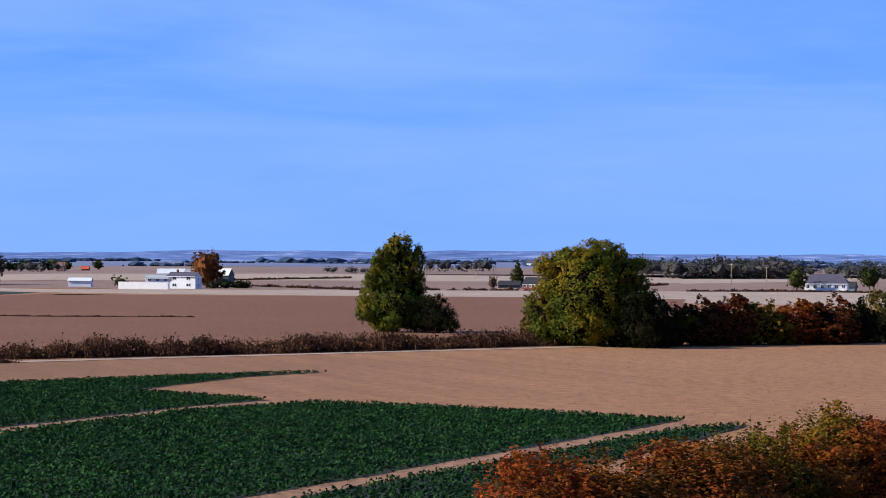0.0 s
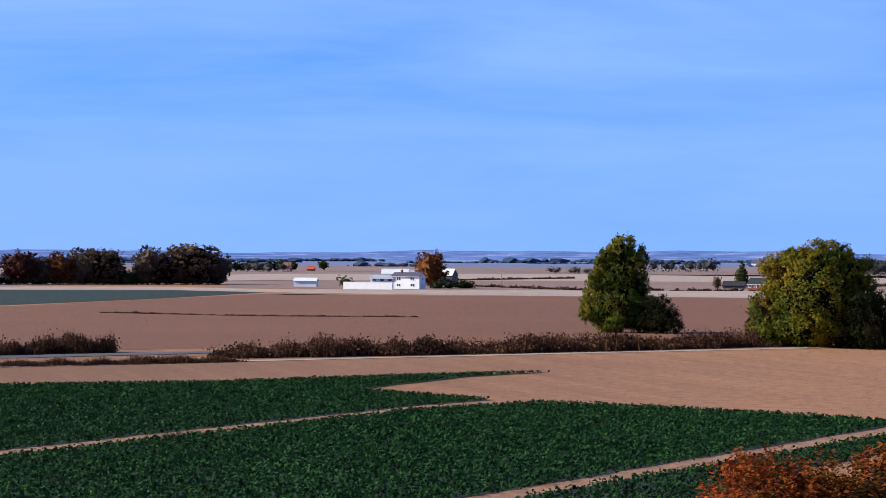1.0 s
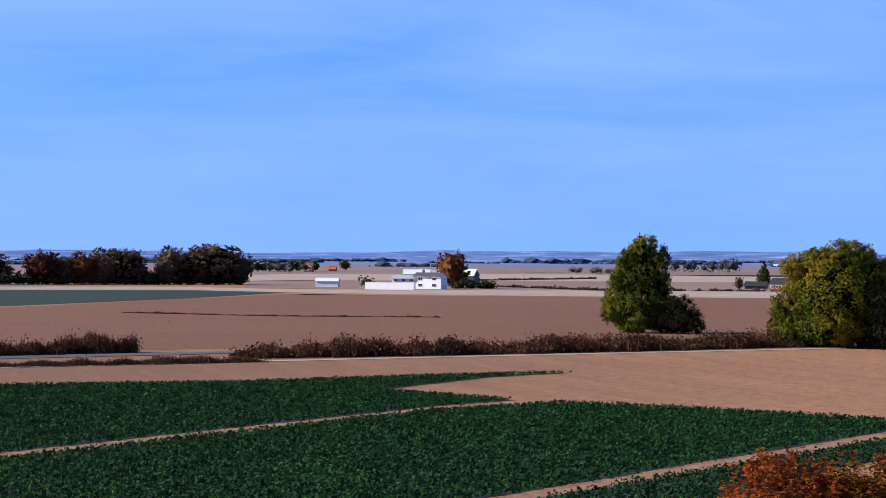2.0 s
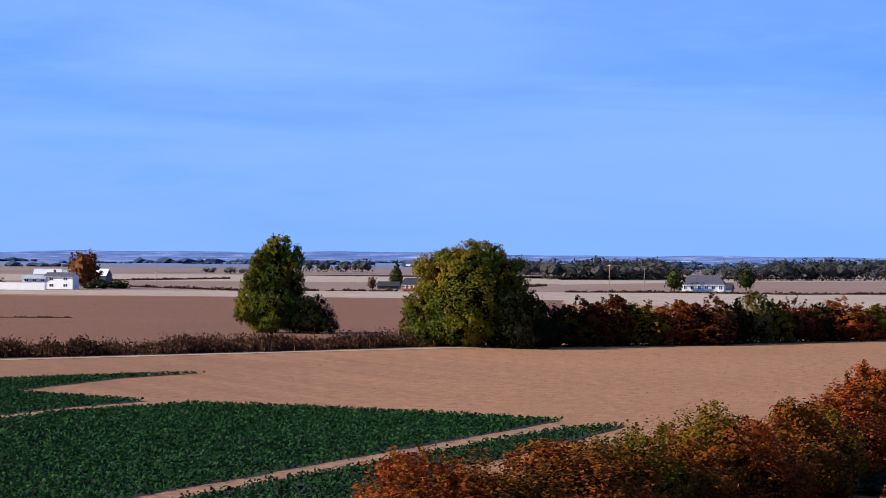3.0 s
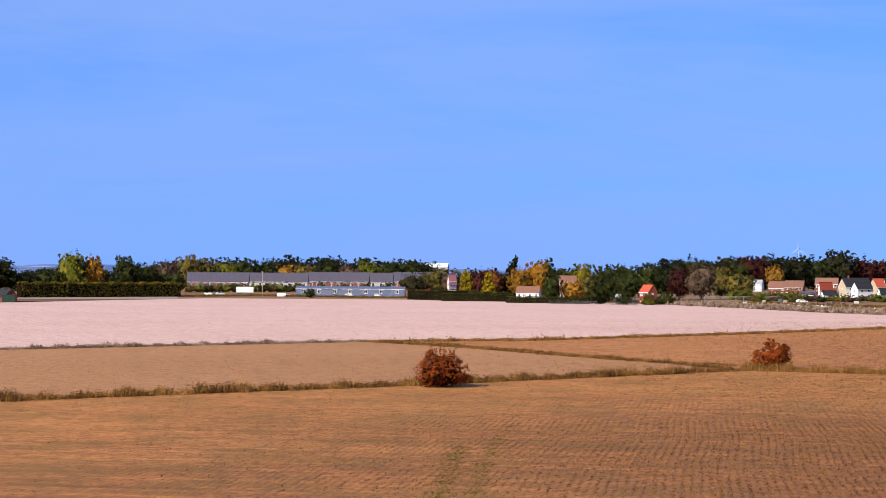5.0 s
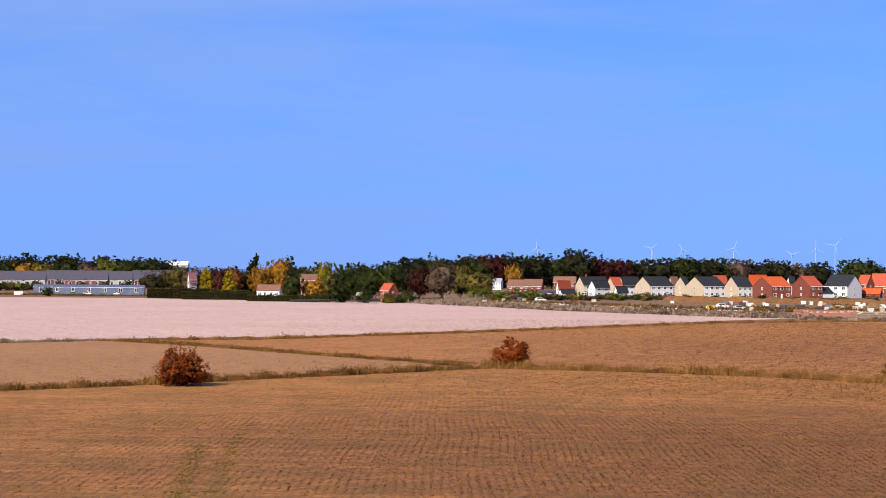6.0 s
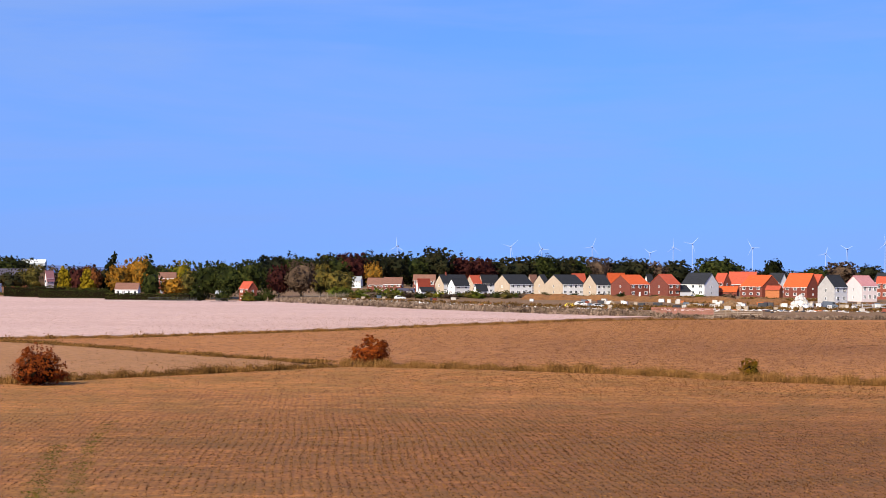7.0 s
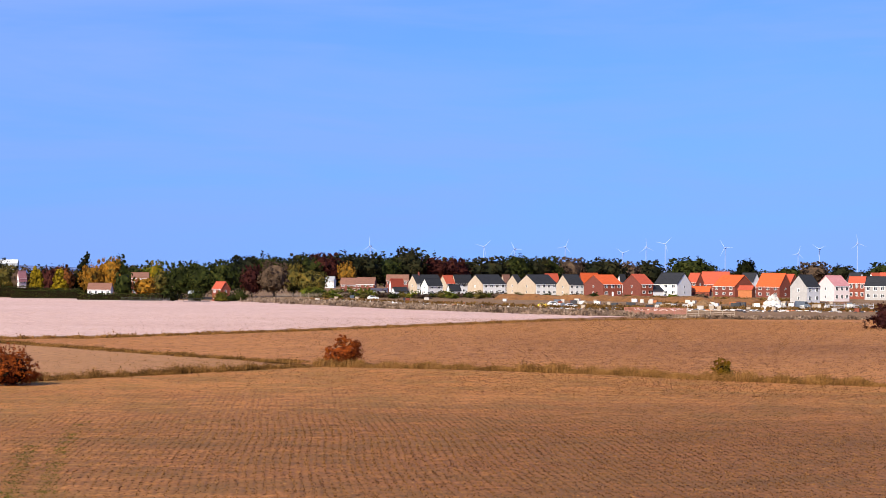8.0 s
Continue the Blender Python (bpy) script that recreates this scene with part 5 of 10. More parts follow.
tree(38.2, 122.3, 5.2, 8.5, "bush", "thorn", "in a roadside hedge", leaves=11000, leaf=0.0185)
tree(40.0, 126.3, 4.9, 8.8, "bush", "thorn", "in a roadside hedge", leaves=11000, leaf=0.0185)
tree(41.8, 130.2, 4.9, 8.6, "bush", "thorn", "in a roadside hedge", leaves=9000, leaf=0.0200)
tree(43.7, 134.2, 5.0, 9.1, "bush", "thorn", "in a roadside hedge", leaves=9000, leaf=0.0200)
tree(45.5, 138.2, 5.2, 8.4, "bush", "thorn", "in a roadside hedge", leaves=9000, leaf=0.0200)
tree(47.3, 142.1, 4.9, 7.9, "bush", "thorn", "in a roadside hedge", leaves=9000, leaf=0.0200)
tree(49.1, 146.1, 6.0, 7.5, "bush", "thorngreen", "in a roadside hedge", leaves=9000, leaf=0.0200)
tree(51.0, 149.8, 5.7, 7.6, "bush", "thorn", "in a roadside hedge", leaves=9000, leaf=0.0200)
tree(52.8, 153.4, 5.3, 8.6, "bush", "thorn", "in a roadside hedge", leaves=9000, leaf=0.0200)
tree(54.6, 157.1, 5.5, 7.6, "bush", "thorngreen", "in a roadside hedge", leaves=9000, leaf=0.0200)
tree(56.5, 160.8, 6.8, 8.8, "bush", "thorngreen", "in a roadside hedge", leaves=5600, leaf=0.0250)
tree(57.7, 155.7, 4.2, 4.2, "bush", "thorn", "in a roadside hedge", leaves=8500, leaf=0.019)
# low near-black bushes put the hollow's shade into their colour
tree(23.9, 112.2, 1.1, 7.7, "bush", "deep", "adding painted shade in the hollow between two hedges", leaves=3000, leaf=0.03)
tree(30.5, 129.6, 1.1, 8.5, "bush", "deep", "adding painted shade in the hollow between two hedges", leaves=3000, leaf=0.03)
tree(39.2, 153.8, 1.1, 9.3, "bush", "deep", "adding painted shade in the hollow between two hedges", leaves=3000, leaf=0.03)
tree(50.2, 183.0, 1.1, 10.1, "bush", "deep", "adding painted shade in the hollow between two hedges", leaves=3000, leaf=0.03)
tree(63.9, 216.9, 1.1, 10.7, "bush", "deep", "adding painted shade in the hollow between two hedges", leaves=3000, leaf=0.03)
tree(79.3, 253.8, 1.1, 11.1, "bush", "deep", "adding painted shade in the hollow between two hedges", leaves=3000, leaf=0.03)
tree(95.8, 292.4, 1.1, 10.3, "bush", "deep", "adding painted shade in the hollow between two hedges", leaves=3000, leaf=0.03)
tree(114.1, 336.4, 1.1, 8.9, "bush", "deep", "adding painted shade in the hollow between two hedges", leaves=3000, leaf=0.03)
tree(51.2, 149.2, 2.2, 3.3, "bush", "olive", "in a roadside hedge", **NEAR)
tree(163.9, 448.9, 6.8, 7.0, "bush", "shadethorn", "beside a lane", leaves=9000, leaf=0.022)
tree(167.5, 452.0, 3.6, 6.5, "bush", "deep", "beside a lane", leaves=3000, leaf=0.03)

# ---- the two field trees ----
plant("tree", -6.1, 392.4, 15.4, 14.0, "tower", L_TURN, "tall green and yellowing tree standing alone at the field edge", leaves=36000, leaf=0.0125, turn=1.0)
# the tree's shaded skirt, put into this bush's near-black colour
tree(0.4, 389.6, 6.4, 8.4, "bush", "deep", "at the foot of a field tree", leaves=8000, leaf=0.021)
plant("tree", 21.6, 337.3, 14.5, 16.2, "dome", L_TURN, "broad green tree touched with yellow at a hedge corner", leaves=56000, leaf=0.0115, turn=-3.0)
tree(15.0, 363.6, 5.1, 5.1, "bush", "olive", "beside a field tree", leaves=2500, leaf=0.05)
# shade below the tree is painted into this bush's colour
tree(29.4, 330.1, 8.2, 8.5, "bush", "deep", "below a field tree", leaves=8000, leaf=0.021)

# ---- far hedgerow beyond the harvested field ----
# the dark palettes here carry the hedgerow's shaded face in their colour
tree(27.0, 333.6, 5.5, 8.8, "bush", "deep", "in a tall hedgerow", leaves=3700, leaf=0.031)
tree(29.2, 335.7, 4.9, 6.6, "bush", "deep", "in a tall hedgerow", leaves=3100, leaf=0.034)
tree(31.3, 337.9, 6.6, 10.9, "bush", "deep", "in a tall hedgerow", leaves=3700, leaf=0.031)
tree(34.0, 339.0, 5.6, 6.7, "bush", "thorngreen", "in a tall hedgerow", leaves=3100, leaf=0.034)
tree(36.7, 340.1, 7.0, 9.9, "bush", "shadethorn", "in a tall hedgerow", leaves=3700, leaf=0.031)
tree(39.0, 341.3, 6.3, 6.7, "bush", "shadethorn", "in a tall hedgerow", leaves=3100, leaf=0.034)
tree(41.4, 342.4, 7.5, 10.0, "bush", "shadethorn", "in a tall hedgerow", leaves=3700, leaf=0.031)
tree(43.9, 343.6, 6.4, 6.8, "bush", "thorngreen", "in a tall hedgerow", leaves=3100, leaf=0.034)
tree(46.5, 344.8, 6.6, 9.1, "bush", "thorngreen", "in a tall hedgerow", leaves=3700, leaf=0.031)
tree(48.9, 346.0, 5.4, 6.8, "bush", "deep", "in a tall hedgerow", leaves=3100, leaf=0.034)
tree(51.4, 347.2, 6.7, 9.2, "bush", "thorn", "in a tall hedgerow", leaves=3700, leaf=0.031)
tree(54.0, 348.4, 6.2, 6.9, "bush", "shadethorn", "in a tall hedgerow", leaves=3100, leaf=0.034)
tree(56.7, 349.6, 7.2, 11.3, "bush", "shadethorn", "in a tall hedgerow", leaves=3700, leaf=0.031)
tree(59.5, 352.0, 6.3, 7.0, "bush", "deep", "in a tall hedgerow", leaves=3100, leaf=0.034)
tree(62.3, 354.4, 7.0, 7.0, "bush", "deep", "in a tall hedgerow", leaves=3100, leaf=0.034)
tree(65.2, 356.9, 7.9, 7.4, "bush", "olive", "in a tall hedgerow", leaves=3700, leaf=0.031)
tree(68.5, 359.4, 6.8, 7.1, "bush", "thorngreen", "in a tall hedgerow", leaves=3100, leaf=0.034)
tree(71.8, 362.0, 7.1, 8.6, "bush", "shadethorn", "in a tall hedgerow", leaves=3700, leaf=0.031)
tree(74.8, 364.6, 5.8, 7.3, "bush", "shadethorn", "in a tall hedgerow", leaves=3100, leaf=0.034)
tree(77.8, 367.2, 6.1, 7.3, "bush", "deep", "in a tall hedgerow", leaves=3100, leaf=0.034)
tree(81.0, 369.9, 6.7, 12.1, "bush", "thorn", "in a tall hedgerow", leaves=3700, leaf=0.031)
tree(85.0, 374.0, 5.1, 7.5, "bush", "shadethorn", "in a tall hedgerow", leaves=3100, leaf=0.034)
tree(89.2, 378.2, 5.7, 9.0, "bush", "thorngreen", "in a tall hedgerow", leaves=3700, leaf=0.031)
tree(92.8, 382.4, 5.4, 7.7, "bush", "shadethorn", "in a tall hedgerow", leaves=3100, leaf=0.034)
tree(96.5, 386.8, 6.7, 10.4, "bush", "shadethorn", "in a tall hedgerow", leaves=3700, leaf=0.031)
tree(100.3, 390.8, 5.7, 7.9, "bush", "shadethorn", "in a tall hedgerow", leaves=3100, leaf=0.034)
tree(104.3, 394.9, 5.6, 8.0, "bush", "shadethorn", "in a tall hedgerow", leaves=3100, leaf=0.034)
tree(108.4, 399.1, 7.3, 12.6, "bush", "shadethorn", "in a tall hedgerow", leaves=3700, leaf=0.031)
tree(113.2, 403.9, 6.0, 8.2, "bush", "shadethorn", "in a tall hedgerow", leaves=3100, leaf=0.034)
tree(118.1, 408.9, 6.1, 9.9, "bush", "thorn", "in a tall hedgerow", leaves=3700, leaf=0.031)
tree(123.4, 415.6, 5.7, 8.5, "bush", "shadethorn", "in a tall hedgerow", leaves=3100, leaf=0.034)
tree(128.8, 422.6, 5.7, 8.6, "bush", "shadethorn", "in a tall hedgerow", leaves=3100, leaf=0.034)
tree(134.4, 429.9, 7.1, 11.1, "bush", "thorngreen", "in a tall hedgerow", leaves=3700, leaf=0.031)

# ---- single bushes in the right-hand fields ----
tree(194.4, 175.7, 4.8, 6.6, "bush", "rustred", "on a grass strip between fields", leaves=4800, leaf=0.024)
tree(265.9, 181.7, 4.2, 6.7, "bush", "rustred", "on a grass strip between fields", leaves=2800, leaf=0.029)
tree(259.9, 123.5, 2.7, 3.1, "bush", "thorngreen", "standing alone on a grass strip", leaves=3000, leaf=0.032)
tree(524.5, 207.4, 7.9, 10.5, "bush", "red", "at a field corner", leaves=2800, leaf=0.029)

# ---- woods and trees ----
tree(-263.5, 909.8, 13.0, 20.0, "round", "brown", "in a roadside copse", leaves=4800, leaf=0.024)
tree(-244.9, 918.6, 13.7, 17.2, "round", "red", "in a roadside copse", leaves=2800, leaf=0.029)
tree(-237.0, 922.3, 11.5, 13.0, "round", "brown", "in a roadside copse", leaves=2800, leaf=0.029)
tree(-231.0, 925.1, 13.3, 15.9, "round", "russet", "in a roadside copse", leaves=2800, leaf=0.029)
tree(-223.0, 928.9, 14.7, 13.9, "round", "brown", "in a roadside copse", leaves=2800, leaf=0.029)
tree(-215.5, 932.4, 15.1, 20.3, "round", "brown", "in a roadside copse", leaves=4800, leaf=0.024)
tree(-206.8, 936.5, 7.6, 11.6, "bush", "dark", "in a roadside copse", leaves=1500, leaf=0.037)
tree(-199.3, 940.1, 15.9, 15.1, "round", "brown", "in a roadside copse", leaves=2800, leaf=0.029)
tree(-192.5, 943.3, 13.2, 20.4, "round", "brown", "in a roadside copse", leaves=4800, leaf=0.024)
tree(-182.8, 947.9, 17.3, 26.9, "round", "brown", "in a roadside copse", leaves=4800, leaf=0.024)
tree(-173.8, 952.1, 12.6, 13.2, "round", "brown", "in a roadside copse", leaves=2800, leaf=0.029)
tree(-265.8, 917.7, 6.3, 10.7, "bush", "dark", "beneath a roadside copse", leaves=1500, leaf=0.037)
tree(-260.7, 920.2, 4.8, 10.7, "bush", "brown", "beneath a roadside copse", leaves=1500, leaf=0.037)
tree(-255.6, 922.6, 5.9, 10.7, "bush", "dark", "beneath a roadside copse", leaves=1500, leaf=0.037)
tree(-250.4, 925.1, 4.3, 10.7, "bush", "dark", "beneath a roadside copse", leaves=1500, leaf=0.037)
tree(-245.2, 927.5, 5.5, 10.7, "bush", "brown", "beneath a roadside copse", leaves=1500, leaf=0.037)
tree(-240.1, 930.0, 3.9, 10.7, "bush", "dark", "beneath a roadside copse", leaves=700, leaf=0.050)
tree(-234.9, 932.5, 5.0, 10.7, "bush", "dark", "beneath a roadside copse", leaves=1500, leaf=0.037)
tree(-229.6, 934.9, 6.2, 10.7, "bush", "brown", "beneath a roadside copse", leaves=1500, leaf=0.037)
tree(-224.4, 937.4, 4.6, 10.8, "bush", "dark", "beneath a roadside copse", leaves=1500, leaf=0.037)
tree(-219.1, 939.9, 5.7, 10.8, "bush", "dark", "beneath a roadside copse", leaves=1500, leaf=0.037)
tree(-213.8, 942.5, 4.2, 10.8, "bush", "brown", "beneath a roadside copse", leaves=700, leaf=0.050)
tree(-208.5, 945.0, 5.3, 10.8, "bush", "dark", "beneath a roadside copse", leaves=1500, leaf=0.037)
tree(-203.1, 947.5, 6.4, 10.8, "bush", "dark", "beneath a roadside copse", leaves=1500, leaf=0.037)
tree(-197.8, 950.1, 4.9, 10.8, "bush", "brown", "beneath a roadside copse", leaves=1500, leaf=0.037)
tree(-192.4, 952.7, 6.0, 10.8, "bush", "dark", "beneath a roadside copse", leaves=1500, leaf=0.037)
tree(-187.0, 955.2, 4.4, 10.9, "bush", "dark", "beneath a roadside copse", leaves=1500, leaf=0.037)
tree(-181.5, 957.8, 5.6, 10.9, "bush", "brown", "beneath a roadside copse", leaves=1500, leaf=0.037)
tree(-176.1, 960.4, 4.0, 10.9, "bush", "dark", "beneath a roadside copse", leaves=700, leaf=0.050)
tree(-83.3, 891.5, 14.6, 13.7, "round", "russet", "beside a white farmhouse", leaves=2800, leaf=0.029)
tree(-121.1, 940.5, 4.6, 7.9, "bush", "dark", "beside a white farmhouse", leaves=700, leaf=0.050)
tree(-79.4, 878.0, 3.9, 6.2, "bush", "dark", "in a clipped farm hedge", leaves=700, leaf=0.050)
tree(-75.4, 879.7, 3.9, 6.2, "bush", "dark", "in a clipped farm hedge", leaves=700, leaf=0.050)
tree(-71.4, 881.3, 3.9, 6.2, "bush", "dark", "in a clipped farm hedge", leaves=700, leaf=0.050)
tree(-68.8, 882.5, 3.9, 6.2, "bush", "dark", "in a clipped farm hedge", leaves=700, leaf=0.050)
tree(-246.4, 1782.2, 8.4, 10.0, "round", "dark", "on the far plain", leaves=700, leaf=0.050)
tree(-267.1, 1701.6, 8.8, 8.8, "round", "green", "by a far house", leaves=700, leaf=0.050)
tree(-257.3, 1709.4, 7.2, 7.2, "round", "dark", "by a far house", leaves=700, leaf=0.050)
tree(-289.1, 1625.4, 8.1, 7.7, "round", "dark", "in a far tree belt", leaves=700, leaf=0.050)
tree(-285.0, 1628.6, 7.3, 7.7, "round", "dark", "in a far tree belt", leaves=700, leaf=0.050)
tree(-280.9, 1631.8, 6.5, 7.7, "round", "dark", "in a far tree belt", leaves=700, leaf=0.050)
tree(-276.8, 1635.0, 8.1, 7.7, "round", "dark", "in a far tree belt", leaves=700, leaf=0.050)
tree(-272.7, 1638.2, 7.3, 7.7, "round", "dark", "in a far tree belt", leaves=700, leaf=0.050)
tree(-268.5, 1641.4, 6.6, 7.7, "round", "dark", "in a far tree belt", leaves=700, leaf=0.050)
tree(-264.4, 1644.6, 8.1, 7.7, "round", "dark", "in a far tree belt", leaves=700, leaf=0.050)
tree(-260.2, 1647.8, 7.4, 7.8, "round", "dark", "in a far tree belt", leaves=700, leaf=0.050)
tree(32.9, 951.2, 11.5, 7.1, "cone", "dark", "beside a far cottage", leaves=1500, leaf=0.037)
tree(21.4, 884.4, 5.3, 4.1, "round", "brown", "beside a far cottage", leaves=700, leaf=0.050)
tree(130.2, 871.9, 9.2, 8.2, "round", "dark", "beside a white bungalow", leaves=1500, leaf=0.037)
tree(166.6, 928.7, 9.4, 9.2, "round", "dark", "beside a white bungalow", leaves=1500, leaf=0.037)
tree(195.9, 537.8, 5.3, 5.3, "bush", "thorn", "beside a red brick house", leaves=1500, leaf=0.037)
tree(249.3, 640.0, 6.4, 6.4, "round", "olive", "beside a red brick house", leaves=1500, leaf=0.037)
tree(253.6, 640.0, 8.0, 6.4, "round", "brown", "beside a red brick house", leaves=1500, leaf=0.037)
tree(379.7, 942.4, 10.2, 9.0, "round", "yellow", "beside a red brick house", leaves=1500, leaf=0.037)
tree(336.1, 793.9, 16.0, 8.4, "cone", "dark", "beside a red brick house", leaves=2800, leaf=0.029)
tree(341.7, 794.4, 14.5, 8.0, "round", "dark", "beside a red brick house", leaves=2800, leaf=0.029)
tree(347.4, 794.8, 13.1, 8.1, "cone", "dark", "beside a red brick house", leaves=2800, leaf=0.029)
tree(353.1, 795.3, 13.8, 8.1, "round", "olive", "beside a red brick house", leaves=2800, leaf=0.029)
tree(244.1, 640.0, 5.3, 4.8, "bush", "olive", "beside a red brick house", leaves=1500, leaf=0.037)
tree(220.5, 524.9, 6.6, 9.9, "bush", "olive", "beside a red brick house", leaves=2800, leaf=0.029)
tree(215.2, 503.3, 5.9, 7.6, "bush", "olive", "beside a red brick house", leaves=2800, leaf=0.029)
tree(285.8, 840.6, 4.7, 6.4, "bush", "green", "beside a lane near a brick house", leaves=700, leaf=0.050)
tree(289.2, 841.0, 4.3, 6.0, "bush", "dark", "beside a lane near a brick house", leaves=700, leaf=0.050)
tree(270.8, 765.6, 2.3, 6.8, "bush", "olive", "beside a lane near a brick house", leaves=700, leaf=0.050)
tree(250.7, 683.3, 3.0, 6.1, "bush", "brown", "beside a lane near a brick house", leaves=700, leaf=0.050)
tree(238.5, 640.0, 3.2, 6.5, "bush", "olive", "beside a lane near a brick house", leaves=700, leaf=0.050)
tree(233.5, 616.5, 3.7, 6.3, "bush", "olive", "beside a lane near a brick house", leaves=1500, leaf=0.037)
tree(231.9, 601.6, 4.8, 7.2, "bush", "olive", "beside a lane near a brick house", leaves=1500, leaf=0.037)
tree(230.4, 587.4, 5.9, 7.7, "round", "olive", "beside a lane near a brick house", leaves=1500, leaf=0.037)
tree(245.0, 616.3, 6.6, 7.4, "round", "brown", "beside a lane near a brick house", leaves=1500, leaf=0.037)
tree(183.3, 485.6, 1.7, 6.4, "bush", "dark", "beside a lane near a brick house", leaves=700, leaf=0.050)
tree(193.9, 504.8, 1.6, 6.0, "bush", "brown", "beside a lane near a brick house", leaves=700, leaf=0.050)
tree(161.5, 435.5, 2.2, 5.2, "bush", "dark", "beside a lane near a brick house", leaves=1500, leaf=0.037)
tree(169.6, 450.8, 2.0, 4.0, "bush", "dark", "beside a lane near a brick house", leaves=700, leaf=0.050)
tree(156.0, 444.0, 1.6, 4.5, "bush", "brown", "beside a lane near a brick house", leaves=700, leaf=0.050)
tree(134.2, 377.7, 1.1, 4.5, "bush", "olive", "beside a lane near a brick house", leaves=700, leaf=0.050)
tree(140.5, 382.8, 1.1, 4.6, "bush", "thorngreen", "beside a lane near a brick house", leaves=700, leaf=0.050)
tree(218.4, 536.6, 1.9, 4.9, "bush", "brown", "beside a lane near a brick house", leaves=700, leaf=0.050)
tree(209.6, 525.5, 1.4, 4.7, "bush", "olive", "beside a lane near a brick house", leaves=700, leaf=0.050)
tree(263.5, 788.2, 2.3, 7.9, "bush", "olive", "beside a lane near a brick house", leaves=700, leaf=0.050)
tree(223.1, 640.0, 1.9, 6.4, "bush", "olive", "beside a lane near a brick house", leaves=700, leaf=0.050)
tree(191.6, 562.3, 1.5, 6.6, "bush", "thorngreen", "beside a lane near a brick house", leaves=700, leaf=0.050)
tree(273.2, 722.8, 6.5, 6.1, "round", "olive", "beside a lane crossing", leaves=1500, leaf=0.037)
tree(284.9, 744.4, 7.0, 6.7, "round", "brown", "beside a lane crossing", leaves=1500, leaf=0.037)
tree(279.9, 723.1, 6.9, 6.1, "round", "dark", "beside a lane crossing", leaves=1500, leaf=0.037)
tree(291.5, 744.7, 8.2, 7.1, "round", "olive", "beside a lane crossing", leaves=1500, leaf=0.037)
tree(313.0, 792.1, 9.1, 7.9, "round", "turn", "beside a lane crossing", leaves=1500, leaf=0.037)
tree(306.7, 768.0, 8.5, 6.5, "round", "brown", "beside a lane crossing", leaves=1500, leaf=0.037)
tree(296.4, 790.8, 4.9, 5.9, "bush", "dark", "beside a lane crossing", leaves=700, leaf=0.050)
tree(234.8, 640.0, 2.7, 7.0, "bush", "brown", "beside a lane crossing", leaves=700, leaf=0.050)
tree(218.0, 587.8, 2.9, 5.2, "bush", "dark", "beside a lane crossing", leaves=700, leaf=0.050)
tree(224.7, 640.0, 2.4, 6.3, "bush", "brown", "beside a lane crossing", leaves=700, leaf=0.050)
tree(235.4, 683.0, 2.2, 6.0, "bush", "thorngreen", "beside a lane crossing", leaves=700, leaf=0.050)
tree(199.0, 588.3, 2.3, 7.2, "bush", "brown", "beside a lane crossing", leaves=700, leaf=0.050)
tree(187.1, 526.9, 2.2, 6.0, "bush", "olive", "beside a lane crossing", leaves=700, leaf=0.050)
tree(271.9, 813.3, 3.6, 7.2, "bush", "dark", "beside a lane crossing", leaves=700, leaf=0.050)
tree(341.1, 936.6, 3.9, 7.0, "round", "brown", "beside a lane crossing", leaves=700, leaf=0.050)
tree(209.8, 503.7, 3.8, 5.3, "bush", "olive", "along the edge of a plantation", leaves=1500, leaf=0.037)
tree(211.9, 503.5, 5.0, 5.3, "bush", "mixed", "along the edge of a plantation", leaves=1500, leaf=0.037)
tree(214.1, 503.4, 3.9, 5.3, "bush", "mixed", "along the edge of a plantation", leaves=1500, leaf=0.037)
tree(216.2, 503.2, 5.1, 5.3, "bush", "olive", "along the edge of a plantation", leaves=1500, leaf=0.037)
tree(218.4, 503.0, 4.1, 5.4, "bush", "mixed", "along the edge of a plantation", leaves=1500, leaf=0.037)
tree(220.5, 502.9, 5.2, 5.4, "bush", "mixed", "along the edge of a plantation", leaves=1500, leaf=0.037)
tree(222.7, 502.7, 4.2, 5.4, "bush", "olive", "along the edge of a plantation", leaves=1500, leaf=0.037)
tree(224.9, 502.6, 5.4, 5.4, "bush", "mixed", "along the edge of a plantation", leaves=1500, leaf=0.037)
tree(206.3, 493.6, 4.7, 9.0, "bush", "olive", "in a mixed autumn plantation", leaves=2800, leaf=0.029)
tree(211.5, 493.2, 6.2, 10.9, "bush", "olive", "in a mixed autumn plantation", leaves=2800, leaf=0.029)
tree(217.4, 492.7, 7.0, 10.9, "bush", "thorngreen", "in a mixed autumn plantation", leaves=2800, leaf=0.029)
tree(220.5, 487.4, 9.6, 9.9, "round", "orange", "in a mixed autumn plantation", leaves=4800, leaf=0.024)
tree(225.1, 487.0, 11.9, 11.8, "round", "olive", "in a mixed autumn plantation", leaves=4800, leaf=0.024)
tree(229.5, 481.7, 13.3, 13.5, "round", "mixed", "in a mixed autumn plantation", leaves=8500, leaf=0.019)
tree(236.1, 481.1, 14.3, 12.6, "round", "mixed", "in a mixed autumn plantation", leaves=8500, leaf=0.019)
tree(242.0, 480.6, 13.2, 12.7, "round", "mixed", "in a mixed autumn plantation", leaves=8500, leaf=0.019)
tree(248.0, 480.1, 13.6, 12.8, "round", "orange", "in a mixed autumn plantation", leaves=4800, leaf=0.024)
tree(254.1, 479.6, 12.6, 11.0, "round", "mixed", "in a mixed autumn plantation", leaves=4800, leaf=0.024)
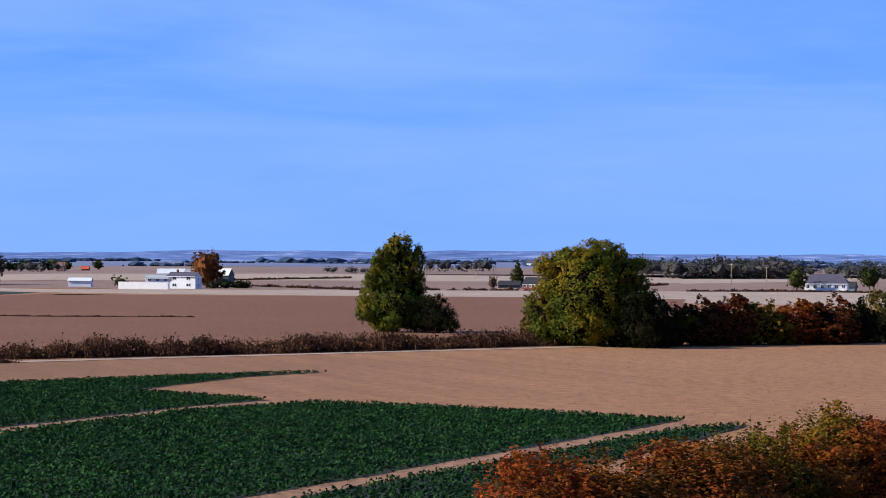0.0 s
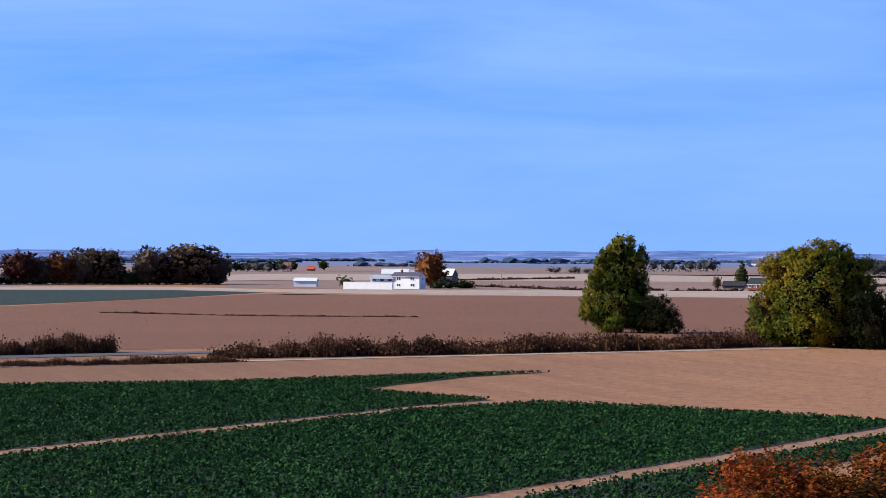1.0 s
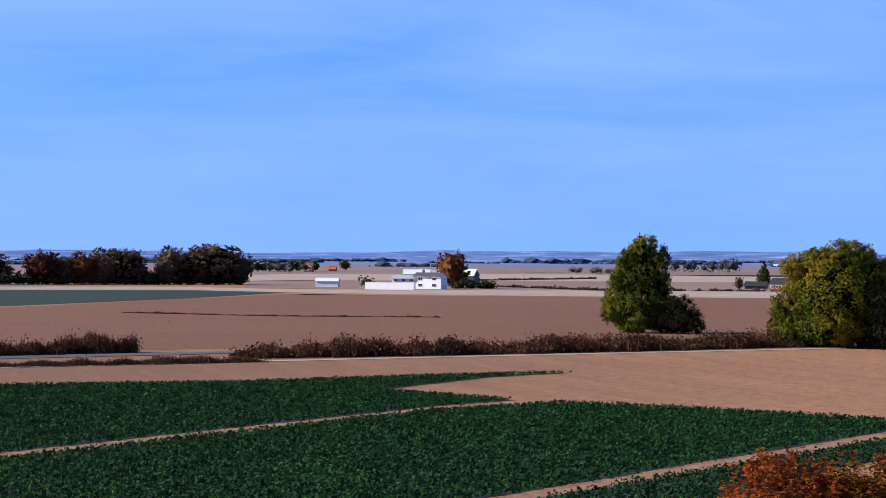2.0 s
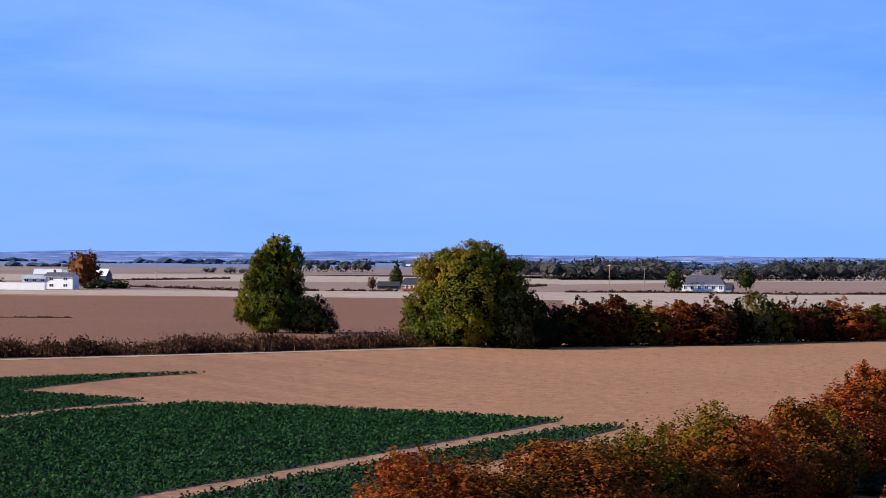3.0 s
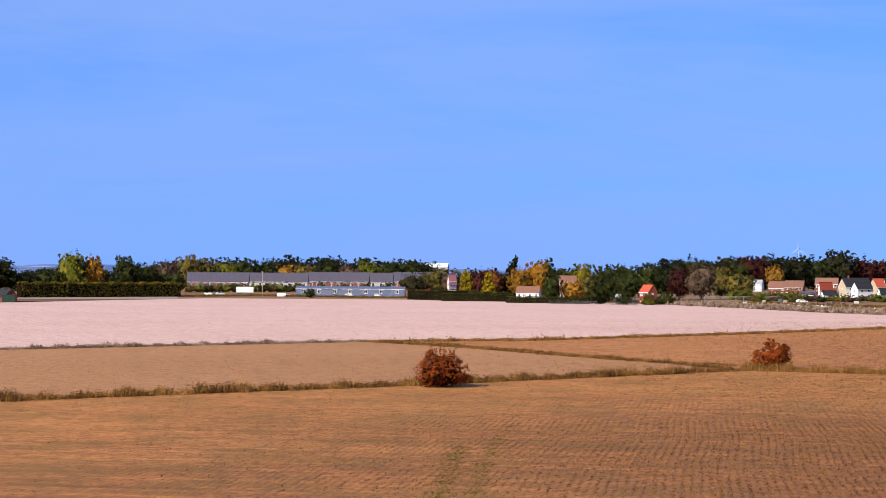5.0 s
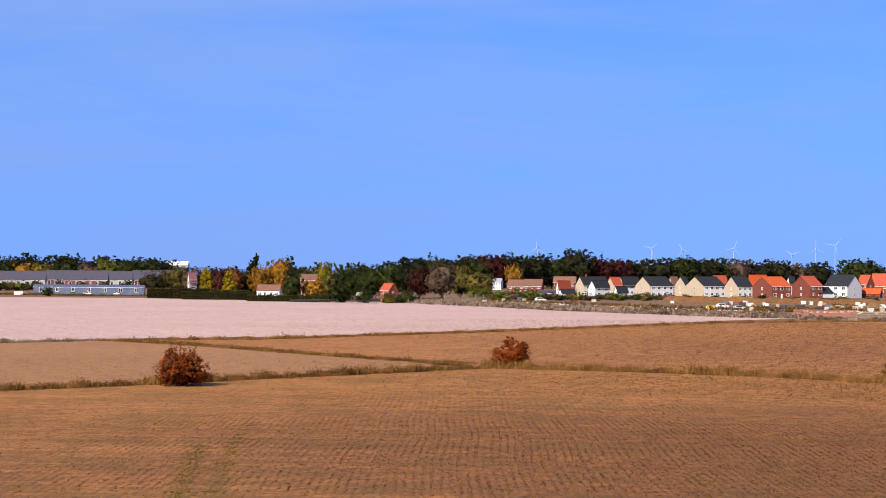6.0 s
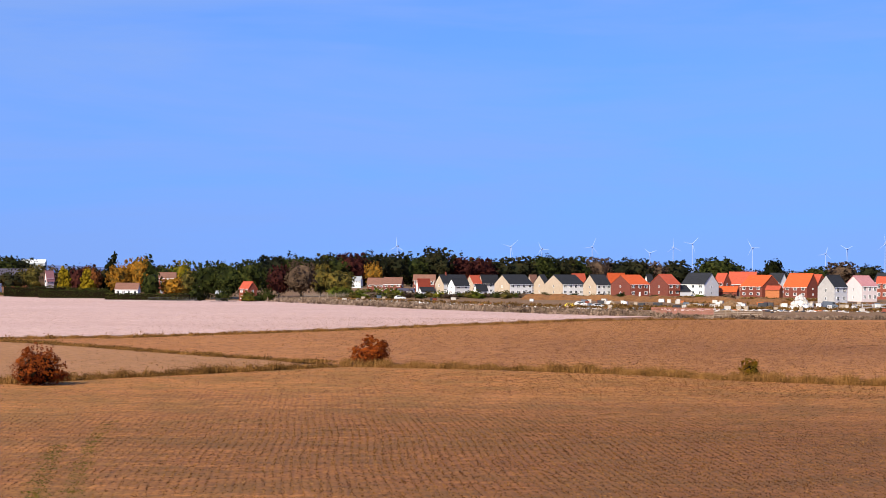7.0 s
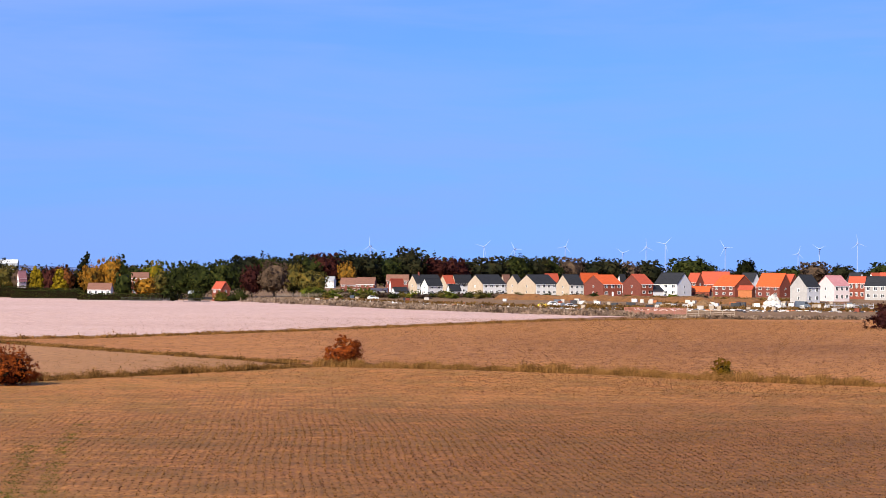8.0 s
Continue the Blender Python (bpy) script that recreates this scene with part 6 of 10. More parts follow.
tree(259.5, 479.2, 12.0, 12.0, "round", "mixed", "in a mixed autumn plantation", leaves=8500, leaf=0.019)
tree(265.6, 478.7, 12.1, 10.3, "round", "rustred", "in a mixed autumn plantation", leaves=4800, leaf=0.024)
tree(270.8, 483.3, 8.9, 7.5, "bush", "rustred", "in a mixed autumn plantation", leaves=2800, leaf=0.029)
tree(245.1, 535.1, 14.6, 9.9, "round", "dark", "in a mixed autumn plantation", leaves=4800, leaf=0.024)
tree(252.4, 534.7, 14.9, 12.0, "round", "mixed", "in a mixed autumn plantation", leaves=4800, leaf=0.024)
tree(264.2, 546.4, 16.8, 12.3, "round", "mixed", "in a mixed autumn plantation", leaves=4800, leaf=0.024)
tree(270.3, 546.1, 16.4, 12.3, "round", "mixed", "in a mixed autumn plantation", leaves=4800, leaf=0.024)
tree(276.4, 545.8, 16.4, 12.4, "round", "russet", "in a mixed autumn plantation", leaves=4800, leaf=0.024)
tree(282.6, 545.5, 15.9, 11.4, "round", "orange", "in a mixed autumn plantation", leaves=4800, leaf=0.024)
tree(287.3, 545.3, 16.1, 10.4, "round", "dark", "in a mixed autumn plantation", leaves=4800, leaf=0.024)
tree(294.3, 545.0, 16.0, 12.5, "round", "dark", "in a mixed autumn plantation", leaves=4800, leaf=0.024)
tree(299.0, 544.7, 14.6, 10.5, "round", "dark", "in a mixed autumn plantation", leaves=4800, leaf=0.024)
tree(215.6, 478.0, 5.1, 5.4, "bush", "mixed", "along the edge of a plantation", leaves=1500, leaf=0.037)
tree(218.9, 477.7, 5.1, 5.4, "bush", "olive", "along the edge of a plantation", leaves=1500, leaf=0.037)
tree(222.3, 477.4, 5.1, 5.4, "bush", "mixed", "along the edge of a plantation", leaves=1500, leaf=0.037)
tree(225.7, 477.1, 5.2, 5.4, "bush", "mixed", "along the edge of a plantation", leaves=1500, leaf=0.037)
tree(229.0, 476.8, 5.2, 5.4, "bush", "mixed", "along the edge of a plantation", leaves=1500, leaf=0.037)
tree(232.4, 476.5, 5.2, 5.4, "bush", "mixed", "along the edge of a plantation", leaves=1500, leaf=0.037)
tree(235.8, 476.2, 5.2, 5.4, "bush", "olive", "along the edge of a plantation", leaves=1500, leaf=0.037)
tree(239.2, 475.9, 5.2, 5.5, "bush", "mixed", "along the edge of a plantation", leaves=1500, leaf=0.037)
tree(242.7, 475.6, 5.2, 5.5, "bush", "mixed", "along the edge of a plantation", leaves=1500, leaf=0.037)
tree(246.1, 475.3, 5.2, 5.5, "bush", "orange", "along the edge of a plantation", leaves=1500, leaf=0.037)
tree(249.6, 475.0, 5.2, 5.5, "bush", "mixed", "along the edge of a plantation", leaves=1500, leaf=0.037)
tree(253.0, 474.7, 5.3, 5.5, "bush", "olive", "along the edge of a plantation", leaves=1500, leaf=0.037)
tree(256.5, 474.4, 5.3, 5.5, "bush", "mixed", "along the edge of a plantation", leaves=1500, leaf=0.037)
tree(260.0, 474.1, 5.3, 5.5, "bush", "mixed", "along the edge of a plantation", leaves=1500, leaf=0.037)
tree(263.5, 473.8, 5.3, 5.5, "bush", "russet", "along the edge of a plantation", leaves=1500, leaf=0.037)
tree(572.5, 999.0, 15.5, 13.5, "round", "olive", "in a village tree belt", leaves=2800, leaf=0.029)
tree(490.3, 854.1, 10.5, 12.4, "round", "orange", "in a village tree belt", leaves=2800, leaf=0.029)
tree(497.0, 853.2, 8.7, 9.4, "round", "yellow", "in a village tree belt", leaves=1500, leaf=0.037)
tree(428.5, 759.2, 7.1, 9.7, "bush", "dark", "in a village tree belt", leaves=1500, leaf=0.037)
tree(565.5, 957.2, 8.8, 18.6, "round", "dark", "in a village tree belt", leaves=2800, leaf=0.029)
tree(598.6, 997.6, 9.5, 13.0, "round", "dark", "in a village tree belt", leaves=1500, leaf=0.037)
tree(607.1, 997.2, 14.4, 9.8, "round", "brown", "in a village tree belt", leaves=1500, leaf=0.037)
tree(569.9, 917.0, 14.8, 10.2, "round", "brown", "in a village tree belt", leaves=2800, leaf=0.029)
tree(576.0, 916.4, 11.6, 12.1, "round", "dark", "in a village tree belt", leaves=1500, leaf=0.037)
tree(559.1, 880.5, 15.8, 10.5, "round", "dark", "in a village tree belt", leaves=2800, leaf=0.029)
tree(566.3, 879.7, 14.1, 9.9, "round", "olive", "in a village tree belt", leaves=2800, leaf=0.029)
tree(572.5, 879.0, 14.4, 10.5, "round", "brown", "in a village tree belt", leaves=2800, leaf=0.029)
tree(556.7, 845.4, 9.9, 7.9, "round", "yellow", "in a village tree belt", leaves=1500, leaf=0.037)
tree(583.8, 877.8, 14.2, 12.9, "round", "olive", "in a village tree belt", leaves=2800, leaf=0.029)
tree(670.4, 993.9, 13.4, 13.4, "round", "olive", "in a village tree belt", leaves=2800, leaf=0.029)
tree(748.7, 1090.9, 11.7, 16.2, "round", "brown", "in a village tree belt", leaves=1500, leaf=0.037)
tree(549.6, 781.2, 17.5, 23.5, "round", "orange", "in a village tree belt", leaves=4800, leaf=0.024)
tree(563.5, 810.9, 12.6, 13.8, "round", "olive", "in a village tree belt", leaves=2800, leaf=0.029)
tree(558.9, 779.7, 8.9, 15.0, "round", "orange", "in a village tree belt", leaves=2800, leaf=0.029)
tree(643.5, 890.3, 15.3, 13.5, "round", "dark", "in a village tree belt", leaves=2800, leaf=0.029)
tree(656.2, 889.0, 20.6, 17.3, "round", "dark", "in a village tree belt", leaves=4800, leaf=0.024)
tree(613.2, 838.0, 10.4, 14.5, "round", "olive", "in a village tree belt", leaves=2800, leaf=0.029)
tree(629.7, 835.9, 12.9, 12.9, "round", "dark", "in a village tree belt", leaves=2800, leaf=0.029)
tree(693.7, 905.4, 18.8, 26.7, "round", "dark", "in a village tree belt", leaves=4800, leaf=0.024)
tree(584.2, 775.5, 6.1, 10.8, "bush", "brown", "in a village tree belt", leaves=1500, leaf=0.037)
tree(710.9, 903.8, 12.3, 16.0, "round", "dark", "in a village tree belt", leaves=2800, leaf=0.029)
tree(723.7, 902.6, 12.9, 16.1, "round", "dark", "in a village tree belt", leaves=2800, leaf=0.029)
tree(736.6, 901.4, 21.9, 16.9, "round", "green", "in a village tree belt", leaves=2800, leaf=0.029)
tree(748.0, 900.3, 19.9, 15.0, "round", "orange", "in a village tree belt", leaves=2800, leaf=0.029)
tree(757.9, 899.4, 12.0, 16.4, "round", "dark", "in a village tree belt", leaves=2800, leaf=0.029)
tree(803.2, 939.8, 19.6, 15.9, "round", "dark", "in a village tree belt", leaves=2800, leaf=0.029)
tree(813.9, 939.0, 15.6, 17.3, "round", "dark", "in a village tree belt", leaves=2800, leaf=0.029)
tree(868.7, 983.7, 18.0, 18.3, "round", "brown", "in a village tree belt", leaves=2800, leaf=0.029)
tree(1006.6, 1120.3, 22.4, 19.3, "round", "olive", "in a village tree belt", leaves=2800, leaf=0.029)
tree(1019.9, 1120.4, 20.1, 21.1, "round", "olive", "in a village tree belt", leaves=2800, leaf=0.029)
tree(1039.2, 1120.6, 18.8, 21.3, "round", "green", "in a village tree belt", leaves=2800, leaf=0.029)
tree(1056.3, 1120.7, 20.8, 21.5, "round", "dark", "in a village tree belt", leaves=2800, leaf=0.029)
tree(1073.6, 1120.9, 19.1, 21.7, "round", "dark", "in a village tree belt", leaves=2800, leaf=0.029)
tree(1194.9, 1227.6, 17.1, 21.0, "round", "orange", "in a village tree belt", leaves=1500, leaf=0.037)
tree(1215.3, 1228.6, 17.7, 21.2, "round", "olive", "in a village tree belt", leaves=2800, leaf=0.029)
tree(1241.9, 1229.9, 19.5, 18.5, "round", "dark", "in a village tree belt", leaves=1500, leaf=0.037)
tree(1350.9, 1316.6, 18.4, 23.2, "round", "brown", "in a village tree belt", leaves=1500, leaf=0.037)
tree(1374.7, 1318.4, 20.4, 25.5, "round", "green", "in a village tree belt", leaves=2800, leaf=0.029)
tree(1398.8, 1320.3, 21.0, 26.8, "round", "dark", "in a village tree belt", leaves=2800, leaf=0.029)
tree(1423.3, 1322.2, 20.3, 29.3, "round", "dark", "in a village tree belt", leaves=2800, leaf=0.029)
tree(970.8, 879.5, 14.6, 18.3, "round", "olive", "in a village tree belt", leaves=2800, leaf=0.029)
tree(935.7, 838.2, 13.4, 12.6, "round", "brown", "in a village tree belt", leaves=1500, leaf=0.037)
tree(790.8, 795.8, 5.0, 6.9, "bush", "dark", "in a village tree belt", leaves=700, leaf=0.050)
hedge_run(456.0, 754.0, 503.4, 745.2, 2.7, 2.0, L_DARK, "long clipped dark green field-side hedge")
hedge_run(379.8, 672.9, 420.9, 721.8, 1.7, 2.4, L_DARK, "rough dark hedge along a lane")
hedge_run(420.9, 721.8, 471.4, 779.4, 1.8, 2.4, L_OLIVE, "rough olive hedge along a lane")
hedge_run(652.1, 833.0, 749.0, 839.5, 6.3, 3.5, L_YHEDGE, "tall yellowing hedge beside a field margin", leaf=0.42, dense=110)
tree(739.4, 944.5, 11.2, 12.3, "round", "dark", "in a dark tree belt", leaves=1500, leaf=0.037)
tree(749.5, 943.7, 11.2, 12.3, "round", "dark", "in a dark tree belt", leaves=1500, leaf=0.037)
tree(759.6, 943.0, 11.3, 12.4, "round", "dark", "in a dark tree belt", leaves=1500, leaf=0.037)
tree(769.9, 942.2, 11.3, 12.5, "round", "dark", "in a dark tree belt", leaves=1500, leaf=0.037)
tree(780.3, 941.5, 11.4, 12.5, "round", "dark", "in a dark tree belt", leaves=1500, leaf=0.037)
tree(790.8, 940.7, 11.4, 12.6, "round", "dark", "in a dark tree belt", leaves=1500, leaf=0.037)
tree(801.4, 939.9, 11.5, 12.6, "round", "dark", "in a dark tree belt", leaves=1500, leaf=0.037)
tree(812.1, 939.1, 11.5, 12.7, "round", "dark", "in a dark tree belt", leaves=1500, leaf=0.037)
tree(822.9, 938.3, 11.6, 12.8, "round", "dark", "in a dark tree belt", leaves=1500, leaf=0.037)
tree(833.8, 937.5, 11.7, 12.8, "round", "dark", "in a dark tree belt", leaves=1500, leaf=0.037)
hedge_run(781.6, 726.0, 800.1, 706.0, 4.5, 2.5, L_DARK, "clipped dark green garden hedge")
hedge_run(800.1, 706.0, 806.1, 688.5, 3.7, 2.5, L_DARK, "clipped dark green garden hedge")
tree(907.0, 1007.6, 6.0, 9.5, "bush", "olive", "in front of a slate-roofed terrace", leaves=700, leaf=0.050)
tree(913.5, 1007.3, 6.0, 9.5, "bush", "green", "in front of a slate-roofed terrace", leaves=700, leaf=0.050)
tree(920.1, 1007.0, 6.0, 9.5, "bush", "dark", "in front of a slate-roofed terrace", leaves=700, leaf=0.050)
tree(926.7, 1006.8, 6.0, 9.5, "bush", "olive", "in front of a slate-roofed terrace", leaves=700, leaf=0.050)
tree(933.4, 1006.5, 6.1, 9.6, "bush", "green", "in front of a slate-roofed terrace", leaves=700, leaf=0.050)
tree(940.1, 1006.2, 6.1, 9.6, "bush", "dark", "in front of a slate-roofed terrace", leaves=700, leaf=0.050)
tree(946.8, 1006.0, 6.1, 9.6, "bush", "olive", "in front of a slate-roofed terrace", leaves=700, leaf=0.050)
tree(953.6, 1005.7, 6.1, 9.7, "bush", "green", "in front of a slate-roofed terrace", leaves=700, leaf=0.050)
tree(960.4, 1005.4, 6.1, 9.7, "bush", "dark", "in front of a slate-roofed terrace", leaves=700, leaf=0.050)
tree(967.2, 1005.1, 6.2, 9.7, "bush", "olive", "in front of a slate-roofed terrace", leaves=700, leaf=0.050)
tree(974.1, 1004.8, 6.2, 9.8, "bush", "green", "in front of a slate-roofed terrace", leaves=700, leaf=0.050)
tree(981.0, 1004.6, 6.2, 9.8, "bush", "dark", "in front of a slate-roofed terrace", leaves=700, leaf=0.050)
tree(988.0, 1004.3, 6.2, 9.8, "bush", "olive", "in front of a slate-roofed terrace", leaves=700, leaf=0.050)
tree(1015.3, 1031.1, 6.7, 8.7, "bush", "dark", "in front of a slate-roofed terrace", leaves=700, leaf=0.050)
tree(1033.6, 1030.6, 6.8, 8.8, "bush", "dark", "in front of a slate-roofed terrace", leaves=700, leaf=0.050)
tree(1052.2, 1030.1, 6.8, 8.9, "bush", "dark", "in front of a slate-roofed terrace", leaves=700, leaf=0.050)
tree(1071.0, 1029.5, 6.9, 9.0, "bush", "dark", "in front of a slate-roofed terrace", leaves=700, leaf=0.050)
tree(1090.1, 1029.0, 7.0, 9.1, "bush", "dark", "in front of a slate-roofed terrace", leaves=700, leaf=0.050)
tree(569.5, 793.7, 3.9, 6.8, "bush", "thorngreen", "in a field-side hedge", leaves=700, leaf=0.050)
tree(574.0, 793.0, 4.3, 6.8, "bush", "thorngreen", "in a field-side hedge", leaves=700, leaf=0.050)
tree(578.6, 792.3, 3.0, 6.8, "bush", "thorngreen", "in a field-side hedge", leaves=700, leaf=0.050)
tree(583.2, 791.6, 3.4, 6.9, "bush", "thorngreen", "in a field-side hedge", leaves=700, leaf=0.050)
tree(587.8, 790.9, 3.9, 6.9, "bush", "thorngreen", "in a field-side hedge", leaves=700, leaf=0.050)
tree(592.4, 790.2, 4.4, 6.9, "bush", "thorngreen", "in a field-side hedge", leaves=700, leaf=0.050)
tree(597.0, 789.5, 3.0, 6.9, "bush", "thorngreen", "in a field-side hedge", leaves=700, leaf=0.050)
tree(601.7, 788.7, 3.5, 6.9, "bush", "thorngreen", "in a field-side hedge", leaves=700, leaf=0.050)
tree(606.3, 788.0, 3.9, 6.9, "bush", "thorngreen", "in a field-side hedge", leaves=700, leaf=0.050)
tree(611.0, 787.3, 4.4, 7.0, "bush", "thorngreen", "in a field-side hedge", leaves=700, leaf=0.050)
tree(814.3, 720.9, 13.8, 8.4, "column", "yellow", "in village gardens", leaves=1500, leaf=0.037)
tree(837.4, 732.9, 14.0, 10.1, "round", "red", "in village gardens", leaves=1500, leaf=0.037)
tree(824.9, 716.5, 12.6, 8.4, "column", "yellow", "in village gardens", leaves=1500, leaf=0.037)
tree(919.1, 795.7, 14.7, 14.0, "round", "russet", "in village gardens", leaves=1500, leaf=0.037)
tree(930.5, 791.6, 21.5, 15.0, "cone", "deep", "in village gardens", leaves=2800, leaf=0.029)
tree(893.9, 756.3, 15.2, 13.8, "round", "orange", "in village gardens", leaves=2800, leaf=0.029)
tree(902.8, 752.9, 18.9, 13.8, "round", "orange", "in village gardens", leaves=2800, leaf=0.029)
tree(948.3, 785.4, 20.0, 13.0, "round", "dark", "in village gardens", leaves=1500, leaf=0.037)
tree(790.1, 651.0, 12.1, 9.9, "round", "dark", "in village gardens", leaves=1500, leaf=0.037)
tree(798.6, 647.0, 9.6, 12.0, "round", "orange", "in village gardens", leaves=1500, leaf=0.037)
tree(958.3, 781.9, 15.0, 16.5, "round", "brown", "in village gardens", leaves=2800, leaf=0.029)
tree(821.4, 656.2, 12.2, 12.9, "round", "olive", "in village gardens", leaves=2800, leaf=0.029)
tree(926.8, 743.9, 17.1, 15.9, "round", "turn", "in village gardens", leaves=2800, leaf=0.029)
tree(788.7, 619.7, 15.2, 15.0, "round", "dark", "in village gardens", z=0.39, leaves=2800, leaf=0.029)
tree(786.5, 607.8, 16.2, 15.9, "round", "dark", "in village gardens", z=0.32, leaves=2800, leaf=0.029)
tree(791.2, 600.8, 16.6, 15.9, "round", "dark", "in village gardens", z=0.38, leaves=2800, leaf=0.029)
tree(794.2, 630.0, 7.1, 10.8, "bush", "dark", "in village gardens", leaves=1500, leaf=0.037)
tree(765.6, 572.2, 6.0, 7.7, "bush", "dark", "in village gardens", leaves=1500, leaf=0.037)
tree(820.2, 607.1, 14.2, 12.0, "round", "red", "in village gardens", z=1.08, leaves=2800, leaf=0.029)
tree(821.6, 596.5, 15.6, 14.7, "round", "brown", "in village gardens", z=1.20, leaves=2800, leaf=0.029)
tree(842.9, 602.1, 14.0, 11.1, "round", "olive", "in village gardens", z=1.50, leaves=2800, leaf=0.029)
tree(845.8, 597.8, 11.8, 11.1, "round", "olive", "in village gardens", z=1.54, leaves=1500, leaf=0.037)
tree(867.2, 606.9, 10.8, 11.3, "round", "olive", "in village gardens", z=1.82, leaves=1500, leaf=0.037)
tree(1129.9, 770.2, 15.9, 13.2, "round", "orange", "in village gardens", z=2.00, leaves=1500, leaf=0.037)
hedge_run(758.4, 684.7, 774.0, 658.4, 3.3, 2.5, L_DARK, "clipped dark green garden hedge")
tree(827.3, 584.7, 5.4, 6.1, "bush", "green", "in village gardens", z=1.31, leaves=700, leaf=0.050)
tree(828.8, 581.1, 5.2, 6.1, "bush", "green", "in village gardens", z=1.34, leaves=700, leaf=0.050)
tree(830.5, 577.7, 4.9, 6.1, "bush", "green", "in village gardens", z=1.38, leaves=700, leaf=0.050)
tree(832.4, 574.5, 4.7, 6.1, "bush", "green", "in village gardens", z=1.40, leaves=700, leaf=0.050)
tree(834.5, 571.3, 4.5, 6.1, "bush", "green", "in village gardens", z=1.43, leaves=700, leaf=0.050)
tree(836.7, 568.3, 5.4, 6.1, "bush", "green", "in village gardens", z=1.45, leaves=700, leaf=0.050)
tree(839.2, 565.4, 5.2, 6.1, "bush", "green", "in village gardens", z=1.48, leaves=700, leaf=0.050)
tree(841.7, 562.6, 4.9, 6.1, "bush", "green", "in village gardens", z=1.50, leaves=700, leaf=0.050)
tree(820.6, 574.3, 4.0, 6.5, "bush", "dark", "in new estate gardens", z=1.23, leaves=700, leaf=0.050)
tree(812.0, 563.5, 3.0, 7.4, "bush", "olive", "in new estate gardens", z=1.18, leaves=700, leaf=0.050)
tree(804.6, 553.7, 3.6, 8.2, "bush", "green", "in new estate gardens", z=1.11, leaves=700, leaf=0.050)
tree(825.6, 563.3, 3.7, 9.3, "bush", "brown", "in new estate gardens", z=1.34, leaves=700, leaf=0.050)
tree(817.8, 553.3, 2.8, 6.4, "bush", "dark", "in new estate gardens", z=1.27, leaves=700, leaf=0.050)
tree(810.0, 543.3, 3.4, 7.3, "bush", "olive", "in new estate gardens", z=1.21, leaves=700, leaf=0.050)
tree(832.4, 553.6, 3.5, 8.4, "bush", "green", "in new estate gardens", z=1.42, leaves=700, leaf=0.050)
tree(824.1, 543.4, 4.1, 9.2, "bush", "brown", "in new estate gardens", z=1.36, leaves=700, leaf=0.050)
tree(816.8, 534.0, 3.2, 6.4, "bush", "dark", "in new estate gardens", z=1.29, leaves=700, leaf=0.050)
tree(840.1, 544.5, 3.3, 7.5, "bush", "olive", "in new estate gardens", z=1.49, leaves=700, leaf=0.050)
tree(832.3, 534.7, 3.9, 8.3, "bush", "green", "in new estate gardens", z=1.42, leaves=700, leaf=0.050)
tree(824.5, 525.2, 3.0, 9.1, "bush", "brown", "in new estate gardens", z=1.35, leaves=700, leaf=0.050)
tree(850.3, 536.9, 3.0, 6.5, "bush", "dark", "in new estate gardens", z=1.53, leaves=700, leaf=0.050)
tree(842.0, 527.0, 3.7, 7.4, "bush", "olive", "in new estate gardens", z=1.46, leaves=700, leaf=0.050)
tree(833.9, 517.4, 4.3, 8.2, "bush", "green", "in new estate gardens", z=1.39, leaves=700, leaf=0.050)
tree(860.0, 528.8, 2.8, 9.4, "bush", "brown", "in new estate gardens", z=1.57, leaves=700, leaf=0.050)
tree(851.3, 518.9, 3.5, 6.5, "bush", "dark", "in new estate gardens", z=1.51, leaves=700, leaf=0.050)
tree(842.8, 509.1, 4.1, 7.3, "bush", "olive", "in new estate gardens", z=1.44, leaves=700, leaf=0.050)
tree(869.1, 520.3, 2.6, 8.5, "bush", "green", "in new estate gardens", z=1.63, leaves=700, leaf=0.050)
tree(860.9, 510.9, 3.3, 9.3, "bush", "brown", "in new estate gardens", z=1.55, leaves=700, leaf=0.050)
tree(852.1, 501.0, 2.8, 4.6, "bush", "dark", "in new estate gardens", z=1.49, leaves=700, leaf=0.050)
tree(879.6, 512.6, 2.8, 5.7, "bush", "olive", "in new estate gardens", z=1.66, leaves=700, leaf=0.050)
tree(871.0, 503.0, 1.9, 6.5, "bush", "green", "in new estate gardens", z=1.59, leaves=700, leaf=0.050)
tree(861.8, 493.1, 2.5, 7.4, "bush", "brown", "in new estate gardens", z=1.53, leaves=700, leaf=0.050)
tree(890.6, 505.0, 2.6, 4.8, "bush", "dark", "in new estate gardens", z=1.70, leaves=700, leaf=0.050)
tree(881.0, 494.9, 1.6, 5.6, "bush", "olive", "in new estate gardens", z=1.64, leaves=700, leaf=0.050)
tree(871.6, 485.2, 2.3, 6.5, "bush", "green", "in new estate gardens", z=1.57, leaves=700, leaf=0.050)
tree(901.4, 497.1, 2.4, 7.7, "bush", "brown", "in new estate gardens", z=1.74, leaves=700, leaf=0.050)
tree(894.2, 484.8, 3.1, 4.7, "bush", "dark", "in new estate gardens", z=1.69, leaves=700, leaf=0.050)
tree(894.5, 469.0, 2.1, 5.6, "bush", "olive", "in new estate gardens", z=1.64, leaves=700, leaf=0.050)
tree(938.8, 470.3, 2.2, 6.8, "bush", "green", "in new estate gardens", z=1.86, leaves=700, leaf=0.050)
tree(936.0, 455.5, 2.9, 7.7, "bush", "brown", "in new estate gardens", z=1.81, leaves=700, leaf=0.050)
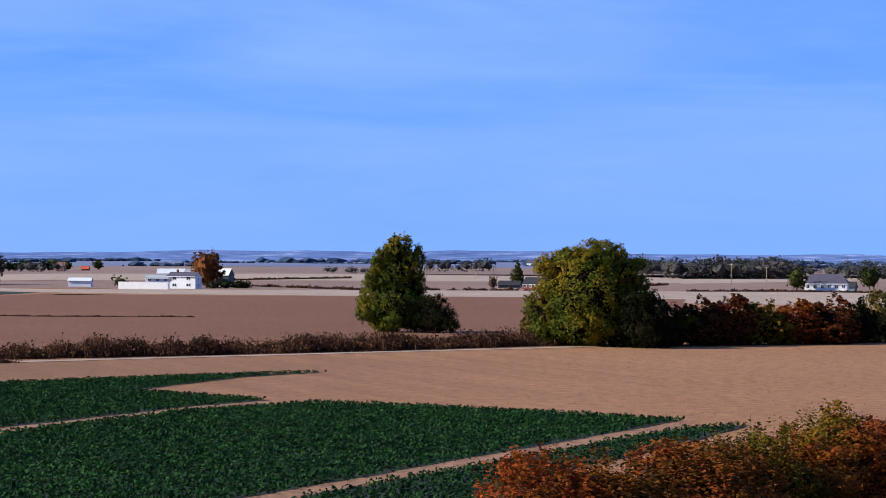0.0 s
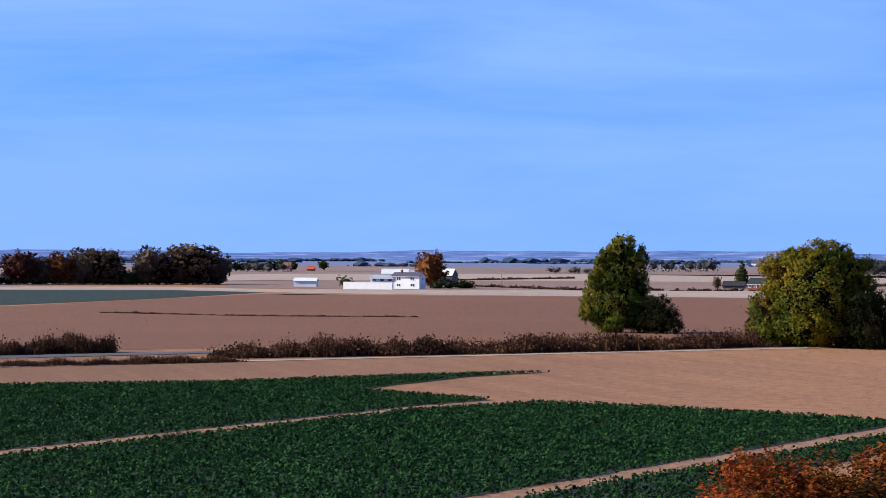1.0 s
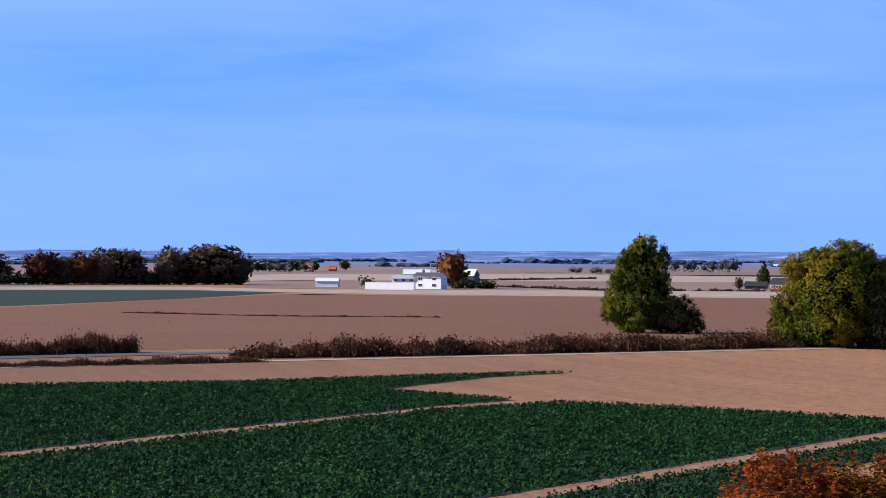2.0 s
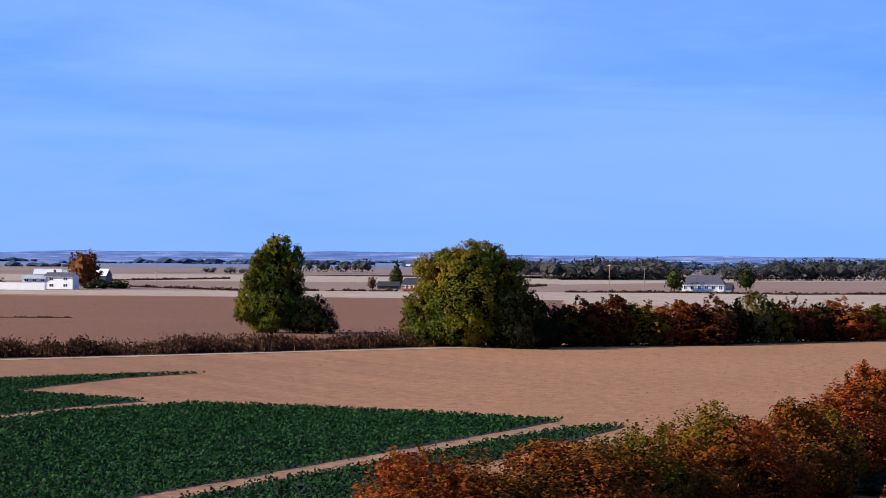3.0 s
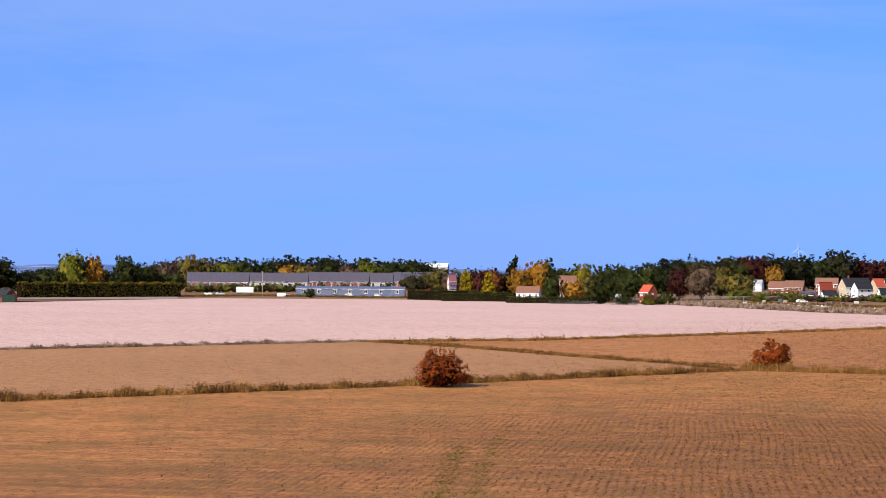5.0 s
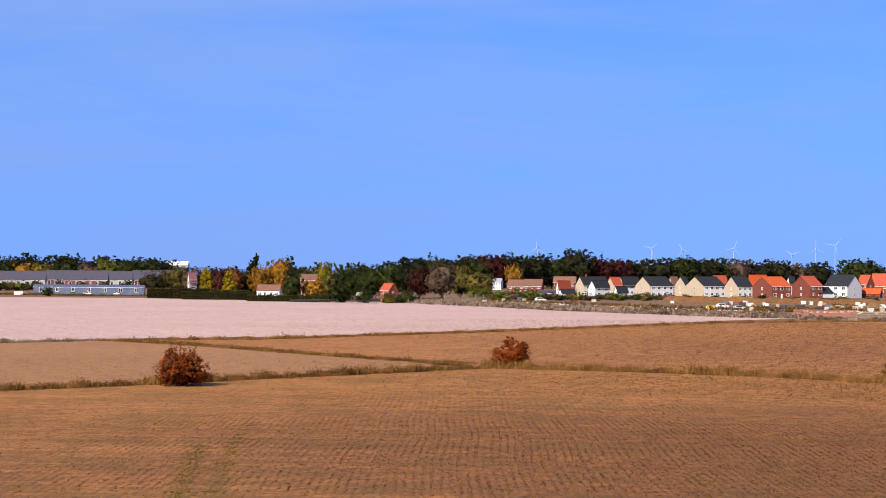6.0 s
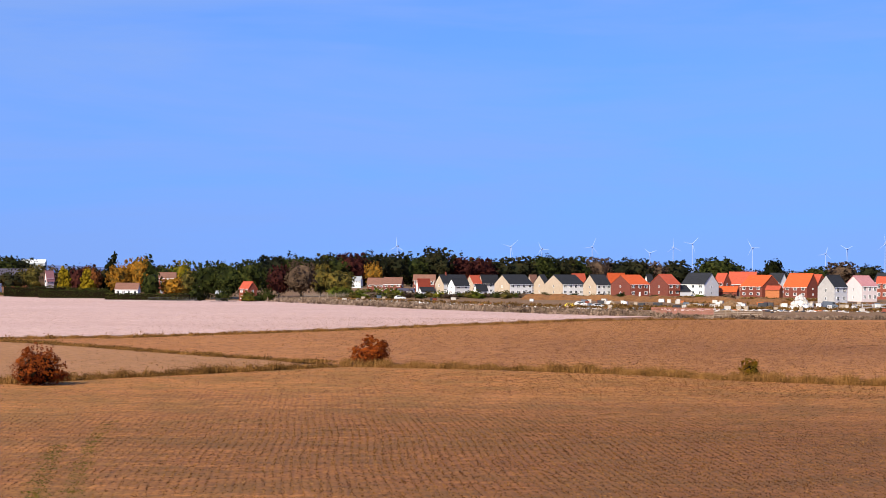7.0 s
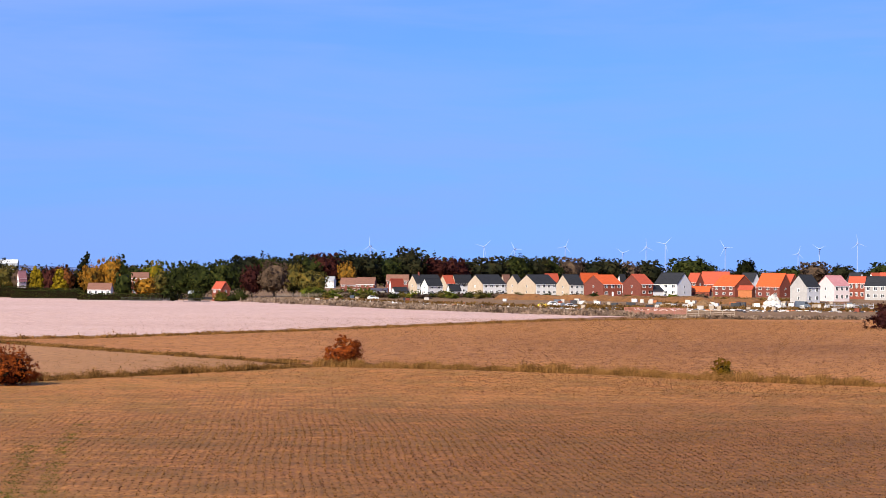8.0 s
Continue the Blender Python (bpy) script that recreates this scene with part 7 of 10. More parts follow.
tree(1194.7, 890.8, 19.4, 25.0, "round", "far", "on the wooded skyline behind the village", z=2.00, leaves=2800, leaf=0.029)
tree(1213.8, 887.7, 20.3, 25.2, "round", "dark", "on the wooded skyline behind the village", z=2.00, leaves=2800, leaf=0.029)
tree(1230.9, 885.0, 19.7, 25.4, "round", "far", "on the wooded skyline behind the village", z=2.00, leaves=2800, leaf=0.029)
tree(1248.3, 882.2, 20.6, 25.6, "round", "dark", "on the wooded skyline behind the village", z=2.00, leaves=2800, leaf=0.029)
tree(1265.9, 879.4, 21.9, 25.8, "round", "red", "on the wooded skyline behind the village", z=2.00, leaves=2800, leaf=0.029)
tree(1283.9, 876.5, 22.4, 26.0, "round", "far", "on the wooded skyline behind the village", z=2.00, leaves=2800, leaf=0.029)
tree(1302.3, 873.6, 23.3, 26.3, "round", "far", "on the wooded skyline behind the village", z=2.00, leaves=2800, leaf=0.029)
tree(1320.9, 870.6, 20.6, 26.5, "round", "dark", "on the wooded skyline behind the village", z=2.00, leaves=2800, leaf=0.029)
tree(1345.4, 866.7, 26.4, 26.8, "round", "far", "on the wooded skyline behind the village", z=2.00, leaves=2800, leaf=0.029)
tree(1367.6, 863.2, 21.8, 27.1, "round", "red", "on the wooded skyline behind the village", z=2.00, leaves=2800, leaf=0.029)
tree(1387.5, 860.0, 20.5, 27.3, "round", "red", "on the wooded skyline behind the village", z=2.00, leaves=2800, leaf=0.029)
tree(1404.8, 857.2, 20.3, 27.6, "round", "far", "on the wooded skyline behind the village", z=2.00, leaves=2800, leaf=0.029)
tree(1428.3, 853.4, 21.3, 27.9, "round", "far", "on the wooded skyline behind the village", z=2.00, leaves=2800, leaf=0.029)
tree(1452.4, 849.6, 23.9, 28.2, "round", "dark", "on the wooded skyline behind the village", z=2.00, leaves=2800, leaf=0.029)
tree(1473.9, 846.2, 21.7, 28.5, "round", "far", "on the wooded skyline behind the village", z=2.00, leaves=2800, leaf=0.029)
tree(1486.4, 844.2, 22.3, 28.6, "round", "dark", "on the wooded skyline behind the village", z=2.00, leaves=2800, leaf=0.029)
tree(1511.7, 840.1, 21.7, 29.0, "round", "brown", "on the wooded skyline behind the village", z=2.00, leaves=2800, leaf=0.029)
tree(1534.4, 836.5, 20.3, 29.3, "round", "far", "on the wooded skyline behind the village", z=2.00, leaves=2800, leaf=0.029)
tree(1557.5, 832.8, 22.2, 29.6, "round", "far", "on the wooded skyline behind the village", z=2.00, leaves=2800, leaf=0.029)
tree(1581.1, 829.0, 19.3, 23.9, "round", "brown", "on the wooded skyline behind the village", z=2.00, leaves=2800, leaf=0.029)
tree(1605.2, 825.2, 20.1, 30.2, "round", "far", "on the wooded skyline behind the village", z=2.00, leaves=2800, leaf=0.029)
tree(1629.8, 821.2, 11.7, 30.6, "round", "dark", "on the wooded skyline behind the village", z=2.00, leaves=2800, leaf=0.029)
tree(1654.9, 817.2, 23.6, 35.5, "round", "dark", "on the wooded skyline behind the village", z=2.00, leaves=2800, leaf=0.029)
tree(1673.2, 814.3, 21.4, 31.2, "round", "dark", "on the wooded skyline behind the village", z=2.00, leaves=2800, leaf=0.029)
tree(1706.7, 808.9, 10.0, 31.6, "round", "far", "on the wooded skyline behind the village", z=2.00, leaves=2800, leaf=0.029)
tree(1733.5, 804.7, 23.1, 19.2, "round", "deep", "on the wooded skyline behind the village", z=2.00, leaves=2800, leaf=0.029)
tree(1768.8, 799.0, 10.3, 32.5, "round", "far", "on the wooded skyline behind the village", z=2.00, leaves=2800, leaf=0.029)
tree(1792.9, 795.2, 17.1, 24.6, "round", "dark", "on the wooded skyline behind the village", z=2.00, leaves=2800, leaf=0.029)
tree(1829.9, 789.3, 20.9, 33.4, "round", "brown", "on the wooded skyline behind the village", z=2.00, leaves=2800, leaf=0.029)
tree(1872.3, 782.5, 19.3, 25.5, "round", "far", "on the wooded skyline behind the village", z=2.00, leaves=2800, leaf=0.029)
tree(1907.2, 776.9, 12.1, 34.5, "round", "far", "on the wooded skyline behind the village", z=2.00, leaves=2800, leaf=0.029)
tree(1938.5, 771.9, 21.4, 34.9, "round", "dark", "on the wooded skyline behind the village", z=2.00, leaves=2800, leaf=0.029)
tree(1970.6, 766.8, 22.6, 35.4, "round", "far", "on the wooded skyline behind the village", z=2.00, leaves=2800, leaf=0.029)
tree(1263.0, 955.5, 14.0, 22.1, "round", "red", "on the wooded skyline behind the village", z=2.00, leaves=1500, leaf=0.037)
tree(1280.9, 953.3, 12.3, 22.3, "round", "far", "on the wooded skyline behind the village", z=2.00, leaves=1500, leaf=0.037)
tree(1299.1, 951.0, 13.9, 22.5, "round", "far", "on the wooded skyline behind the village", z=2.00, leaves=1500, leaf=0.037)
tree(1317.6, 948.8, 12.1, 22.7, "round", "far", "on the wooded skyline behind the village", z=2.00, leaves=1500, leaf=0.037)
tree(1336.5, 946.5, 13.7, 22.9, "round", "red", "on the wooded skyline behind the village", z=2.00, leaves=1500, leaf=0.037)
tree(1355.7, 944.1, 11.9, 23.1, "round", "far", "on the wooded skyline behind the village", z=2.00, leaves=1500, leaf=0.037)
tree(1375.3, 941.7, 13.6, 23.3, "round", "far", "on the wooded skyline behind the village", z=2.00, leaves=1500, leaf=0.037)
tree(1395.2, 939.3, 11.7, 23.5, "round", "far", "on the wooded skyline behind the village", z=2.00, leaves=1500, leaf=0.037)
tree(1415.5, 936.8, 13.4, 23.7, "round", "red", "on the wooded skyline behind the village", z=2.00, leaves=1500, leaf=0.037)
tree(1436.3, 934.3, 15.1, 23.9, "round", "far", "on the wooded skyline behind the village", z=2.00, leaves=1500, leaf=0.037)
tree(1457.4, 931.7, 13.3, 24.1, "round", "far", "on the wooded skyline behind the village", z=2.00, leaves=1500, leaf=0.037)
tree(1478.9, 929.0, 15.0, 24.4, "round", "far", "on the wooded skyline behind the village", z=2.00, leaves=1500, leaf=0.037)
tree(1500.8, 926.4, 13.1, 24.6, "round", "red", "on the wooded skyline behind the village", z=2.00, leaves=1500, leaf=0.037)
tree(1523.2, 923.6, 13.1, 24.9, "round", "far", "on the wooded skyline behind the village", z=2.00, leaves=1500, leaf=0.037)
tree(1546.0, 920.8, 11.4, 25.1, "round", "far", "on the wooded skyline behind the village", z=2.00, leaves=1500, leaf=0.037)
tree(1569.3, 918.0, 13.0, 25.4, "round", "far", "on the wooded skyline behind the village", z=2.00, leaves=1500, leaf=0.037)
tree(1593.1, 915.1, 11.3, 25.6, "round", "brown", "on the wooded skyline behind the village", z=2.00, leaves=1500, leaf=0.037)
tree(1617.3, 912.1, 12.9, 25.9, "round", "far", "on the wooded skyline behind the village", z=2.00, leaves=1500, leaf=0.037)
tree(1642.1, 909.1, 14.6, 26.2, "round", "far", "on the wooded skyline behind the village", z=2.00, leaves=1500, leaf=0.037)
tree(1667.4, 906.0, 12.8, 26.5, "round", "far", "on the wooded skyline behind the village", z=2.00, leaves=1500, leaf=0.037)
tree(1693.2, 902.8, 14.5, 26.8, "round", "brown", "on the wooded skyline behind the village", z=2.00, leaves=1500, leaf=0.037)
tree(1719.6, 899.6, 12.7, 27.1, "round", "far", "on the wooded skyline behind the village", z=2.00, leaves=1500, leaf=0.037)
tree(1746.5, 896.3, 14.4, 27.4, "round", "far", "on the wooded skyline behind the village", z=2.00, leaves=1500, leaf=0.037)
tree(1774.1, 892.9, 10.3, 27.7, "round", "far", "on the wooded skyline behind the village", z=2.00, leaves=1500, leaf=0.037)
tree(1802.2, 889.5, 14.4, 28.0, "round", "brown", "on the wooded skyline behind the village", z=2.00, leaves=1500, leaf=0.037)
tree(1831.1, 886.0, 12.5, 28.4, "round", "far", "on the wooded skyline behind the village", z=2.00, leaves=1500, leaf=0.037)
tree(1860.5, 882.4, 11.7, 28.7, "round", "far", "on the wooded skyline behind the village", z=2.00, leaves=1500, leaf=0.037)
tree(1890.7, 878.7, 16.2, 29.1, "round", "far", "on the wooded skyline behind the village", z=2.00, leaves=1500, leaf=0.037)
tree(1921.5, 874.9, 11.7, 29.5, "round", "brown", "on the wooded skyline behind the village", z=2.00, leaves=1500, leaf=0.037)
tree(1953.1, 871.0, 13.2, 29.8, "round", "far", "on the wooded skyline behind the village", z=2.00, leaves=1500, leaf=0.037)
tree(1985.4, 867.1, 14.2, 30.2, "round", "far", "on the wooded skyline behind the village", z=2.00, leaves=1500, leaf=0.037)
tree(2018.5, 863.0, 13.2, 30.6, "round", "far", "on the wooded skyline behind the village", z=2.00, leaves=1500, leaf=0.037)
tree(2052.4, 858.9, 14.1, 31.0, "round", "brown", "on the wooded skyline behind the village", z=2.00, leaves=1500, leaf=0.037)
tree(2087.2, 854.6, 13.2, 31.5, "round", "far", "on the wooded skyline behind the village", z=2.00, leaves=1500, leaf=0.037)
tree(2122.8, 850.3, 14.1, 31.9, "round", "far", "on the wooded skyline behind the village", z=2.00, leaves=1500, leaf=0.037)
tree(2159.4, 845.8, 16.1, 32.4, "round", "far", "on the wooded skyline behind the village", z=2.00, leaves=1500, leaf=0.037)

hedge_run(741.5, 634.5, 757.0, 604.0, 2.6, 2.2, L_DARK, "dark green garden hedge before a white bungalow")
tree(750.5, 582.0, 6.4, 8.0, "bush", "dark", "before an orange cottage", leaves=1500, leaf=0.037)
tree(752.7, 571.3, 4.2, 5.6, "bush", "mixed", "before an orange cottage", leaves=1500, leaf=0.037)
tree(755.0, 573.8, 4.4, 5.0, "bush", "dark", "before an orange cottage", leaves=1500, leaf=0.037)
tree(749.0, 592.5, 5.0, 7.0, "bush", "deep", "before an orange cottage", leaves=1500, leaf=0.037)

tree(762.9, 579.6, 4.6, 7.5, "bush", "mixed", "before an orange cottage", leaves=1500, leaf=0.037)
tree(764.5, 575.5, 3.8, 6.0, "bush", "dark", "before an orange cottage", leaves=1500, leaf=0.037)

# ---- far woods ----
def far_line(r, a0, a1, h, mat, label, seed):
    """A hedgerow or copse far out on the plain: low uneven crowns side by side."""
    rng = np.random.default_rng(seed)
    out = []
    n = max(4, int(abs(a0 - a1) * 0.01745 * r / (h * 1.15)))
    for k in range(n):
        a = radians(a0 + (a1 - a0) * (k + rng.uniform(-0.5, 0.5)) / n)
        q, hh = r + rng.normal(0, h * 2), h * rng.uniform(0.35, 1.15)
        w = hh * rng.uniform(0.8, 2.4)
        out.append(core_faces([(-math.sin(a) * q, math.cos(a) * q, hh * 0.45, w, w, hh * 0.55)], 1.0))
    return tagged(new("far_hedgerow", quad_mesh("far_hedgerow", np.concatenate(out), mat, 3)), label, "woods", "", "stuff")


rng_far = random.Random(12)
for k in range(104):
    fr, fa = 1900 + 2500 * (k / 104) ** 0.8, rng_far.uniform(-36, 17)
    far_line(fr, fa, fa - rng_far.uniform(0.5, 3.4), rng_far.uniform(2.5, 7.0), L_FAR_HAZED if fr > 2300 else L_PLAIN, "distant tree line on the plain with painted haze", 400 + k)
belt("wood_belt", [(128.1, 1387.1), (204.7, 1392.2), (136.9, 1336.5), (246.4, 1357.7), (304.6, 1385.2)], 10.5, 25.0, 2.4, L_PLAIN, "far wood behind pale fields, greyed by painted haze", 61, leaf=0.90)
belt("wood_belt", [(260.6, 1364.4), (286.0, 1376.5), (321.6, 1393.3)], 13.1, 25.0, 2.4, L_PLAIN, "far wood behind pale fields, greyed by painted haze", 62, leaf=0.90, uneven=0.15)
belt("wood_belt", [(311.5, 1356.4), (362.7, 1379.8)], 9.2, 20.0, 2.4, L_PLAIN, "far wood behind pale fields, greyed by painted haze", 63, leaf=0.90)
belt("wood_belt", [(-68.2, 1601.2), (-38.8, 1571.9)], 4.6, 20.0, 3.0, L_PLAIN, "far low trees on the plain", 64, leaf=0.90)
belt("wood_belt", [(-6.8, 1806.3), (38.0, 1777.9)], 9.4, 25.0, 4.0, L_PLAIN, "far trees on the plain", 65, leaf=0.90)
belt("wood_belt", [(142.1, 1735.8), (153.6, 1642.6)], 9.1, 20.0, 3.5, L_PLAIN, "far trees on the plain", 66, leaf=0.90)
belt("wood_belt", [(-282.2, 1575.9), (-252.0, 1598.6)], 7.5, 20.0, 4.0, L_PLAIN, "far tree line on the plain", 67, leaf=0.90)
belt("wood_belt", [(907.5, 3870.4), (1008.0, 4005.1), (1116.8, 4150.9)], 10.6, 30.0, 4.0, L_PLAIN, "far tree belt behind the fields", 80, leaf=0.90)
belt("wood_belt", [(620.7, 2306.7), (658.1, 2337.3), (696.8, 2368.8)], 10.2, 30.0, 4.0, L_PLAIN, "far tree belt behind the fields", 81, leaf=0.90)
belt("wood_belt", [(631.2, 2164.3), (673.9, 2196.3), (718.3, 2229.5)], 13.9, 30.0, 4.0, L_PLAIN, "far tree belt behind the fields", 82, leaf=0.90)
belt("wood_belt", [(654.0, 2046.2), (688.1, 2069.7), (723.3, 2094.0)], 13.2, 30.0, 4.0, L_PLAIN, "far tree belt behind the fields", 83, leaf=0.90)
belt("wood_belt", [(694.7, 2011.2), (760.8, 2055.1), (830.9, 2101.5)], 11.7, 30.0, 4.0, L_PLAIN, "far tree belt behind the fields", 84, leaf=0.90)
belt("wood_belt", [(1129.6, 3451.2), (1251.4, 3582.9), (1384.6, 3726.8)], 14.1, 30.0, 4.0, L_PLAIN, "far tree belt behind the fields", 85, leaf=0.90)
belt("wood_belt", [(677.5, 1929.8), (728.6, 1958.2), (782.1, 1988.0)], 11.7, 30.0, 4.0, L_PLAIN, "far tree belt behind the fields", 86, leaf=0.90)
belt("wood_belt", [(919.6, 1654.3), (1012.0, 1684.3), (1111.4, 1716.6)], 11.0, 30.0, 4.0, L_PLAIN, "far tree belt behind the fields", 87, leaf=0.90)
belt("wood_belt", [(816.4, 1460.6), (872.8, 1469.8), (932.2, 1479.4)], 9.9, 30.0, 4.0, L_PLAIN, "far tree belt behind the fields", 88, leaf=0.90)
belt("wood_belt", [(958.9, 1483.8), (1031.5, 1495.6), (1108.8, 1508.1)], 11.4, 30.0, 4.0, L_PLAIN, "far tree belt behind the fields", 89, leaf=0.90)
belt("wood_belt", [(856.1, 1211.0), (905.2, 1213.4), (956.4, 1215.9)], 10.6, 18.0, 3.2, L_DARK, "dense tree belt round the village", 95, leaf=0.90)
belt("wood_belt", [(951.6, 1215.7), (1022.5, 1219.1), (1097.7, 1222.8)], 12.6, 18.0, 3.2, L_DARK, "dense tree belt round the village", 96, leaf=0.90)
belt("wood_belt", [(1212.0, 1388.5), (1319.9, 1400.4), (1437.1, 1413.4)], 19.3, 18.0, 3.2, L_FAR, "dense tree belt round the village", 97, leaf=0.90)
belt("wood_belt", [(1343.9, 1403.1), (1451.9, 1415.0), (1568.9, 1427.9)], 18.9, 18.0, 3.2, L_FAR, "dense tree belt round the village", 98, leaf=0.90)
belt("wood_belt", [(951.5, 890.6), (998.2, 877.0), (1047.3, 862.6)], 12.4, 18.0, 3.2, L_FAR, "dense tree belt round the village", 99, leaf=0.90)
belt("wood_belt", [(945.9, 786.3), (990.2, 770.8), (1036.7, 754.5)], 15.2, 18.0, 3.2, L_DARK, "dense tree belt round the village", 100, leaf=0.90)
belt("wood_belt", [(1243.1, 940.4), (1294.6, 928.5), (1348.7, 916.1)], 21.1, 22.0, 4.0, L_FAR, "wooded skyline behind the village", 105, leaf=0.90)
belt("wood_belt", [(1424.6, 977.4), (1469.6, 968.6), (1516.3, 959.5)], 22.5, 22.0, 4.0, L_DARK, "wooded skyline behind the village", 106, leaf=0.90)
belt("wood_belt", [(1611.5, 1030.2), (1700.4, 1016.0), (1795.9, 1000.8)], 15.2, 22.0, 4.0, L_FAR, "wooded skyline behind the village", 107, leaf=0.90)
belt("wood_belt", [(1780.7, 1003.2), (1858.2, 990.8), (1940.2, 977.7)], 14.6, 22.0, 4.0, L_DARK, "wooded skyline behind the village", 108, leaf=0.90)
belt("wood_belt", [(1923.4, 980.4), (1983.1, 970.8), (2045.4, 960.9)], 14.3, 22.0, 4.0, L_FAR, "wooded skyline behind the village", 109, leaf=0.90)
belt("wood_belt", [(2036.3, 962.3), (2096.3, 952.7), (2158.7, 942.7)], 13.5, 22.0, 4.0, L_DARK, "wooded skyline behind the village", 110, leaf=0.90)
belt("wood_belt", [(2139.2, 945.9), (2260.0, 926.5), (2390.8, 905.6)], 14.3, 22.0, 4.0, L_FAR, "wooded skyline behind the village", 111, leaf=0.90)
belt("wood_belt", [(809.1, 2449.5), (895.4, 2513.3), (988.0, 2581.7)], 12.4, 40.0, 4.5, L_PLAIN, "distant wood along the plain", 120, leaf=0.90)
belt("wood_belt", [(879.2, 2329.8), (991.7, 2405.2), (1114.8, 2487.8)], 12.1, 40.0, 4.5, L_FAR_HAZED, "distant wood along the plain", 121, leaf=0.90)
belt("wood_belt", [(995.0, 2248.5), (1092.6, 2308.0), (1197.6, 2372.1)], 11.9, 40.0, 4.5, L_PLAIN, "distant wood along the plain", 122, leaf=0.90)
belt("wood_belt", [(187.6, 1832.0), (257.9, 1884.7), (333.9, 1941.6)], 9.7, 40.0, 4.5, L_FAR_HAZED, "distant wood along the plain", 123, leaf=0.90)
belt("wood_belt", [(333.9, 1941.6), (422.0, 2007.6), (518.4, 2079.7)], 9.6, 40.0, 4.5, L_PLAIN, "distant wood along the plain", 124, leaf=0.90)


# ---- buildings ----
def window(parent, x, y, z, w, h, ny=-1, frame=None):
    """A window in a wall that faces -y (or +y): a frame a little proud, its pane set back in it, and a sill."""
    t = 0.09
    bm = bmesh.new()
    for a in ((x - w / 2, x - w / 2 + t, z, z + h), (x + w / 2 - t, x + w / 2, z, z + h), (x - w / 2 + t, x + w / 2 - t, z, z + t), (x - w / 2 + t, x + w / 2 - t, z + h - t, z + h), (x - t * 0.4, x + t * 0.4, z + t, z + h - t)):
        add_box(bm, a[0], a[1], min(y, y + ny * 0.08), max(y, y + ny * 0.08), a[2], a[3])
    wd = part("window", bm, frame or FRAME, parent)
    part("pane", box(x - w / 2 + t, x + w / 2 - t, min(y, y + ny * 0.03), max(y, y + ny * 0.03), z + t, z + h - t), GLASS, wd, "dark window glass")
    return wd


def gable_window(parent, side, y, z, w, h):
    """The same in a gable wall that faces along x; side is the wall's x, its sign the way it faces."""
    t, n = 0.09, (1 if side > 0 else -1)
    bm = bmesh.new()
    for a in ((y - w / 2, y - w / 2 + t, z, z + h), (y + w / 2 - t, y + w / 2, z, z + h), (y - w / 2 + t, y + w / 2 - t, z, z + t), (y - w / 2 + t, y + w / 2 - t, z + h - t, z + h)):
        add_box(bm, min(side, side + n * 0.08), max(side, side + n * 0.08), a[0], a[1], a[2], a[3])
    wd = part("window", bm, FRAME, parent)
    part("pane", box(min(side, side + n * 0.03), max(side, side + n * 0.03), y - w / 2 + t, y + w / 2 - t, z + t, z + h - t), GLASS, wd, "dark window glass")


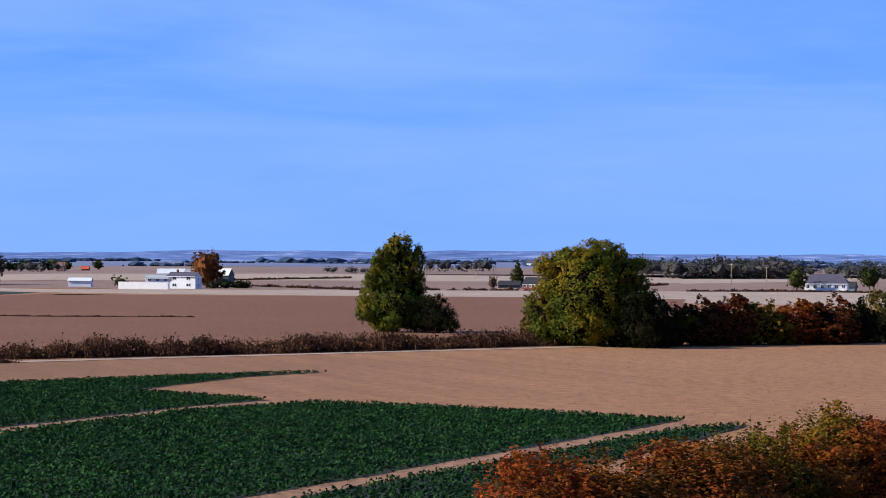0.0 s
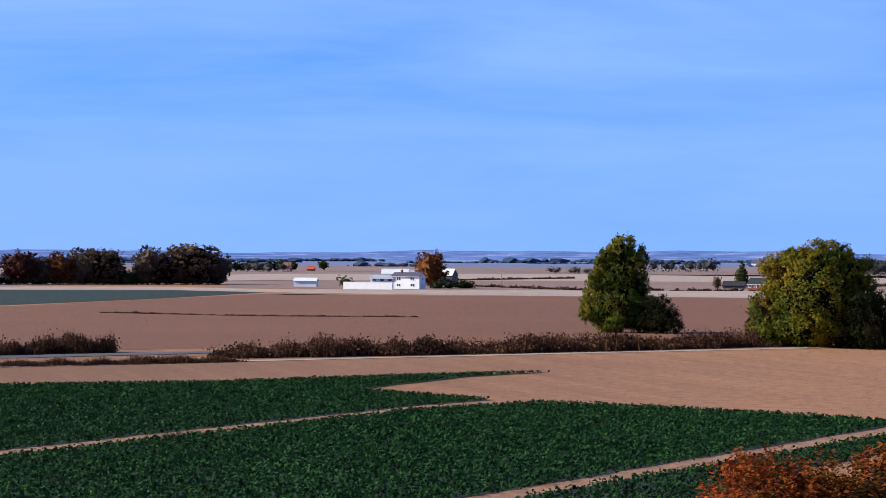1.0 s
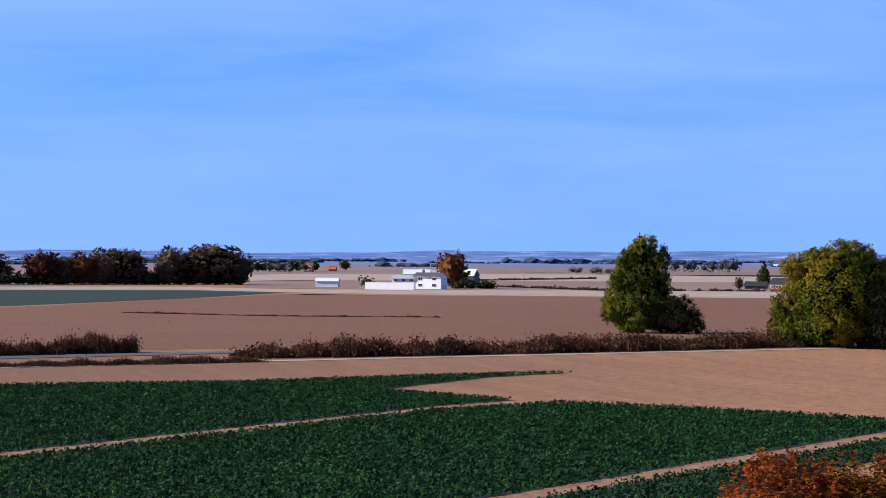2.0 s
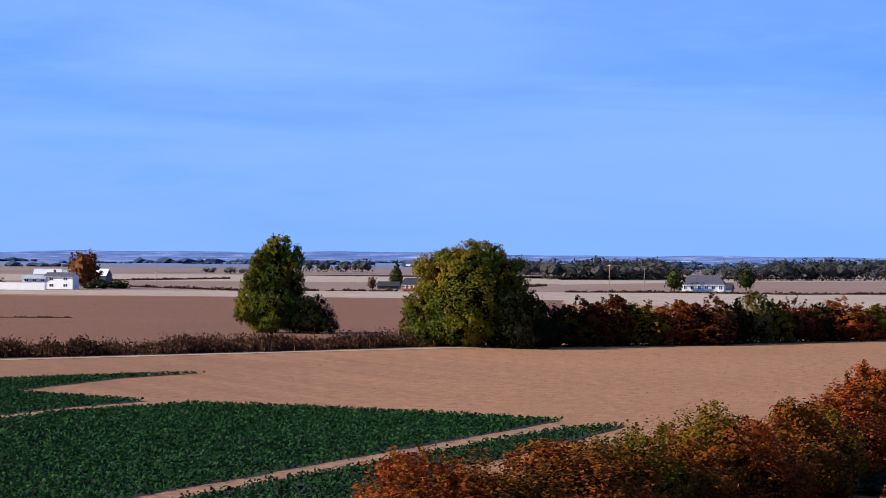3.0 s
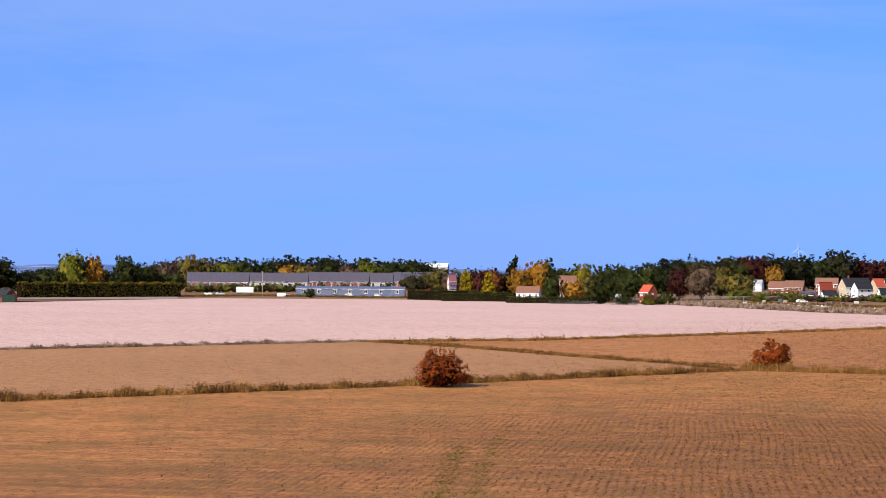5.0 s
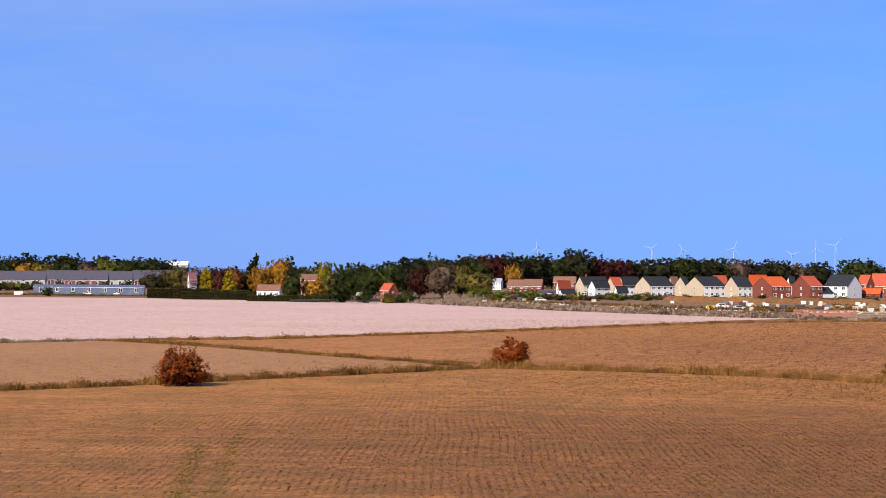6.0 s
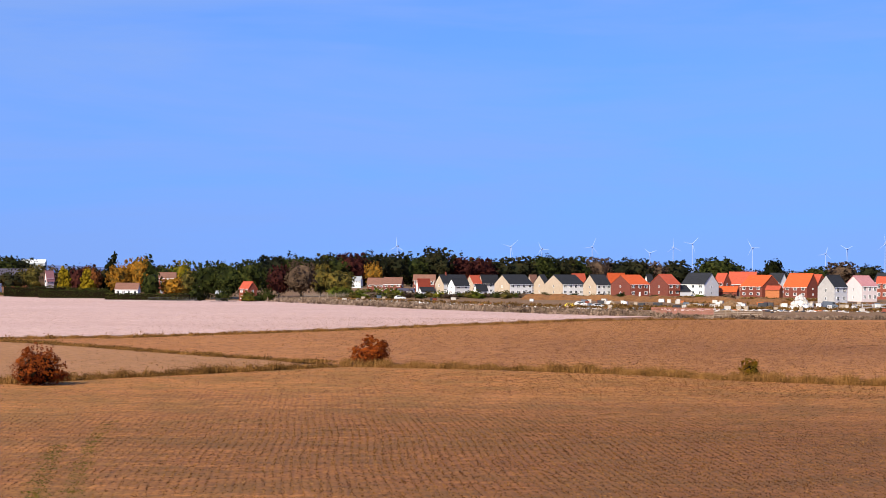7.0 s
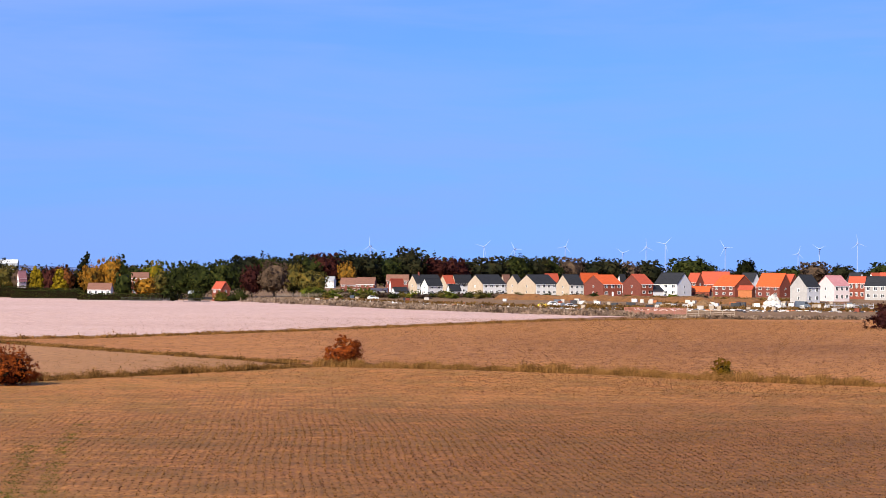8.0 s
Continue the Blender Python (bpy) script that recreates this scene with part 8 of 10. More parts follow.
def house(x, y, turn, W, D, eave, ridge, wall, roof, label, z=0.0, cols=3, storeys=2, front=None, gable=True, chimney=False, door=None, hipped=False, category="house", bare=False):
    """A house with its ridge along its own x axis and its front towards -y."""
    ob = thing("house", pose(x, y, z, 0, 0, turn), label, category)
    w, d = W / 2, D / 2
    bm = bmesh.new()
    if hipped:
        add_box(bm, -w, w, -d, d, -0.2, eave)
    else:
        pts = [(-d, -0.2), (d, -0.2), (d, eave), (0, ridge - 0.12), (-d, eave)]
        a = [bm.verts.new((-w, q, h)) for q, h in pts]
        b = [bm.verts.new((w, q, h)) for q, h in pts]
        bm.faces.new(a)
        bm.faces.new(b)
        for i in range(5):
            j = (i + 1) % 5
            bm.faces.new((a[i], a[j], b[j], b[i]))
        bmesh.ops.recalc_face_normals(bm, faces=bm.faces[:])
    part("wall", bm, wall, ob)
    o, t = 0.35, 0.16
    bm = bmesh.new()
    if hipped:
        r = max(0.0, w - d)
        lo = [(-w - o, -d - o), (w + o, -d - o), (w + o, d + o), (-w - o, d + o)]
        v = [bm.verts.new((p, q, eave)) for p, q in lo]
        top = [bm.verts.new((-r - 0.05, 0, ridge)), bm.verts.new((r + 0.05, 0, ridge))]
        for f in ((v[0], v[1], top[1], top[0]), (v[1], v[2], top[1]), (v[2], v[3], top[0], top[1]), (v[3], v[0], top[0]), (v[3], v[2], v[1], v[0])):
            bm.faces.new(f)
    else:
        k = (ridge - eave) / d
        sec = [(-d - o, eave - k * o), (0, ridge), (d + o, eave - k * o), (d + o, eave - k * o + t), (0, ridge + t), (-d - o, eave - k * o + t)]
        a = [bm.verts.new((-w - o * 0.6, q, h)) for q, h in sec]
        b = [bm.verts.new((w + o * 0.6, q, h)) for q, h in sec]
        for i in range(6):
            j = (i + 1) % 6
            bm.faces.new((a[i], a[j], b[j], b[i]))
        for e in (a, b):
            bm.faces.new((e[0], e[1], e[4], e[5]))
            bm.faces.new((e[1], e[2], e[3], e[4]))
        add_tube(bm, (-w - o * 0.6, 0, ridge + t), (w + o * 0.6, 0, ridge + t), 0.12, 0.12, 6)
    bmesh.ops.recalc_face_normals(bm, faces=bm.faces[:])
    part("roof", bm, roof, ob)
    f = -d
    if front:
        part("front_panel", box(-w + 0.15, w - 0.15, -d - 0.04, -d, 0, eave - 0.15), front, ob, "rendered front of the house")
        f = -d - 0.04
    if chimney:
        c = part("chimney", box(-w * 0.55, -w * 0.55 + 0.7, -0.35, 0.35, ridge - 0.8, ridge + 1.1, 0.04), BRICK_DARK, ob, "brick chimney stack")
        bm = bmesh.new()
        add_tube(bm, (-w * 0.55 + 0.35, 0, ridge + 1.1), (-w * 0.55 + 0.35, 0, ridge + 1.45), 0.14, 0.12, 8)
        part("chimney_pot", bm, TILE_RED, c)
    if bare:
        return ob
    per = eave / storeys
    for s in range(storeys):
        for c in range(cols):
            cx = -w + W * (c + 0.5) / cols
            if s == 0 and c == cols // 2 and door:
                part("door", box(cx - 0.48, cx + 0.48, f - 0.06, f, 0.02, 2.05, 0.02), door, ob, "panelled front door")
            else:
                window(ob, cx, f, per * s + per * 0.36, min(1.7, W / cols * 0.5), per * 0.5)
    if gable and not hipped:
        for side in (-w, w):
            for s in range(storeys):
                gable_window(ob, side, 0.0, per * s + per * 0.36, 0.8, per * 0.42)
    bm = bmesh.new()
    add_box(bm, -w - 0.1, w + 0.1, -d - o - 0.1, -d - o + 0.02, eave - 0.32, eave - 0.2)
    part("gutter", bm, FRAME, ob)
    return ob


def barn(x, y, turn, W, D, eave, ridge, wall, roof, label, z=0.0, door=None, category="barn"):
    ob = house(x, y, turn, W, D, eave, ridge, wall, roof, label, z, bare=True, category=category)
    ob.name = "barn"
    if door:
        part("door", box(-W * 0.12, W * 0.12, -D / 2 - 0.08, -D / 2, 0.02, eave * 0.8, 0.02), door, ob, "wide barn door")
    return ob


def pole(x, y, h, label="weathered wooden utility pole with a crossarm", arm=True, z=0.0):
    ob = thing("utility_pole", pose(x, y, z, 0, 0, x % 180), label, "pole")
    part("post", tube((0, 0, -0.3), (0, 0, h), 0.17, 0.11, 8), WOOD, ob)
    if arm:
        a = part("crossarm", box(-0.95, 0.95, -0.06, 0.06, h - 0.6, h - 0.45, 0.01), WOOD, ob)
        for px in (-0.8, 0, 0.8):
            part("insulator", tube((px, 0, h - 0.45), (px, 0, h - 0.25), 0.05, 0.04, 6), CONCRETE, a)
    return ob


def mast(x, y, h, z=0.0):
    ob = thing("lattice_mast", pose(x, y, z), "slender grey lattice mast with aerials", "mast")
    bm = bmesh.new()
    for k in range(3):
        a = 2.094 * k
        add_tube(bm, (math.cos(a) * 0.9, math.sin(a) * 0.9, 0), (math.cos(a) * 0.25, math.sin(a) * 0.25, h), 0.09, 0.06, 4)
    n = max(4, int(h / 2))
    for i in range(n):
        f0, f1 = i / n, (i + 1) / n
        for k in range(3):
            a, b = 2.094 * k, 2.094 * (k + 1)
            r0, r1 = 0.9 - 0.65 * f0, 0.9 - 0.65 * f1
            add_tube(bm, (math.cos(a) * r0, math.sin(a) * r0, h * f0), (math.cos(b) * r1, math.sin(b) * r1, h * f1), 0.035, 0.035, 3)
    part("lattice", bm, STEEL, ob)
    part("aerial", tube((0, 0, h - 1), (0, 0, h + 2.5), 0.06, 0.03, 5), STEEL, ob)
    return ob


def turbine(x, y, hub, blade, spin, face):
    ob = thing("wind_turbine", pose(x, y, 0, 0, 0, face), "white three-bladed wind turbine at rest on the horizon, painted blue for haze", "wind turbine", "wind farm")
    part("tower", tube((0, 0, 0), (0, 0, hub), 1.0, 0.55, 12), TURBINE, ob)
    part("nacelle", box(-1.4, 1.4, -2.2, 4.2, hub - 1.2, hub + 1.6, 0.4), TURBINE, ob)
    hubp = part("hub", tube((0, -2.2, hub), (0, -4.2, hub), 1.3, 0.5, 10), TURBINE, ob)
    for k in range(3):
        a = radians(spin + 120 * k)
        u, v = Vector((math.sin(a), 0, math.cos(a))), Vector((math.cos(a), 0, -math.sin(a)))
        bm = bmesh.new()
        c = Vector((0, -3.2, hub))
        rows = []
        for f, wd in ((0.02, 0.3), (0.2, 0.5), (0.6, 0.32), (1.0, 0.1)):
            p = c + u * blade * f
            rows.append([bm.verts.new(p + v * wd), bm.verts.new(p + Vector((0, 0.35 * wd, 0))), bm.verts.new(p - v * wd), bm.verts.new(p - Vector((0, 0.35 * wd, 0)))])
        for q, r in zip(rows, rows[1:]):
            for i in range(4):
                j = (i + 1) % 4
                bm.faces.new((q[i], q[j], r[j], r[i]))
        bm.faces.new(rows[0])
        bm.faces.new(rows[-1])
        bmesh.ops.recalc_face_normals(bm, faces=bm.faces[:])
        part("blade", bm, TURBINE, hubp)
    return ob


def car(x, y, turn, paint, label, van=False, z=0.0):
    ob = thing("van" if van else "car", pose(x, y, z, 0, 0, turn), label, "van" if van else "car")
    if van:
        side = [(-2.5, 0.35), (2.5, 0.35), (2.55, 1.0), (1.75, 1.25), (1.2, 2.2), (-2.4, 2.3), (-2.5, 2.1)]
        glass = [(1.28, 1.25), (1.68, 1.3), (1.2, 2.0), (0.5, 2.05), (0.5, 1.25)]
    else:
        side = [(-2.1, 0.3), (2.1, 0.3), (2.15, 0.75), (1.1, 0.92), (0.45, 1.42), (-1.2, 1.45), (-2.05, 0.95)]
        glass = [(0.9, 0.95), (0.38, 1.35), (-1.15, 1.38), (-1.75, 0.98)]
    part("body", prism(side, -0.88, 0.88), paint, ob)
    part("window_glass", prism(glass, -0.9, 0.9), GLASS, ob, "dark side windows")
    for wx in (-1.35, 1.4):
        for wy in (-0.8, 0.8):
            tyre = part("wheel", tube((wx, wy - 0.12, 0.33), (wx, wy + 0.12, 0.33), 0.33, 0.33, 12), DARK_STUFF, ob)
            part("rim", tube((wx, wy - 0.13, 0.33), (wx, wy + 0.13, 0.33), 0.18, 0.18, 10), STEEL, tyre)
    return ob


def trailer(x, y, turn, z=0.0):
    ob = thing("lorry_trailer", pose(x, y, z, 0, 0, turn), "plain white box lorry trailer parked in a yard", "trailer")
    part("box_body", box(-4.4, 4.4, -1.25, 1.25, 1.0, 3.9, 0.06), WHITE, ob)
    part("chassis", box(-4.2, 4.2, -0.5, 0.5, 0.7, 1.0), DARK_STUFF, ob)
    for wx in (-3.2, -2.1, 3.0):
        for wy in (-1.0, 1.0):
            part("wheel", tube((wx, wy - 0.16, 0.5), (wx, wy + 0.16, 0.5), 0.5, 0.5, 12), DARK_STUFF, ob)
    return ob


def heap(name, x, y, w, d, h, mat, label, seed, lumps=0, z=0.0, lump=None):
    """A tipped heap: a rough cone, with loose lumps over it."""
    rng = np.random.default_rng(seed)
    ob = thing(name, pose(x, y, z), label, "heap")
    bm = bmesh.new()
    rings = [[bm.verts.new((math.cos(6.283 * k / 18) * w / 2 * r * rng.uniform(0.85, 1.12), math.sin(6.283 * k / 18) * d / 2 * r * rng.uniform(0.85, 1.12), h * (1 - r ** 1.3) * rng.uniform(0.85, 1.1))) for k in range(18)] for r in (1.0, 0.75, 0.5, 0.25)]
    top = bm.verts.new((0, 0, h))
    for a, b in zip(rings, rings[1:]):
        for k in range(18):
            j = (k + 1) % 18
            bm.faces.new((a[k], a[j], b[j], b[k]))
    for k in range(18):
        bm.faces.new((rings[-1][k], rings[-1][(k + 1) % 18], top))
    part("mound", bm, mat, ob)
    for k in range(lumps):
        a, r = rng.uniform(0, 6.283), rng.uniform(0.05, 0.95)
        bm = bmesh.new()
        bmesh.ops.create_icosphere(bm, subdivisions=1, radius=rng.uniform(0.3, 0.75))
        for v in bm.verts:
            v.co *= rng.uniform(0.75, 1.25)
        bmesh.ops.translate(bm, vec=(math.cos(a) * r * w / 2, math.sin(a) * r * d / 2, h * (1 - r ** 1.3)), verts=bm.verts[:])
        part("lump", bm, lump or mat, ob)
    return ob


def crate(x, y, turn, w, d, h, mat, name, label, z=0.0, lid=None):
    """A stack, tank or cabin on the yard: a bevelled body on bearers with a top."""
    ob = thing(name, pose(x, y, z, 0, 0, turn), label, name.replace("_", " "))
    part("body", box(-w / 2, w / 2, -d / 2, d / 2, 0.12, h, 0.05), mat, ob)
    for k in (-0.35, 0.35):
        part("bearer", box(k * w - 0.08, k * w + 0.08, -d / 2, d / 2, 0, 0.12), WOOD, ob)
    part("top", box(-w / 2 - 0.05, w / 2 + 0.05, -d / 2 - 0.05, d / 2 + 0.05, h, h + 0.08), lid or mat, ob)
    return ob


def fence(x0, y0, x1, y1, h, label, mat, gap=3.0, rails=3, z=0.0):
    """Posts with rails between two points."""
    n = max(2, int(math.hypot(x1 - x0, y1 - y0) / gap))
    turn = math.degrees(math.atan2(y1 - y0, x1 - x0))
    length = math.hypot(x1 - x0, y1 - y0)
    ob = thing("fence", pose(x0, y0, z, 0, 0, turn), label, "fence")
    me = None
    for k in range(n + 1):
        if me is None:
            p = part("post", box(-0.07, 0.07, -0.07, 0.07, -0.2, h, 0.01), mat, ob)
            me = p.data
        else:
            p = under("post", me, ob)
        p.location = (length * k / n, 0, 0)
    for k in range(rails):
        zz = h * (k + 0.6) / rails
        part("rail", box(0, length, -0.03, 0.03, zz - 0.06, zz + 0.06), mat, ob)
    return ob


def wall_run(x0, y0, x1, y1, h, thick, mat, label, z=0.0):
    turn = math.degrees(math.atan2(y1 - y0, x1 - x0))
    length = math.hypot(x1 - x0, y1 - y0)
    ob = thing("garden_wall", pose(x0, y0, z, 0, 0, turn), label, "wall")
    part("wall_body", box(0, length, -thick / 2, thick / 2, -0.1, h), mat, ob)
    part("coping", box(-0.05, length + 0.05, -thick / 2 - 0.05, thick / 2 + 0.05, h, h + 0.1, 0.02), mat, ob)
    return ob


house(-88.8, 865.4, -19.4, 10.9, 5.2, 4.6, 5.7, WHITE, SLATE_BLUE, "white rendered two-storey farmhouse with grey slate roof", cols=2, chimney=True)
house(-98.1, 866.8, -5.8, 8.7, 3.9, 3.9, 4.9, WHITE, SHEET, "white rendered farmhouse wing with pale grey roof", cols=3, storeys=2)
barn(-131.7, 905.6, -4.0, 8.7, 3.1, 2.3, 3.2, WHITE, WHITE_SHEET, "long low white farm shed")
barn(-104.9, 970.1, -4.1, 10.8, 2.6, 4.8, 6.3, SHEET, WHITE_SHEET, "grey farm barn with pale sheet roof")
barn(-96.4, 993.5, -4.7, 10.8, 4.0, 4.6, 6.0, BLUE_PAINT, SHEET, "grey farm barn with sheet roof")
barn(-87.0, 998.5, -20.2, 8.2, 5.5, 3.9, 6.3, DARK_STUFF, WHITE_SHEET, "dark farm barn with pale sheet roof")
wall_run(-110.5, 851.6, -92.6, 846.3, 2.50, 0.35, WHITE, "long white rendered farmyard wall")
house(-258.4, 952.0, 5.0, 5.3, 2.6, 2.5, 3.9, WHITE, SLATE, "white cottage beneath autumn trees", cols=2, storeys=1)
house(-250.4, 956.2, -10.4, 4.3, 3.3, 1.4, 3.2, CREAM, TILE_BROWN, "low cottage with brown tiled roof beneath trees", cols=2, storeys=1)
barn(-243.0, 959.2, 4.1, 4.2, 2.6, 1.4, 2.8, WHITE, SLATE_BLUE, "low white outbuilding beneath trees")
barn(-225.7, 967.6, -6.9, 3.2, 2.7, 1.2, 2.8, CREAM, TILE_BROWN, "low farm outbuilding beneath trees")
house(-254.0, 1657.2, -6.4, 5.6, 4.5, 3.9, 6.2, BRICK, TILE_BROWN, "far red brick farmhouse with tiles", cols=3)
barn(-246.8, 1721.7, -6.9, 5.4, 3.1, 1.6, 3.2, BRICK, TILE_RED, "far low red brick barn")
house(37.5, 889.7, -22.6, 8.1, 7.2, 2.2, 4.2, BRICK, SLATE, "red brick bungalow with white windows and slate roof", cols=4, storeys=1)
barn(112.0, 2789.5, -17.4, 10.1, 7.5, 3.9, 7.1, WHITE, SLATE_BLUE, "far white farm building")
barn(28.8, 921.6, -12.0, 8.3, 3.7, 1.3, 2.6, DARK_STUFF, SLATE, "low dark farm shed row")
house(141.7, 876.5, -17.7, 15.4, 4.4, 3.0, 6.3, WHITE, SLATE_BLUE, "white rendered bungalow with hipped slate roof", cols=6, storeys=1, hipped=True)
barn(152.0, 882.1, -29.8, 2.7, 2.4, 1.7, 3.1, BLUE_PAINT, SLATE, "small blue-grey garage beside a bungalow")
barn(510.8, 1787.7, -31.0, 6.7, 6.7, 4.7, 5.6, CREAM, SHEET, "pale far grain store barn")
tagged(part("grain_silo", tube((515.2, 1785.1, 0), (515.2, 1785.1, 5.6), 1.0, 0.9, 14), CONCRETE), "pale cylindrical grain silo on the plain", "silo")
tagged(part("grain_silo", tube((518.5, 1787.1, 0), (518.5, 1787.1, 5.6), 1.0, 0.9, 14), CONCRETE), "pale cylindrical grain silo on the plain", "silo")
tagged(part("grain_silo", tube((521.8, 1789.1, 0), (521.8, 1789.1, 5.6), 1.0, 0.9, 14), CONCRETE), "pale cylindrical grain silo on the plain", "silo")
barn(762.3, 2838.2, -25.3, 33.2, 15.7, 4.1, 6.1, BLUE_PAINT, WHITE_SHEET, "far long white-roofed warehouse")
barn(898.5, 2529.2, -29.7, 17.7, 14.3, 2.5, 3.7, WHITE, SHEET, "far white farm building")
barn(289.9, 830.9, -29.4, 5.4, 3.5, 1.8, 2.9, WOOD, SHEET, "low weathered timber shed")
barn(304.2, 844.8, -39.9, 3.3, 3.0, 2.9, 3.8, BLUE_PAINT, SHEET, "pale blue-grey timber shed")
house(331.2, 907.1, -38.2, 6.6, 3.6, 2.5, 5.2, BRICK_DARK, TILE_BROWN, "dark bungalow with brown roof", cols=3, storeys=1)
house(347.4, 938.6, 9.8, 4.0, 1.9, 1.6, 3.5, WHITE, TILE_BROWN, "small white gabled cottage", cols=2, storeys=1)
house(364.3, 975.6, 9.6, 5.9, 2.4, 1.7, 3.6, WHITE, SLATE, "small white gabled cottage", cols=2, storeys=1)
house(259.4, 635.0, -34.5, 6.7, 3.1, 5.6, 8.3, BRICK, SLATE_BLUE, "square red brick house with hipped slate roof", cols=1, hipped=True, chimney=True)
barn(286.4, 686.3, -37.8, 3.6, 2.7, 3.6, 5.5, BRICK_DARK, SLATE, "low rear wing of a red brick house with slate roof")
fence(226.2, 616.6, 235.9, 587.3, 1.3, "weathered pale crossing fence rails", WOOD, gap=5.0, rails=2)
fence(209.7, 561.5, 211.3, 537.0, 1.3, "weathered pale crossing fence rails", WOOD, gap=5.0, rails=2)
crate(220.0, 587.7, -20.5, 0.9, 1.2, 1.3, CONCRETE, "relay_cabinet", "pale trackside relay cabinet")
crate(236.8, 616.4, -21.0, 0.7, 1.2, 1.8, FRAME, "sign_board", "round white sign board on a post")
crate(227.3, 587.5, -21.2, 0.8, 1.2, 1.1, CONCRETE, "relay_cabinet", "pale trackside relay cabinet")
crate(239.1, 601.5, -21.7, 2.0, 1.2, 1.8, CONCRETE, "relay_cabinet", "small white trackside hut")
car(238.0, 594.3, -21.8, WHITE, "white car parked beside a brick house")
house(510.0, 748.7, -14.2, 6.7, 9.8, 2.5, 5.0, CREAM, SLATE, "cream rendered bungalow with slate roof", cols=2, storeys=1)
barn(504.8, 733.7, -59.6, 5.0, 2.0, 2.3, 4.3, CREAM, SLATE, "cream garage with a pale door and grey roof", door=FRAME)
barn(560.7, 725.6, -92.7, 10.0, 5.7, 2.3, 4.7, BRICK_DARK, SLATE, "brick shed with pitched roof and green door")
wall_run(557.0, 735.1, 561.7, 734.3, 1.60, 0.35, RED_PAINT, "low dark red yard wall")
crate(558.6, 727.7, -37.5, 2.6, 1.8, 2.0, TEAL_PAINT, "water_tank", "teal water tank beside a shed")
crate(554.5, 714.4, -37.8, 4.6, 1.8, 2.8, GREEN_PAINT, "shed_door", "dark green shed door leaf standing at a brick shed")
crate(807.9, 832.3, -44.1, 4.2, 1.8, 1.7, WHITE, "water_tank", "white domed tank in a yard")
crate(880.4, 823.5, -46.9, 3.6, 1.8, 2.4, RED_PAINT, "skip", "red waste skip in a yard")
car(516.6, 742.7, -34.8, WHITE, "white van parked beside a bungalow", van=True)
car(453.0, 782.5, -13.1, STEEL, "silver car parked by a lane")
car(456.9, 781.9, -47.3, CONCRETE, "pale car parked by a lane")
car(817.5, 893.9, -67.4, WHITE, "white car parked in a yard")
car(824.5, 893.2, -27.7, STEEL, "silver car parked in a yard")
car(827.7, 850.3, -24.2, WHITE, "white car parked in a yard")
car(840.3, 828.3, -45.4, BLUE_PAINT, "blue-grey car in a yard")
car(848.9, 827.3, -70.7, WHITE, "white car in a yard")
car(866.3, 825.2, -71.4, STEEL, "silver car in a yard")
car(893.1, 842.9, -31.7, RED_PAINT, "small red car in a yard")
wall_run(547.2, 751.5, 566.2, 748.1, 1.00, 0.35, WOOD, "low weathered field wall")
trailer(859.6, 912.5, -43.3)
barn(1492.9, 1688.6, -56.6, 10.8, 10.1, 4.7, 8.9, WHITE, WHITE_SHEET, "white-roofed glasshouse among trees")
barn(1509.3, 1690.0, -56.8, 7.1, 10.2, 3.7, 7.4, WHITE, WHITE_SHEET, "white-roofed shed among trees")
house(992.0, 1076.3, -49.4, 36.8, 6.5, 5.4, 10.9, BRICK_DARK, SLATE_BLUE, "long low terrace with weathered slate roof", cols=9, storeys=1)
house(1041.5, 1075.3, -50.8, 35.9, 6.6, 5.6, 10.8, GREYWALL, SLATE_BLUE, "long low terrace with weathered slate roof", cols=8, storeys=1)
house(1094.5, 1075.7, -52.2, 38.6, 6.8, 5.7, 11.4, BRICK_DARK, SLATE_BLUE, "long low terrace with weathered slate roof", cols=9, storeys=1)
house(1123.4, 1066.1, -52.8, 14.8, 6.9, 5.7, 11.1, GREYWALL, SLATE_BLUE, "long low terrace with weathered slate roof", cols=3, storeys=1)
house(1156.2, 1069.6, -53.7, 25.0, 7.0, 5.8, 11.7, BRICK, SLATE_BLUE, "long low terrace with weathered slate roof", cols=5, storeys=1)
house(860.3, 837.2, -52.0, 53.8, 6.4, 3.8, 4.6, WORKSHOP, WORKSHOP, "long low blue-grey workshop", cols=7, storeys=1)
barn(2316.7, 2100.1, -60.1, 29.7, 10.5, 18.9, 23.0, SHEET, WHITE_SHEET, "large white industrial building far behind")
house(775.0, 651.0, -62.2, 9.6, 5.4, 4.0, 6.4, WHITE, TILE_BROWN, "white bungalow with brown tiled roof", cols=4, storeys=1)
house(860.3, 770.3, -3.1, 4.9, 1.1, 8.0, 11.0, PINKISH, TILE_PINK, "pale pink gabled house", cols=2)
house(770.0, 585.0, -102.8, 5.6, 4.3, 5.0, 7.6, BRICK, TILE_RED, "brick cottage with red tiled roof", cols=2)
house(853.5, 693.9, -51.0, 7.6, 6.5, 8.4, 10.8, BRICK, TILE_BROWN, "red-roofed house among trees", cols=3)
barn(763.2, 593.2, -67.2, 3.9, 2.6, 2.9, 3.8, DARK_STUFF, SHEET, "small dark timber shelter")
fence(733.7, 605.7, 738.8, 586.1, 1.5, "dark timber post-and-rail fence", DARK_STUFF, gap=4.0)
fence(731.3, 573.3, 740.7, 568.4, 1.5, "dark timber post-and-rail fence", DARK_STUFF, gap=3.0)
